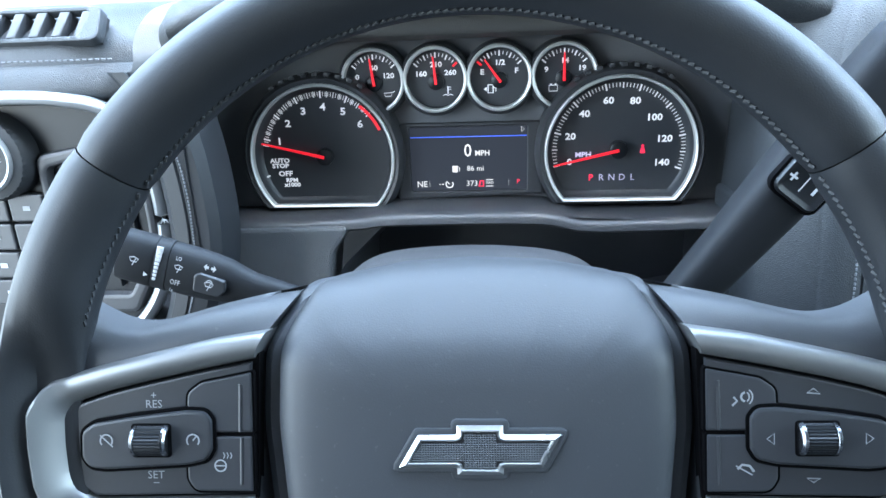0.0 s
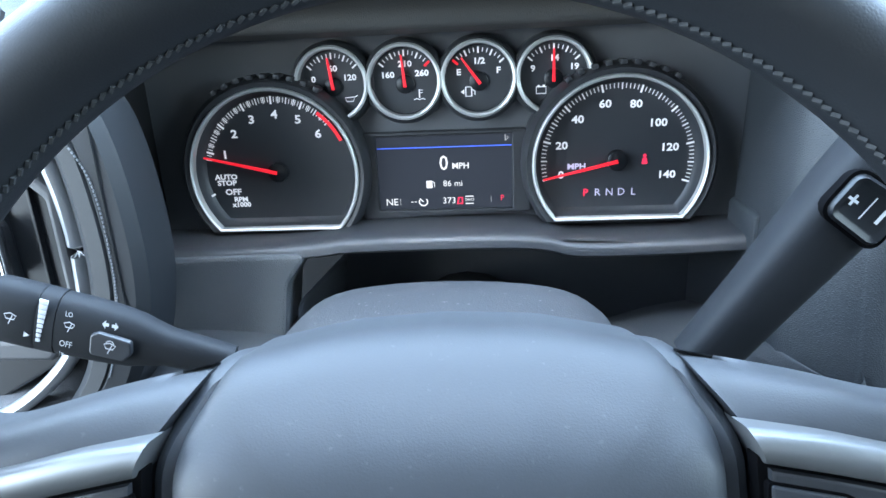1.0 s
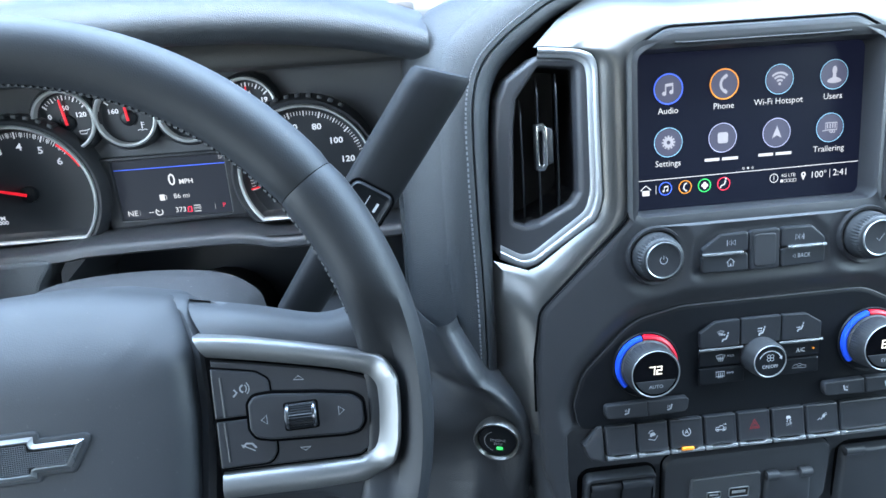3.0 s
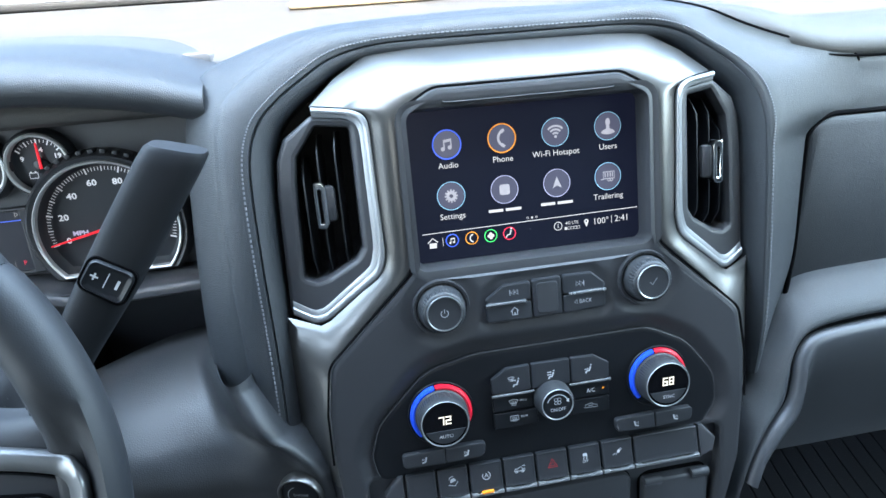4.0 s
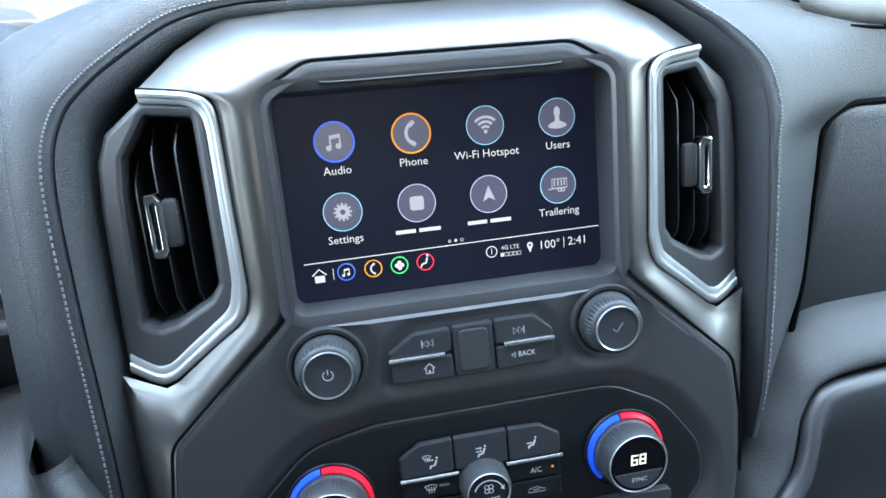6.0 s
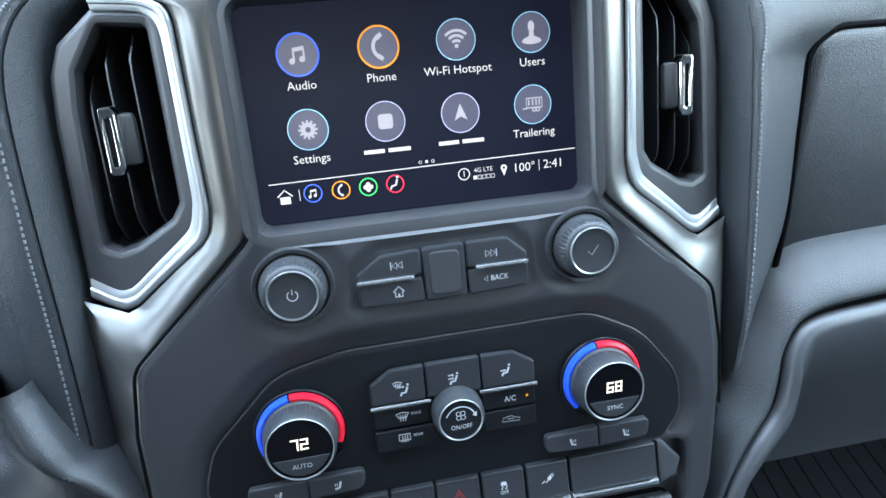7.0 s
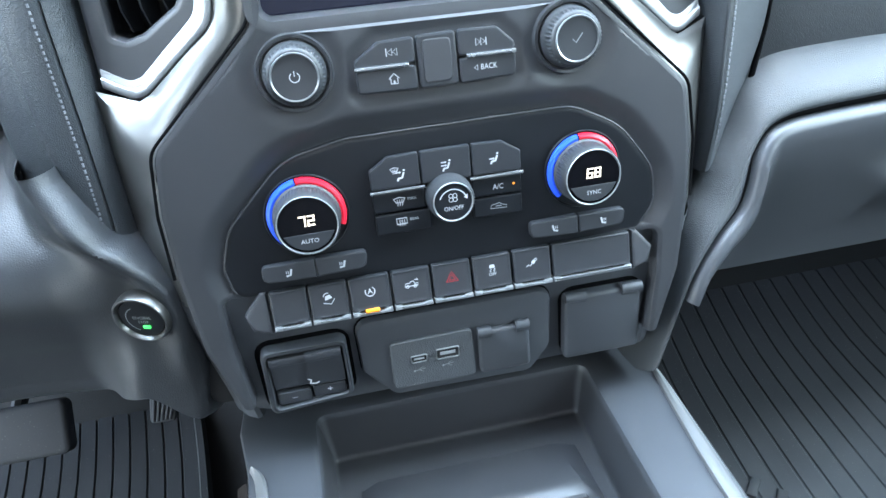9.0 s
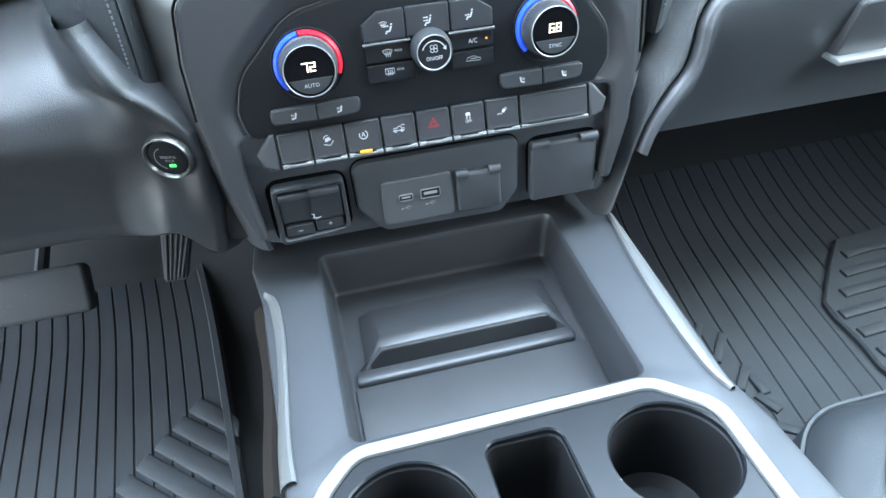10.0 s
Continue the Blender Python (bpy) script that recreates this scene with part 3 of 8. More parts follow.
bm = B()
secs = []
for s in st:
    row = [arch_point(s, *q) for q in WIDE]
    r = smooth01(0.10, 0.18, s[6])
    for j, t in enumerate(SPAN):
        row[8 + j] = tuple(c + (d - c) * r for c, d in zip(row[8 + j], beside(s, t)))
    x, y, v = row[-1]
    row.append((x, y + 0.03, v))
    row.append((x, y + 0.08, v))
    secs.append(row)
sweep(bm, secs)
part("surround_band", bm, M_LEATHER, arch, angle=50)
bm = B()
edge = [row[21] for row in secs if row[21][0] > 0.10 and row[21][2] > 0.262]
tube(bm, [(x, y + 0.0006, v + 0.0006) for x, y, v in edge], 0.0012, 6)
part("seam", bm, M_JOINT, arch, "dark seam along the dashboard top")
bm = B()
for i in range(4, len(st) - 4):
    n = max(2, round((Vector(st[i + 1][3:5]) - Vector(st[i][3:5])).length / 0.0035))
    for h in range(n):
        ends = []
        for e in (0.22, 0.78):
            s = [p + (q - p) * (h + e) / n for p, q in zip(st[i], st[i + 1])]
            w = 0.0046 / max(0.02, (Vector(s[6:8]) - Vector(s[3:5])).length)
            r = smooth01(0.10, 0.18, s[6])
            p, q = Vector(arch_point(s, 1, w, -0.0020)), Vector(beside(s, w))
            ends.append(p + (q - p) * r + Vector((0, -0.0004, 0)))
        tube(bm, ends, 0.0007, 5)
part("stitching", bm, M_THREAD, arch, "grey thread stitching")
# added backing shuts out the outside and stray sky light
bm = B()
slab(bm, fillet([(-0.236, -0.10), (-0.236, 0.270), (-0.19, 0.292), (0.19, 0.292), (0.236, 0.270), (0.236, -0.10)], 0.01), [(0, 0.128), (0, 0.110), (0.002, 0.108)], back=True)
part("inner_wall", bm, M_BLACK, arch, "black backing added behind the vents to close the gap")

# bright trim that frames vents and screen
trim = thing("metal_trim", S, "brushed silver trim frame between screen and vents", "dashboard trim")
pairs = [((0, 0.2710, 0.005), (0, 0.305, 0.046)), ((-0.040, 0.2710, 0.005), (-0.075, 0.3045, 0.046)), ((-0.066, 0.2710, 0.005), (-0.112, 0.3025, 0.046)), ((-0.079, 0.2660, 0.0045), (-0.137, 0.287, 0.038)),
         ((-0.0880, 0.2610, 0.004), (-0.157, 0.2685, 0.028)), ((-0.0930, 0.2560, 0.004), (-0.1335, 0.2655, 0.0165)), ((-0.0938, 0.2500, 0.004), (-0.1215, 0.2612, 0.012)), ((-0.0942, 0.2420, 0.004), (-0.1175, 0.2535, 0.010)),
         ((-0.0942, 0.2000, 0.004), (-0.1165, 0.2100, 0.009)), ((-0.0940, 0.1480, 0.004), (-0.1155, 0.1610, 0.009)), ((-0.0962, 0.1410, 0.004), (-0.1175, 0.1482, 0.009)), ((-0.1010, 0.1355, 0.004), (-0.1240, 0.1388, 0.010)),
         ((-0.1300, 0.1085, 0.004), (-0.1615, 0.1088, 0.019)), ((-0.1560, 0.0840, 0.004), (-0.1690, 0.1050, 0.022)), ((-0.1625, 0.0770, 0.004), (-0.1940, 0.1125, 0.032)),
         ((-0.1675, 0.0640, 0.003), (-0.1965, 0.080, 0.036)), ((-0.1682, -0.002, 0.003), (-0.1960, 0.0, 0.038)), ((-0.1675, -0.024, 0.004), (-0.1945, -0.024, 0.042))]
full = [(*a, *b) for a, b in pairs]
full = [(-a, b, c, -d, e, f) for a, b, c, d, e, f in reversed(full[1:])] + full
bm = B()
secs = []
for a, b, c, d, e, f in full:
    sec = []
    for i in range(9):
        t = i / 8
        limb = smooth01(0.112, 0.082, b)
        sec.append((a + (d - a) * t, c + (f - c) * t ** (1.4 - 0.3 * limb) - (0.0035 - 0.0025 * limb) * math.sin(math.pi * t) ** 0.8, b + (e - b) * t))
    secs.append(sec)
sweep(bm, secs)
part("trim_frame", bm, M_METAL, trim, angle=50)


# air vents
def vent_y(x):
    return 0.008 + 0.34 * max(0, abs(x) - 0.112)


def air_vent(sg, label):
    v = thing("air_vent", S, label, "air vent", "dashboard vents")

    def m(pts):
        return pts if sg < 0 else mirror(pts)

    warp = lambda x, z: vent_y(x)
    outer = m(fillet([(-0.191, 0.114), (-0.1885, 0.206), (-0.1855, 0.232), (-0.1785, 0.247), (-0.157, 0.262), (-0.122, 0.2565), (-0.119, 0.160), (-0.1225, 0.146), (-0.164, 0.114)], 0.004))
    hole = m(fillet([(-0.1768, 0.1415), (-0.1735, 0.214), (-0.1708, 0.233), (-0.155, 0.2545), (-0.1305, 0.2515), (-0.1308, 0.1630), (-0.1365, 0.1545), (-0.1585, 0.1412), (-0.1685, 0.1385)], 0.003))
    bm = B()
    pierced(bm, outer, [hole], -0.0006, 0.03, 0.003, 0.0035, warp)
    part("vent_frame", bm, M_PANEL, v)
    bm = B()
    rings(bm, [[(x, 0.012 + vent_y(x), z) for x, z in hole], [(x, 0.07 + vent_y(x), z) for x, z in hole]], cap1=True)
    part("duct", bm, M_BLACK, v)
    # wide stepped satin strip on the inner sides: outer and inner edge
    edge = [(-0.156, 0.2680, -0.1560, 0.2605), (-0.133, 0.2648, -0.1350, 0.2580), (-0.1235, 0.2618, -0.1285, 0.2552), (-0.1190, 0.2580, -0.1255, 0.2520), (-0.1170, 0.2520, -0.1242, 0.2465), (-0.1165, 0.2400, -0.1238, 0.2380),
            (-0.1160, 0.2000, -0.1236, 0.2020), (-0.1152, 0.1640, -0.1234, 0.1680), (-0.1160, 0.1545, -0.1246, 0.1590), (-0.1185, 0.1455, -0.1268, 0.1515), (-0.1232, 0.1395, -0.1310, 0.1463),
            (-0.1420, 0.1245, -0.1480, 0.1325), (-0.1595, 0.1106, -0.1635, 0.1198), (-0.1645, 0.1074, -0.1680, 0.1178), (-0.1700, 0.1058, -0.1715, 0.1172), (-0.1760, 0.1070, -0.1762, 0.1185), (-0.1890, 0.1135, -0.1880, 0.1250)]
    bm = B()
    secs = []
    for ax, az, bx, bz in spline(edge, 3):
        sec = []
        for u, h in ((0.0, 0.006), (0.0, -0.0016), (0.05, -0.0030), (0.12, -0.0037), (0.30, -0.0042), (0.50, -0.0038), (0.56, -0.0032), (0.58, -0.0020), (0.64, -0.0019), (0.85, -0.0017), (0.95, -0.0012), (1.0, 0.0004), (1.0, 0.006)):
            x, z = ax + (bx - ax) * u, az + (bz - az) * u
            sec.append((x if sg < 0 else -x, vent_y(x) + h, z))
        secs.append(sec)
    sweep(bm, secs)
    part("chrome_edge", bm, M_SILVER, v, "stepped satin chrome edge strip", angle=30)
    bm = B()
    tube(bm, [(ax if sg < 0 else -ax, vent_y(ax) - 0.0002, az) for ax, az, bx, bz in spline(edge, 3)], 0.0010, 6)
    part("edge_gap", bm, M_JOINT, v, "dark seam against the trim")
    # three upright louvres and the slider on the middle one
    for i, (x, z0, z1) in enumerate(((-0.168, 0.142, 0.232), (-0.156, 0.142, 0.248), (-0.143, 0.146, 0.249))):
        bm = B()
        yaw = 0.30
        for q in (0,):
            pts = []
            for w, h in ((-0.0009, 0.0), (0.0009, 0.0), (0.0009, 0.026), (-0.0009, 0.026)):
                pts.append((w, h))
            loops = []
            for z, c in ((z0, 0.010), (z0 + 0.012, 0.001), (z0 + 0.02, 0.0), (z1 - 0.02, 0.0), (z1 - 0.012, 0.001), (z1, 0.010)):
                lp = []
                for w, h in pts:
                    hh = max(h, c)
                    xx, yy = w * math.cos(yaw) + hh * math.sin(yaw), hh * math.cos(yaw) - w * math.sin(yaw)
                    xw = x + xx * 0.6
                    lp.append((xw if sg < 0 else -xw, vent_y(x) + 0.004 + yy, z))
                loops.append(lp)
            rings(bm, loops, cap0=True, cap1=True)
        part("louvre", bm, M_GLOSSY, v)
    cx, cz, y0 = -0.1580, 0.197, vent_y(-0.165) - 0.011
    bm = B()
    block(bm, cx + 0.0025, cx + 0.012, y0 + 0.006, y0 + 0.013, cz - 0.013, cz + 0.014, 0.003)
    if sg > 0:
        for q in bm.verts:
            q.co.x *= -1
    tab = part("slider", bm, M_PANEL, v)
    bm = B()
    o = fillet([(cx - 0.0032, cz - 0.0165), (cx + 0.003, cz - 0.017), (cx + 0.0056, cz - 0.013), (cx + 0.0056, cz + 0.014), (cx + 0.003, cz + 0.018), (cx - 0.0032, cz + 0.0175)], 0.0020)
    h = fillet(box2(0.0022, 0.024, cx + 0.0006, cz), 0.0010)
    if sg > 0:
        o, h = mirror(o), mirror(h)
    pierced(bm, o, [h], y0, y0 + 0.008, 0.0012)
    part("slider_rim", bm, M_CHROME, tab, "chrome slider rim")
    return v


air_vent(-1, "black upright vent with three louvres and chrome edge, driver side")
air_vent(1, "black upright vent with three louvres and chrome edge, passenger side")

# main fascia with the screen recess
stack = thing("centre_stack", S, "dark satin plastic centre stack fascia", "dashboard console")
L = [(-0.070, 0.2735, 0.020), (-0.0965, 0.2590, 0.014), (-0.0962, 0.1440, 0.020), (-0.1660, 0.0785, 0.018), (-0.1715, 0.040, 0.02), (-0.172, 0.0, 0.02), (-0.1680, -0.055, 0.02), (-0.1530, -0.108, 0.006), (-0.1440, -0.108, 0.004), (-0.1480, -0.060, 0.01), (-0.1480, -0.0235, 0.004)]
outline = fillet(L + [(-p[0], *p[1:]) for p in reversed(L)], 0.004, 5)
CP = [(-0.142, -0.022, 0.01), (-0.146, 0.0, 0.02), (-0.138, 0.025, 0.035), (-0.098, 0.064, 0.045), (-0.060, 0.072, 0.06), (0.085, 0.073, 0.04), (0.118, 0.056, 0.05), (0.142, 0.024, 0.035), (0.144, -0.002, 0.02), (0.130, -0.022, 0.01)]
cp = fillet(CP, 0.01, 9)
ML = [(-0.0455, -0.0165), (-0.0455, 0.0035, 0.004), (-0.0310, 0.0135, 0.006), (0.040, 0.0145, 0.006), (0.0505, 0.0045, 0.004), (0.0512, -0.0160)]
shore = [(x + 0.0025, z) for x, z in fillet(CP, 0.01, 3)]
bed = [(x, z + 0.1125) for x, z in fillet(ML, 0.003, 2)]


def off(poly, x, z):
    """Distance from an outline, negative inside it."""
    best, inside = 1.0, False
    for (ax, az), (bx, bz) in zip(poly, poly[1:] + poly[:1]):
        dx, dz = bx - ax, bz - az
        t = max(0.0, min(1.0, ((x - ax) * dx + (z - az) * dz) / (dx * dx + dz * dz + 1e-12)))
        best = min(best, math.hypot(x - ax - t * dx, z - az - t * dz))
        if (az > z) != (bz > z) and x < ax + (z - az) * dx / dz:
            inside = not inside
    return -best if inside else best


def hollow(x, z):
    """How far the fascia dips round the knobs and keys and into the climate recess."""
    if z > 0.15:
        return 0.0
    y = 0.0
    for kx, kz in ((-0.0785, 0.113), (0.0845, 0.115)):
        y = max(y, 0.0020 * smooth01(0.0330, 0.0225, math.hypot(x - kx, z - kz)))
    if 0.08 < z:
        y = max(y, 0.0018 * smooth01(0.0085, 0.0010, off(bed, x, z)))
    if z < 0.10:
        y = max(y, 0.0056 * smooth01(0.0150, -0.0005, off(shore, x, z)))
    return y


bm = B()
screen_hole = fillet([(-0.091, 0.1435), (0.091, 0.1435), (0.0905, 0.2575), (-0.0905, 0.2575)], 0.006, 4)
flat_pts, flat_edges = [], []
for lp, sg, r in ((inset(outline, 0.0006), 1, 0.004), (screen_hole, -1, 0.007)):
    rings(bm, [[(x, y + hollow(x, z), z) for x, z in inset(lp, sg * d)] for d, y in soft(0.0, 0.034, r)])
    k = len(flat_pts)
    ring_ = inset(lp, sg * 1.2 * r)
    flat_pts += [Vector(p) for p in ring_]
    flat_edges += [(k + i, k + (i + 1) % len(ring_)) for i in range(len(ring_))]
flat_pts += [Vector((-0.175 + 0.0021 * i + 0.0010 * (j % 2), -0.030 + 0.0019 * j)) for i in range(168) for j in range(90)]
got, _, tris = delaunay_2d_cdt(flat_pts, flat_edges, [], 4, 1e-6)[:3]
skin = {}
for f in tris:
    if off(ring_, sum(got[i].x for i in f) / 3, sum(got[i].y for i in f) / 3) < 0:
        continue
    corner = []
    for i in f:
        if i not in skin:
            skin[i] = bm.verts.new((got[i].x, hollow(got[i].x, got[i].y), got[i].y))
        corner.append(skin[i])
    bm.faces.new(corner)
bmesh.ops.remove_doubles(bm, verts=bm.verts[:], dist=2e-6)
bmesh.ops.recalc_face_normals(bm, faces=bm.faces[:])
part("fascia", bm, M_PANEL, stack)
bm = B()
seam = [(x, 0.0016, z) for x, z in inset(outline, -0.0006) if z > -0.02]
low_i = max(range(len(seam)), key=lambda i: seam[i][0] - 0.5 * seam[i][2])
seam = seam[low_i:] + seam[:low_i]
if seam[1][0] < seam[0][0] - 0.1:
    seam = [seam[0]] + seam[:0:-1]
tube(bm, seam, 0.0010, 6)
part("trim_gap", bm, M_JOINT, stack, "dark seam against the metal trim")
bm = B()
tube(bm, spline([(-0.064, 0.001, 0.2635), (-0.055, -0.0004, 0.2625), (0, -0.0006, 0.2625), (0.055, -0.0004, 0.2625), (0.064, 0.001, 0.2635)], 5), [0.0005] + [0.0009] * 19 + [0.0005], 10, flat=0.9)
part("bezel_ridge", bm, M_BLACK, stack, "raised ridge above the screen")
bm = B()
slab(bm, fillet([(-0.182, -0.12), (0.182, -0.12), (0.176, 0.06), (0.11, 0.14), (0.10, 0.262), (-0.10, 0.262), (-0.11, 0.14), (-0.176, 0.06)], 0.01), [(0, 0.16), (0, 0.036), (0.002, 0.034)])
part("backing", bm, M_BLACK, stack)

# touch screen
SCR = pose(0.457, 0.506, 0.72, -6.8) @ Matrix.Translation((0.0, 0.0215, 0.2015))
scr = thing("touch_screen", SCR, "colour touch screen with round menu icons, switched on", "touch screen")
bm = B()
slab(bm, fillet(box2(0.184, 0.116), 0.002), soft(0.0, 0.008, 0.0008))
part("display", bm, M_SCREEN, scr)
YI = -0.0004
ICONS = [(-0.0600, 0.0306, "Audio"), (-0.0176, 0.0312, "Phone"), (0.0246, 0.0317, "Wi-Fi Hotspot"), (0.0670, 0.0323, "Users"), (-0.0600, -0.0081, "Settings"), (-0.0182, -0.0078, ""), (0.0238, -0.0073, ""), (0.0658, -0.0066, "Trailering")]


def glyph(bm, k, cx, cz, s):
    """Small pictograms, s the half size."""
    P = lambda pts: [(cx + x * s, cz + z * s) for x, z in pts]
    y = YI * 3
    if k == "Audio":
        ribbon(bm, P([(-0.28, -0.35), (-0.28, 0.42), (0.4, 0.5), (0.4, -0.25)]), 0.13 * s, y)
        ribbon(bm, P([(-0.28, 0.30), (0.4, 0.38)]), 0.2 * s, y)
        fill(bm, circle(0.2 * s, 14, cx - 0.42 * s, cz - 0.40 * s), y)
        fill(bm, circle(0.2 * s, 14, cx + 0.26 * s, cz - 0.30 * s), y)
    elif k == "Phone":
        ribbon(bm, P(arc(0.72, 118, 242, 12, 0.38, 0.0)), 0.22 * s, y)
        fill(bm, P([(0.02, 0.40), (0.30, 0.66), (0.16, 0.86), (-0.16, 0.66)]), y)
        fill(bm, P([(0.02, -0.40), (-0.16, -0.66), (0.16, -0.86), (0.30, -0.66)]), y)
    elif k == "Wi-Fi Hotspot":
        for r in (0.35, 0.66, 0.97):
            ribbon(bm, P(arc(r, 45, 135, 10, 0, -0.42)), 0.17 * s, y)
        fill(bm, circle(0.13 * s, 12, cx, cz - 0.40 * s), y)
    elif k == "Users":
        fill(bm, P([(x * 0.62, z) for x, z in circle(0.36, 18, 0, 0.36)]), y)
        fill(bm, P(spline([(-0.62, -0.62), (-0.55, -0.40), (-0.18, -0.22), (-0.14, 0.05), (0.14, 0.05), (0.18, -0.22), (0.55, -0.40), (0.62, -0.62), (0, -0.75)], 4, True)), y)
    elif k == "Settings":
        ribbon(bm, P(circle(0.34, 24)), 0.30 * s, y, True)
        for i in range(12):
            a = i * math.pi / 6
            ribbon(bm, P([(0.45 * math.cos(a), 0.45 * math.sin(a)), (0.66 * math.cos(a), 0.66 * math.sin(a))]), 0.16 * s, y)
    elif k == "Trailering":
        ribbon(bm, P([(-0.45, -0.2), (-0.45, 0.42), (0.62, 0.42), (0.62, -0.2)]), 0.09 * s, y, True)
        for i in (-0.28, -0.02, 0.22, 0.44):
            ribbon(bm, P([(i, 0.34), (i, -0.05)]), 0.10 * s, y)
        ribbon(bm, P([(-0.72, -0.26), (-0.4, -0.22)]), 0.09 * s, y)
        for i in (0.08, 0.32):
            ribbon(bm, P(circle(0.12, 10, i, -0.33)), 0.08 * s, y, True)
    elif k == "card":
        fill(bm, P(fillet(box2(0.95, 0.95), 0.2)), y)
    elif k == "arrow":
        fill(bm, P([(0, 0.62), (0.45, -0.48), (0, -0.22), (-0.45, -0.48)]), y)


rim_of = {0: M_BLUELIT, 1: M_AMBER, 2: M_SKYLIT, 3: M_SKYLIT, 4: M_SKYLIT, 5: M_LILAC, 6: M_LILAC, 7: M_SKYLIT}
for n, (cx, cz, word) in enumerate(ICONS):
    bm = B()
    fill(bm, circle(0.0106, 36, cx, cz), YI)
    icon = part("icon", bm, M_ICON, scr, "round menu icon")
    bm = B()
    ribbon(bm, circle(0.0107, 40, cx, cz), 0.0010 if n < 2 else 0.0005, YI * 2, True)
    part("icon_rim", bm, rim_of[n], icon)
    bm = B()
    glyph(bm, word or ("card" if n == 5 else "arrow"), cx, cz, 0.0085 if n not in (0, 4) else 0.0078)
    part("pictogram", bm, M_GLYPH, icon)
    bm = B()
    if word:
        lettering(bm, word, 0.0064, cx, cz - 0.0158, YI)
    else:
        for a, b in ((-0.0135, -0.002), (0.000, 0.0125)):
            fill(bm, box2(b - a, 0.0022, cx + (a + b) / 2, cz - 0.0158), YI)
    part("caption", bm, M_LIT, scr)
bm = B()
fill(bm, [(-0.0850, -0.0358), (0.0900, -0.0340), (0.0900, -0.0334), (-0.0850, -0.0352)], YI)
for i, x in enumerate((-0.0012, 0.0024, 0.0060)):
    if i == 1:
        fill(bm, circle(0.0009, 12, x, -0.0321), YI)
    else:
        ribbon(bm, circle(0.0008, 12, x, -0.0321), 0.0003, YI, True)
part("divider_line", bm, M_LIT, scr)
bm = B()
lettering(bm, "100°", 0.0072, 0.0588, -0.0416, YI)
lettering(bm, "2:41", 0.0072, 0.0764, -0.0412, YI)
fill(bm, box2(0.0004, 0.0065, 0.0678, -0.0412), YI)
lettering(bm, "4G LTE", 0.0036, 0.0346, -0.0402, YI)
for i in range(5):
    if i == 0:
        fill(bm, box2(0.0021, 0.0022, 0.0295 + i * 0.0026, -0.0442), YI)
    else:
        ribbon(bm, box2(0.0020, 0.0020, 0.0295 + i * 0.0026, -0.0442), 0.0004, YI, True)
ribbon(bm, circle(0.0032, 20, 0.0232, -0.0416), 0.0006, YI, True)
lettering(bm, "1", 0.0050, 0.0232, -0.0416, YI)
ribbon(bm, circle(0.0013, 14, 0.0467, -0.0404), 0.0011, YI, True)
fill(bm, [(0.0450, -0.0411), (0.0467, -0.0451), (0.0484, -0.0411)], YI)
part("status_text", bm, M_LIT, scr)
bm = B()
ribbon(bm, [(-0.0812, -0.0427), (-0.0772, -0.0392), (-0.0732, -0.0427)], 0.0008, YI)
fill(bm, box2(0.0056, 0.0040, -0.0772, -0.0449), YI)
fill(bm, box2(0.0004, 0.0065, -0.0694, -0.0428), YI)
part("home_icon", bm, M_LIT, scr)
for i, (x, m_, g) in enumerate(((-0.0621, M_BLUELIT, "Audio"), (-0.0467, M_AMBER, "Phone"), (-0.0316, M_GREENLIT, "plus"), (-0.0165, M_REDLIT, "seat"))):
    bm = B()
    ribbon(bm, circle(0.0048, 28, x, -0.0425), 0.0007, YI, True)
    q = part("shortcut_ring", bm, m_, scr)
    bm = B()
    if g in ("Audio", "Phone"):
        glyph(bm, g, x, -0.0425, 0.0042)
    elif g == "plus":
        for a in range(4):
            fill(bm, circle(0.0013, 10, x + 0.0015 * math.cos(a * math.pi / 2), -0.0425 + 0.0015 * math.sin(a * math.pi / 2)), YI * (2 + 0.2 * a))
    else:
        ribbon(bm, [(x + 0.0012, -0.0400), (x + 0.0004, -0.0430), (x - 0.0022, -0.0437)], 0.0011, YI * 2)
        fill(bm, circle(0.0008, 10, x + 0.0014, -0.0387), YI * 2.2)
        ribbon(bm, [(x - 0.0022, -0.0437), (x - 0.0028, -0.0455)], 0.0009, YI * 2.4)
    part("pictogram", bm, M_LIT, q)


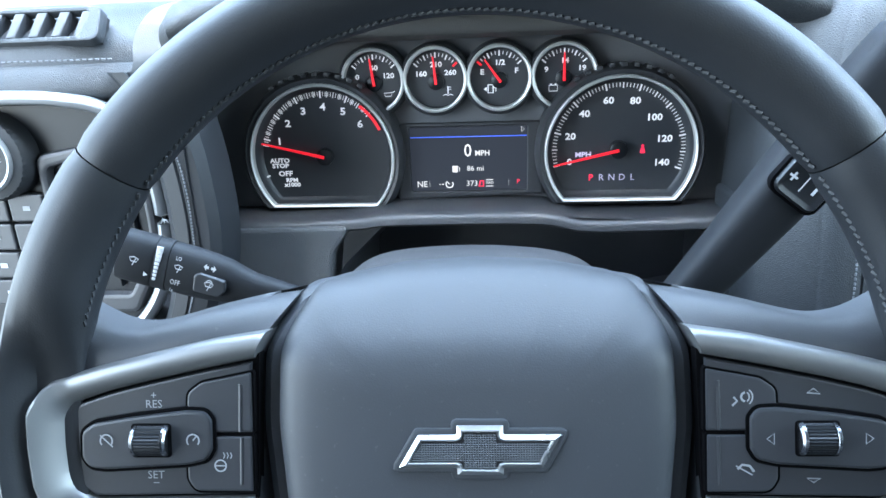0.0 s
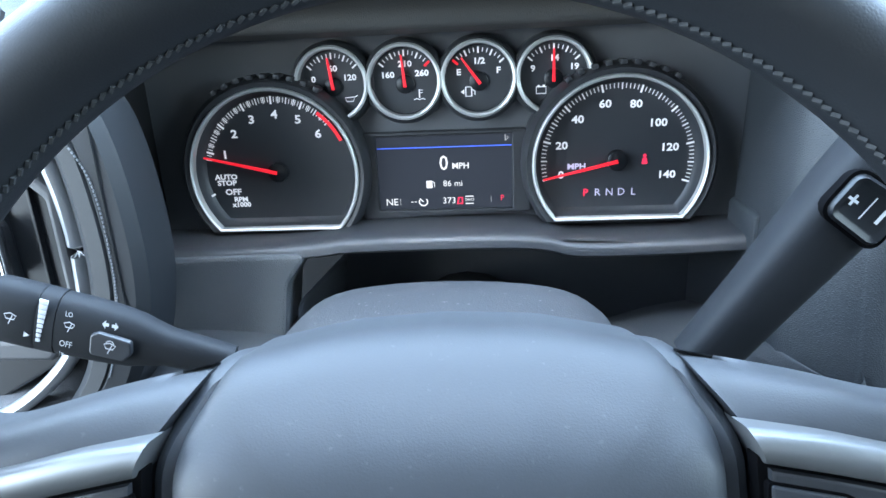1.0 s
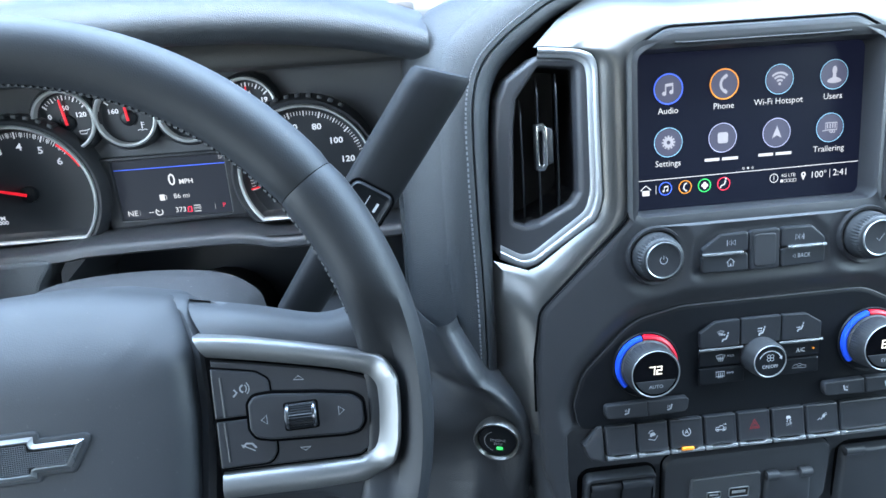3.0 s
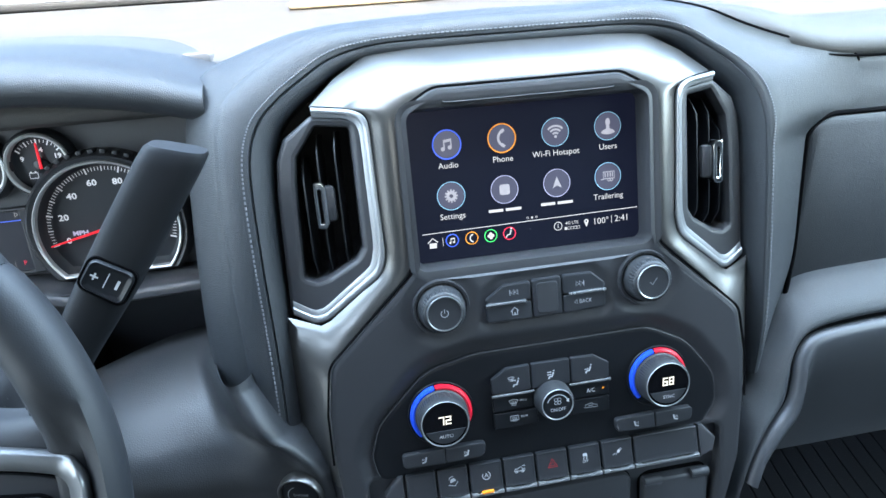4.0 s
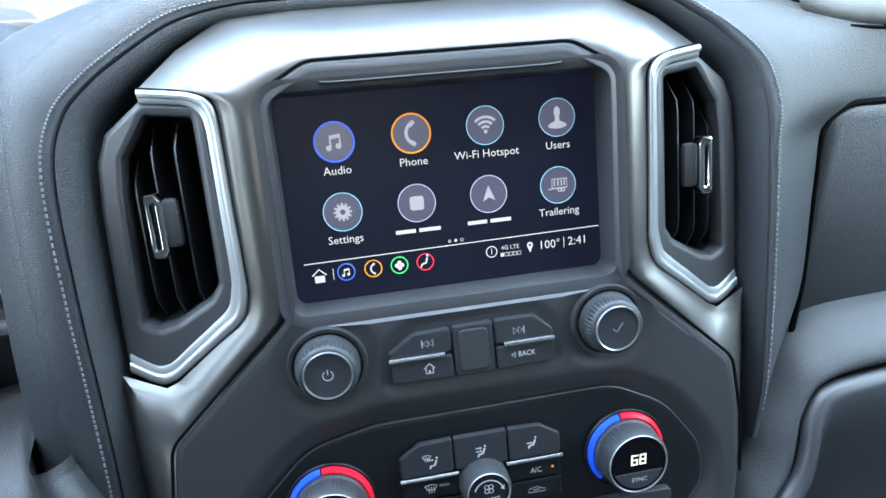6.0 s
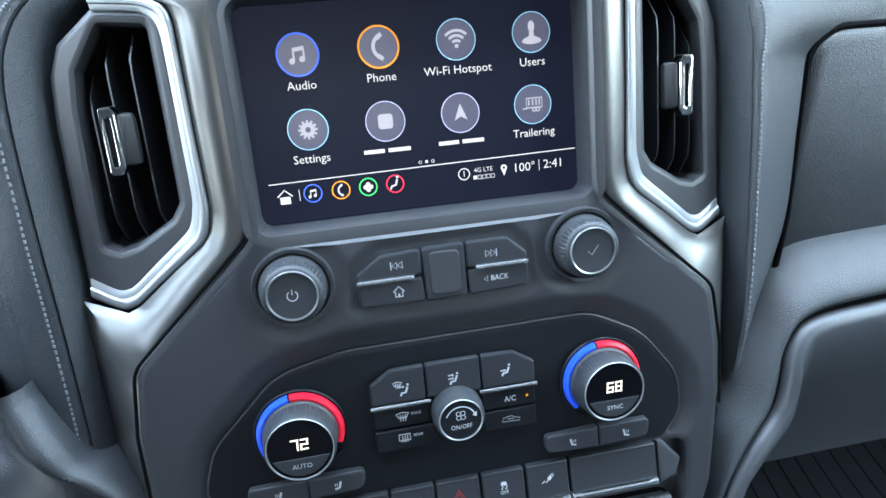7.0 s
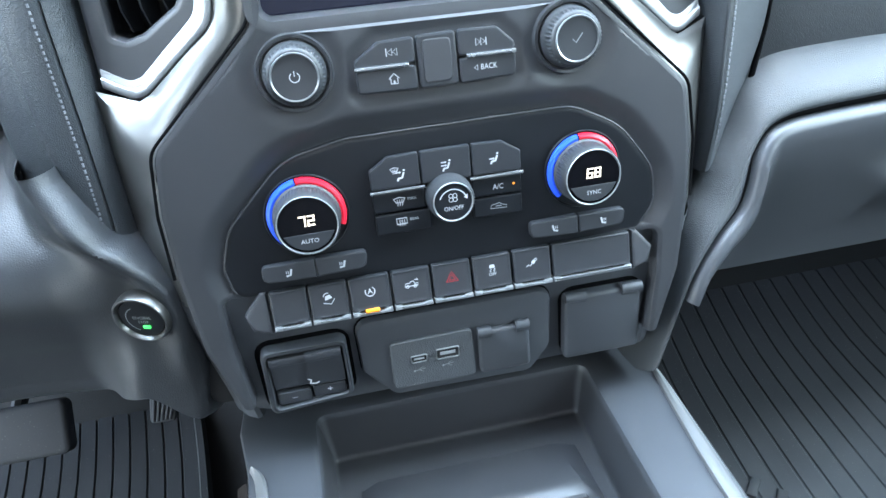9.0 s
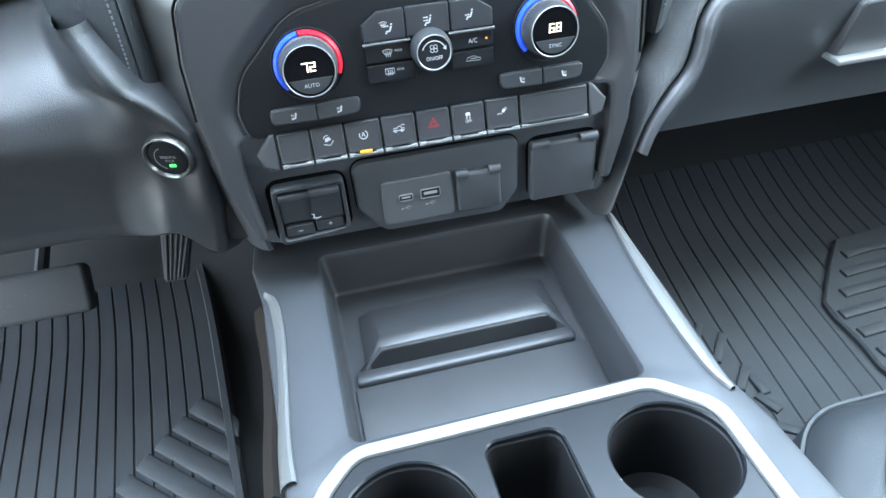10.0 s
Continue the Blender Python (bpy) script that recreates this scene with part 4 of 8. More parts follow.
# rotary knobs beside the media keys
def rotary(x, v, label, tick):
    k = thing("rotary_knob", on(x, v), label, "knob", "rotary knobs")
    bm = B()
    lathe(bm, [(0.0222, 0.002), (0.0214, -0.0014), (0.0196, -0.0010), (0.0190, 0.001)], 56, cap=False)
    part("knob_collar", bm, M_PANEL, k)
    bm = B()
    lathe(bm, [(0.0180, 0.002), (0.0178, -0.003), (0.0173, -0.0045), (0.0168, -0.0105), (0.0157, -0.0130), (0.0142, -0.0140), (0.0131, -0.0142)], 88, 0.0008, (2, 3, 4), cap=False)
    part("knob_grip", bm, M_KNURL, k)
    bm = B()
    lathe(bm, [(0.0134, -0.0125), (0.0134, -0.0145), (0.0130, -0.0152), (0.0124, -0.0149), (0.0123, -0.013)], 64, cap=False)
    part("knob_ring", bm, M_RING, k, "chrome ring")
    bm = B()
    lathe(bm, [(0.0125, -0.012), (0.0124, -0.0142), (0.006, -0.0138), (0.0001, -0.0137)], 48)
    face = part("knob_cap", bm, M_BUTTON, k)
    bm = B()
    if tick:
        ribbon(bm, [(-0.0028, 0.0), (-0.0008, -0.0022), (0.0032, 0.0030)], 0.0006, -0.0143)
    else:
        ribbon(bm, arc(0.0027, 125, 415, 18), 0.0005, -0.0143)
        ribbon(bm, [(0, 0.0005), (0, 0.0034)], 0.0005, -0.0143)
    part("pictogram", bm, M_PRINTDIM if tick else M_PRINT, face)
    return k


rotary(-0.0785, 0.113, "dark ridged volume knob with a chrome ring and power mark", False)
rotary(0.0845, 0.115, "dark ridged tuning knob with a chrome ring and tick mark", True)

# media keys
keys = thing("media_keys", on(0, 0.1125), "black media key block with bright dividing lines", "button panel")
for nm, o in (("previous", [(-0.0448, -0.0016), (-0.0448, 0.0030), (-0.0305, 0.0126), (-0.0096, 0.0134), (-0.0096, -0.0010)]), ("home", [(-0.0448, -0.0158), (-0.0448, -0.0026), (-0.0096, -0.0020), (-0.0090, -0.0164)]), ("blank", [(-0.0082, -0.0164), (-0.0086, 0.0136), (0.0146, 0.0142), (0.0150, -0.0164)]),
              ("next", [(0.0158, -0.0008), (0.0156, 0.0142), (0.0395, 0.0138), (0.0498, 0.0045), (0.0502, -0.0008)]), ("back", [(0.0160, -0.0164), (0.0158, -0.0018), (0.0504, -0.0016), (0.0502, -0.0152)])):
    bm = B()
    slab(bm, fillet(o, 0.0022, 3), soft(-0.0035, 0.0, 0.0012))
    key = part("key", bm, M_BUTTON, keys)
    bm = B()
    y = -0.0039
    if nm == "previous" or nm == "next":
        c, s = (-0.0255, 1) if nm == "previous" else (0.032, -1)
        for dx in (0.0, 0.003):
            ribbon(bm, [(c + s * (dx + 0.0026), 0.0082), (c + s * dx, 0.0062), (c + s * (dx + 0.0026), 0.0042)], 0.0004, y, True)
        ribbon(bm, [(c - s * 0.0006, 0.0084), (c - s * 0.0006, 0.0040)], 0.0005, y)
        part("pictogram", bm, M_PRINT, key)
    elif nm == "home":
        ribbon(bm, [(-0.0262, -0.0086), (-0.0232, -0.0056), (-0.0202, -0.0086)], 0.0006, y)
        ribbon(bm, [(-0.0252, -0.0084), (-0.0252, -0.0114), (-0.0212, -0.0114), (-0.0212, -0.0084)], 0.0006, y)
        ribbon(bm, [(-0.0232, -0.0112), (-0.0232, -0.0096)], 0.0010, y - 0.00004)
        part("pictogram", bm, M_PRINT, key)
    elif nm == "back":
        lettering(bm, "BACK", 0.0046, 0.0335, -0.0082, y, stretch=0.85)
        ribbon(bm, [(0.0266, -0.0066), (0.0246, -0.0082), (0.0266, -0.0098)], 0.0004, y, True)
        part("pictogram", bm, M_PRINT, key)
    else:
        slab(bm, fillet(box2(0.0170, 0.0245, 0.0031, -0.0012), 0.003, 3), soft(-0.0042, -0.002, 0.0008))
        part("key_pad", bm, M_PANEL, key)
for a, b, z in ((-0.0452, -0.0140, -0.0016), (0.0205, 0.0502, -0.0010)):
    bm = B()
    tube(bm, [(a, -0.0040, z), (b, -0.0040, z)], 0.0012, 8)
    part("bright_line", bm, M_RING, keys, "bright dividing line")

# ---------- climate controls ----------
clim = thing("climate_control_unit", on(0.0025, 0.0), "black climate control panel with rounded shoulders", "control panel")
bm = B()
rings(bm, [[(x, 0.0060, z) for x, z in inset(cp, -0.0006)], [(x, 0.0032, z) for x, z in inset(cp, 0.0002)], [(x, 0.0027, z) for x, z in inset(cp, 0.0010)], [(x, 0.0026, z) for x, z in inset(cp, 0.004)]], cap1=True)
part("panel", bm, M_GLOSSY, clim)
bm = B()
tube(bm, [(x, 0.0028, z) for x, z in inset(cp, 0.0004) if z > -0.018], 0.0006, 6)
part("panel_rim", bm, M_PANEL, clim, "thin rounded panel edge")


def seat_glyph(bm, cx, cz, s, y, flip=1, heat=True):
    ribbon(bm, [(cx + flip * 0.45 * s, cz + 0.7 * s), (cx + flip * 0.2 * s, cz - 0.3 * s), (cx - flip * 0.5 * s, cz - 0.45 * s)], 0.34 * s, y)
    if heat:
        for i in (-0.45, -0.15):
            ribbon(bm, [(cx + flip * i * s, cz + 0.0 * s), (cx + flip * (i + 0.1) * s, cz + 0.25 * s), (cx + flip * i * s, cz + 0.5 * s)], 0.12 * s, y)


def air_glyph(bm, cx, cz, s, y, k):
    fill(bm, circle(0.16 * s, 10, cx + 0.55 * s, cz + 0.75 * s), y)
    ribbon(bm, [(cx + 0.5 * s, cz + 0.45 * s), (cx + 0.2 * s, cz - 0.35 * s), (cx - 0.35 * s, cz - 0.4 * s), (cx - 0.5 * s, cz - 0.8 * s)], 0.28 * s, y)
    for z in k:
        ribbon(bm, [(cx - 0.75 * s, cz + z * s), (cx - 0.15 * s, cz + z * s)], 0.16 * s, y)
        fill(bm, [(cx - 0.15 * s, cz + (z + 0.22) * s), (cx + 0.1 * s, cz + z * s), (cx - 0.15 * s, cz + (z - 0.22) * s)], y - 0.00002)


def screen_glyph(bm, cx, cz, s, y, rear):
    if rear:
        ribbon(bm, [(cx - 0.9 * s, cz - 0.5 * s), (cx - 0.9 * s, cz + 0.55 * s), (cx + 0.9 * s, cz + 0.55 * s), (cx + 0.9 * s, cz - 0.5 * s)], 0.18 * s, y, True)
    else:
        ribbon(bm, [(cx - 0.6 * s, cz - 0.25 * s), (cx - 1.0 * s, cz + 0.45 * s), (cx, cz + 0.7 * s), (cx + 1.0 * s, cz + 0.45 * s), (cx + 0.6 * s, cz - 0.25 * s)], 0.18 * s, y, True)
    for i in (-0.4, 0, 0.4):
        ribbon(bm, [(cx + i * s, cz - 0.85 * s), (cx + (i + 0.12) * s, cz - 0.4 * s), (cx + i * s, cz), (cx + (i + 0.1) * s, cz + 0.3 * s)], 0.14 * s, y - 0.00002)


keyset = thing("climate_keys", on(0.0025, 0.036), "black air distribution keys with grey pictograms and bright line", "button panel")
yk = -0.0041
GK = [("face", [(-0.048, 0.0022), (-0.048, 0.0145), (-0.036, 0.0222), (-0.0170, 0.0228), (-0.0170, 0.0022)]), ("mid", [(-0.0160, 0.0022), (-0.0160, 0.0228), (0.0155, 0.0228), (0.0155, 0.0022)]), ("feet", [(0.0165, 0.0022), (0.0165, 0.0228), (0.036, 0.0222), (0.048, 0.0145), (0.048, 0.0022)]),
      ("front", [(-0.048, -0.0138), (-0.048, -0.0012), (-0.0150, -0.0012), (-0.0150, -0.0138)]), ("rear", [(-0.048, -0.0285), (-0.048, -0.0150), (-0.0120, -0.0150), (-0.0120, -0.0285)]),
      ("ac", [(0.0155, -0.0130), (0.0155, -0.0012), (0.048, -0.0012), (0.048, -0.0130)]), ("recirc", [(0.0155, -0.0270), (0.0155, -0.0142), (0.048, -0.0142), (0.048, -0.0270)])]
for nm, o in GK:
    bm = B()
    slab(bm, fillet(o, 0.0012, 3), soft(-0.0036 if nm in ("face", "mid", "feet") else -0.0022, 0.0, 0.0009))
    key = part("key", bm, M_BUTTON if nm in ("face", "mid", "feet") else M_GLOSSY, keyset)
    bm = B()
    yy = yk if nm in ("face", "mid", "feet") else -0.0026
    if nm == "face":
        air_glyph(bm, -0.029, 0.0098, 0.0042, yy, (0.5,))
        screen_glyph(bm, -0.0325, 0.0135, 0.0026, yy, False)
    elif nm == "mid":
        air_glyph(bm, -0.0002, 0.0118, 0.0042, yy, (0.55, 0.05))
    elif nm == "feet":
        air_glyph(bm, 0.0305, 0.0118, 0.0042, yy, (0.0,))
    elif nm == "front":
        screen_glyph(bm, -0.0315, -0.0070, 0.0036, yy, False)
        lettering(bm, "MAX", 0.0027, -0.0235, -0.0062, yy)
    elif nm == "rear":
        screen_glyph(bm, -0.0315, -0.0205, 0.0036, yy, True)
        lettering(bm, "REAR", 0.0024, -0.0235, -0.0200, yy)
    elif nm == "ac":
        lettering(bm, "A/C", 0.0050, 0.0325, -0.0075, yy, stretch=0.85)
    else:
        ribbon(bm, [(0.0265, -0.0218), (0.0275, -0.0195), (0.0325, -0.0185), (0.0350, -0.0200), (0.0375, -0.0205), (0.0375, -0.0222)], 0.0005, yy, True)
        ribbon(bm, [(0.0300, -0.0205), (0.0340, -0.0205)], 0.0006, yy)
    part("pictogram", bm, M_PRINT if nm not in ("recirc",) else M_PRINTDIM, key)
bm = B()
fill(bm, circle(0.0008, 12, 0.0428, -0.0068), -0.0027)
part("indicator_lamp", bm, M_AMBER, keyset, "small lit amber lamp")
for a, b in ((-0.049, -0.0145), (0.0145, 0.049)):
    bm = B()
    tube(bm, [(a, -0.0036, 0.0005), (b, -0.0036, 0.0005)], 0.0011, 8)
    part("bright_line", bm, M_RING, keyset, "bright dividing line")

fan = thing("fan_knob", on(0.0025, 0.0280), "ridged fan speed knob with a bright ring", "knob")
bm = B()
lathe(bm, [(0.0150, 0.0), (0.0150, -0.006), (0.0148, -0.0075), (0.0143, -0.0140), (0.0132, -0.0160), (0.0128, -0.0162)], 88, 0.0005, (2, 3), cap=False)
part("knob_grip", bm, M_KNURL, fan)
bm = B()
lathe(bm, [(0.0127, -0.0150), (0.0127, -0.0164), (0.0124, -0.0168), (0.0120, -0.0165), (0.0118, -0.015)], 56, cap=False)
part("knob_ring", bm, M_SILVER, fan, "bright ring")
bm = B()
lathe(bm, [(0.0118, -0.014), (0.0117, -0.0160), (0.0001, -0.0158)], 40)
cap = part("knob_cap", bm, M_GLOSSY, fan)
bm = B()
yf = -0.0164
ribbon(bm, arc(0.0088, 22, 158, 18, 0, -0.0006), 0.0007, yf)
fill(bm, [(0.0090, 0.0010), (0.0067, 0.0022), (0.0092, 0.0042)], yf - 0.00004)
for i in range(4):
    a = math.pi / 4 + i * math.pi / 2
    ribbon(bm, circle(0.0013, 12, 0.0018 * math.cos(a), 0.0028 + 0.0018 * math.sin(a)), 0.0004, yf, True)
lettering(bm, "ON/OFF", 0.0040, 0.0, -0.0042, yf, stretch=0.85)
part("pictogram", bm, M_PRINT, cap)


def temp_dial(x, v, num, word, label):
    d = thing("temperature_dial", on(x, v) @ Matrix.Diagonal((1, 0.80, 1, 1)), label, "dial", "temperature dials")
    bm = B()
    lathe(bm, [(0.0262, 0.0005), (0.0256, -0.0010), (0.0250, -0.0008), (0.0248, 0.0008)], 56)
    part("dial_seat", bm, M_GLOSSY, d)
    for m_, a0, a1, nm in ((M_BLUERING, 100, 222, "blue_arc"), (M_REDRING, 98, -22, "red_arc")):
        bm = B()
        for i in range(28):
            p = [radians(a0 + (a1 - a0) * (i + j) / 28) for j in (0, 1)]
            q = [[(r * math.cos(t), y, r * math.sin(t)) for r, y in ((0.0245, -0.0004), (0.0241, -0.0030), (0.0222, -0.0042), (0.0205, -0.0036))] for t in p]
            rings(bm, q, closed=False)
        bmesh.ops.remove_doubles(bm, verts=bm.verts[:], dist=1e-5)
        part(nm, bm, m_, d, "glossy blue cold arc" if nm[0] == "b" else "glossy red warm arc")
    bm = B()
    lathe(bm, [(0.0208, 0.001), (0.0208, -0.0050), (0.0200, -0.0062), (0.0196, -0.0210), (0.0186, -0.0230), (0.0182, -0.0232)], 120, 0.0005, (2, 3), cap=False)
    part("dial_grip", bm, M_KNURL, d, "dark ridged grip")
    bm = B()
    lathe(bm, [(0.0183, -0.0220), (0.0183, -0.0234), (0.0180, -0.0239), (0.0176, -0.0236), (0.0174, -0.0220)], 64, cap=False)
    part("dial_ring", bm, M_SILVER, d, "chrome ring")
    bm = B()
    lathe(bm, [(0.0173, -0.0210), (0.0172, -0.0231), (0.0001, -0.0229)], 56)
    win = part("dial_window", bm, M_LCD, d, "black display window")
    for n_, ch in enumerate(num):
        bm = B()
        x0 = -0.0026 + 0.0052 * n_
        seg = {"7": "abc", "2": "abged", "6": "afgedc", "8": "abcdefg"}[ch]
        w_, h_ = 0.0016, 0.0028
        ends = {"a": ((-w_, h_), (w_, h_)), "b": ((w_, h_), (w_, 0)), "c": ((w_, 0), (w_, -h_)), "d": ((-w_, -h_), (w_, -h_)), "e": ((-w_, 0), (-w_, -h_)), "f": ((-w_, h_), (-w_, 0)), "g": ((-w_, 0), (w_, 0))}
        for k_, sg_ in enumerate(seg):
            (ax, az), (bx, bz) = ends[sg_]
            dx, dz = (0.0006, 0) if az == bz else (0, 0.0006)
            if az > bz:
                dz = -dz
            ribbon(bm, [(x0 + ax - dx + 0.06 * az, 0.0030 + az - dz), (x0 + bx + dx + 0.06 * bz, 0.0030 + bz + dz)], 0.0009, -0.0234 - 0.00002 * k_)
        part("digit", bm, M_CREAM, win)
    bm = B()
    o = [(-0.0152, -0.0052, 0.001), (-0.0148, -0.0060)] + [(p[0], p[1]) for p in arc(0.0158, 205, 335, 12)] + [(0.0148, -0.0060), (0.0152, -0.0052, 0.001)]
    slab(bm, [(x_, z_) for x_, z_, *_ in o], soft(-0.0236, -0.0228, 0.0003))
    b = part("dial_button", bm, M_BUTTON, d)
    bm = B()
    lettering(bm, word, 0.0039, 0.0, -0.0098, -0.0240)
    part("pictogram", bm, M_PRINT, b)
    return d


temp_dial(-0.0865, 0.0285, "72", "AUTO", "driver temperature dial reading seventy-two, ringed blue and red")
temp_dial(0.0930, 0.0305, "68", "SYNC", "passenger temperature dial reading sixty-eight, ringed blue and red")

# seat heating keys
for x0, flip in ((-0.1205, 1), (-0.0870, 1), (0.0548, -1), (0.0890, -1)):
    w = 0.0335
    o = [(0, -0.0112, 0.004), (0, -0.0004, 0.003), (w, 0.0004, 0.001), (w, -0.0122, 0.001)] if x0 in (-0.1205, 0.0548) else [(0, -0.0122, 0.001), (0, 0.0004, 0.001), (w, 0.0002, 0.003), (w - 0.002, -0.0112, 0.005)]
    k = thing("seat_heater_key", on(x0, 0.0), "slim black seat heating key with grey pictogram", "button", "seat heating keys")
    bm = B()
    slab(bm, fillet(o, 0.0015, 3), soft(-0.004, 0.001, 0.0012), warp=lambda x, z: -0.0012 * smooth01(0, -0.012, z))
    part("key", bm, M_BUTTON, k)
    bm = B()
    seat_glyph(bm, w / 2, -0.0060, 0.0038, -0.0056, flip, True)
    part("pictogram", bm, M_PRINT, k)

# ---------- lower stack ----------
low = thing("lower_stack", pose(0.457, 0.506, 0.66), "dark plastic lower stack housing for switches and sockets", "dashboard console")
bm = B()
LO = [(-0.170, 0.050), (-0.166, 0.0), (-0.152, -0.062, 0.01), (-0.13, -0.070), (0.13, -0.070), (0.150, -0.064, 0.01), (0.166, 0.0), (0.170, 0.050)]
slab(bm, fillet(LO, 0.006), [(0, 0.16), (0, 0.012), (0.003, 0.006), (0.008, 0.004)])
part("housing", bm, M_LOWER, low)
# cheeks that carry the side pillars down to the console
for sg in (-1, 1):
    bm = B()
    secs = []
    for z, dx in ((0.038, -0.001), (0.020, 0.001), (0.0, 0.006), (-0.025, 0.012), (-0.050, 0.017), (-0.070, 0.020)):
        secs.append([(sg * (x - dx), y, z) for x, y in ((0.164, 0.012), (0.1655, 0.0065), (0.169, 0.0055), (0.176, 0.010), (0.184, 0.020), (0.190, 0.034), (0.193, 0.052), (0.193, 0.12))])
    sweep(bm, secs)
    part("side_cheek", bm, M_LOWER, low)
bm = B()
slab(bm, fillet([(-0.070, 0.004), (-0.069, -0.040), (-0.048, -0.067), (0.056, -0.069), (0.071, -0.048), (0.071, 0.004)], 0.010, 4), [(0, 0.008), (0, 0.0002), (0.0012, -0.0020), (0.004, -0.003)])
part("socket_pod", bm, M_LOWER, low)

# dark joints round the pod and the covers
for o in ([(-0.070, 0.004), (-0.069, -0.040), (-0.048, -0.067), (0.056, -0.069), (0.071, -0.048), (0.071, 0.004)], [(0.0795, -0.0030), (0.1420, -0.0030), (0.1450, -0.0640), (0.0820, -0.0625)], [(-0.1385, -0.0020), (-0.0755, -0.0020), (-0.0755, -0.0570), (-0.1385, -0.0625)]):
    bm = B()
    slab(bm, inset(fillet(o, 0.010, 4), -0.0011), [(0, 0.008), (0, 0.0032)])
    part("joint", bm, M_JOINT, low, "dark joint round a cover")

# row of toggle switches
XS = [-0.1205, -0.0957, -0.0698, -0.0417, -0.0145, 0.0132, 0.0412, 0.0693, 0.1275]
row = thing("switch_row", pose(0.457, 0.503, 0.686, -16), "row of black push switches with bright lower lips", "switch row")
bm = B()
slab(bm, fillet([(-0.1375, 0.0), (-0.124, 0.0165), (0.131, 0.0165), (0.1425, 0.0), (0.138, -0.010), (-0.130, -0.015)], 0.002), soft(0.002, 0.02, 0.003))
part("switch_bed", bm, M_BUTTON, row)
for sgn, x in ((-1, -0.1215), (1, 0.1285)):
    bm = B()
    o = [(x, -0.014), (x, 0.0145), (x + sgn * 0.004, 0.0145), (x + sgn * 0.0155, 0.001), (x + sgn * 0.012, -0.010)]
    slab(bm, o, soft(-0.004, 0.006, 0.002))
    part("end_cap", bm, M_PANEL, row)


def switch_glyph(bm, k, cx, cz, y):
    s = 0.0042
    P = lambda pts: [(cx + x * s, cz + z * s) for x, z in pts]
    if k == 1:
        ribbon(bm, P([(-0.9, -0.6), (0.3, -0.9), (0.9, -0.1)]), 0.14 * s, y)
        fill(bm, P(fillet([(-0.6, -0.25), (-0.5, 0.45), (0.2, 0.65), (0.6, 0.1)], 0.1)), y)
        ribbon(bm, P(arc(0.55, 60, 180, 8, -0.2, 0.4)), 0.14 * s, y - 2e-5)
    elif k == 2:
        ribbon(bm, P(arc(0.75, 150, 420, 18)), 0.15 * s, y)
        lettering(bm, "A", 0.0052, cx, cz, y)
    elif k == 3:
        ribbon(bm, P([(-1.1, -0.25), (-0.9, 0.2), (-0.3, 0.2), (-0.1, 0.45), (0.4, 0.45), (0.5, 0.05), (1.0, 0.1), (1.0, -0.3)]), 0.14 * s, y, True)
        for x in (-0.65, 0.55):
            ribbon(bm, P(circle(0.22, 10, x, -0.35)), 0.12 * s, y - 2e-5, True)
        ribbon(bm, P([(0.5, 0.7), (1.1, 0.6), (0.9, 0.85)]), 0.12 * s, y)
    elif k == 4:
        ribbon(bm, P([(-0.95, -0.7), (0.95, -0.7), (0, 0.95)]), 0.16 * s, y, True)
        ribbon(bm, P([(-0.5, -0.44), (0.5, -0.44), (0, 0.42)]), 0.13 * s, y, True)
    elif k == 5:
        fill(bm, P(fillet([(-0.5, 0.35), (-0.35, 0.9), (0.35, 0.9), (0.5, 0.35)], 0.12)), y)
        for x in (-0.3, 0.3):
            ribbon(bm, P([(x, 0.3), (x + 0.15, 0.1), (x - 0.1, -0.1), (x + 0.1, -0.3)]), 0.14 * s, y - 2e-5)
        lettering(bm, "OFF", 0.0030, cx, cz - 0.0030, y)
    elif k == 6:
        ribbon(bm, P([(-1.0, -0.5), (-0.6, -0.2), (-0.3, -0.5), (0.0, 0.0)]), 0.13 * s, y)
        fill(bm, P([(-0.15, 0.1), (0.2, 0.55), (0.6, 0.3), (0.25, -0.25)]), y - 2e-5)
        for a in (0.0, 0.25):
            ribbon(bm, P([(0.35 + a * 0.6, 0.52 - a), (0.75 + a * 0.6, 0.75 - a)]), 0.12 * s, y)


for i in range(8):
    a, b = XS[i] + 0.0007, XS[i + 1] - 0.0007
    c, w = (a + b) / 2, b - a
    bm = B()
    slab(bm, fillet([(a, -0.0090), (a, 0.0145), (b, 0.0145), (b, -0.0090)], 0.0014, 3), [(0, 0.004), (0, -0.0036), (0.0004, -0.0047), (0.0012, -0.0051), (0.0020, -0.0049), (0.0026, -0.0049)])
    sw = part("switch", bm, M_BUTTON, row)
    bm = B()
    d = min(0.004, w / 6)
    slab(bm, fillet([(a, -0.0122), (a, -0.0090), (a + d, -0.0090), (a + 1.6 * d, -0.0101), (b - 1.6 * d, -0.0101), (b - d, -0.0090), (b, -0.0090), (b, -0.0122)], 0.0004, 2), soft(-0.0066, 0.004, 0.0010))
    part("bright_lip", bm, M_SILVER, sw, "satin silver lower lip")
    if 1 <= i <= 6:
        bm = B()
        switch_glyph(bm, i, c, 0.0040, -0.0053)
        part("pictogram", bm, M_REDMARK if i == 4 else M_PRINT, sw)
    if i == 2:
        bm = B()
        block(bm, c - 0.0048, c + 0.0048, -0.0072, -0.004, -0.0100, -0.0078, 0.0008)
        part("indicator_lamp", bm, M_AMBER, sw, "lit amber lamp")

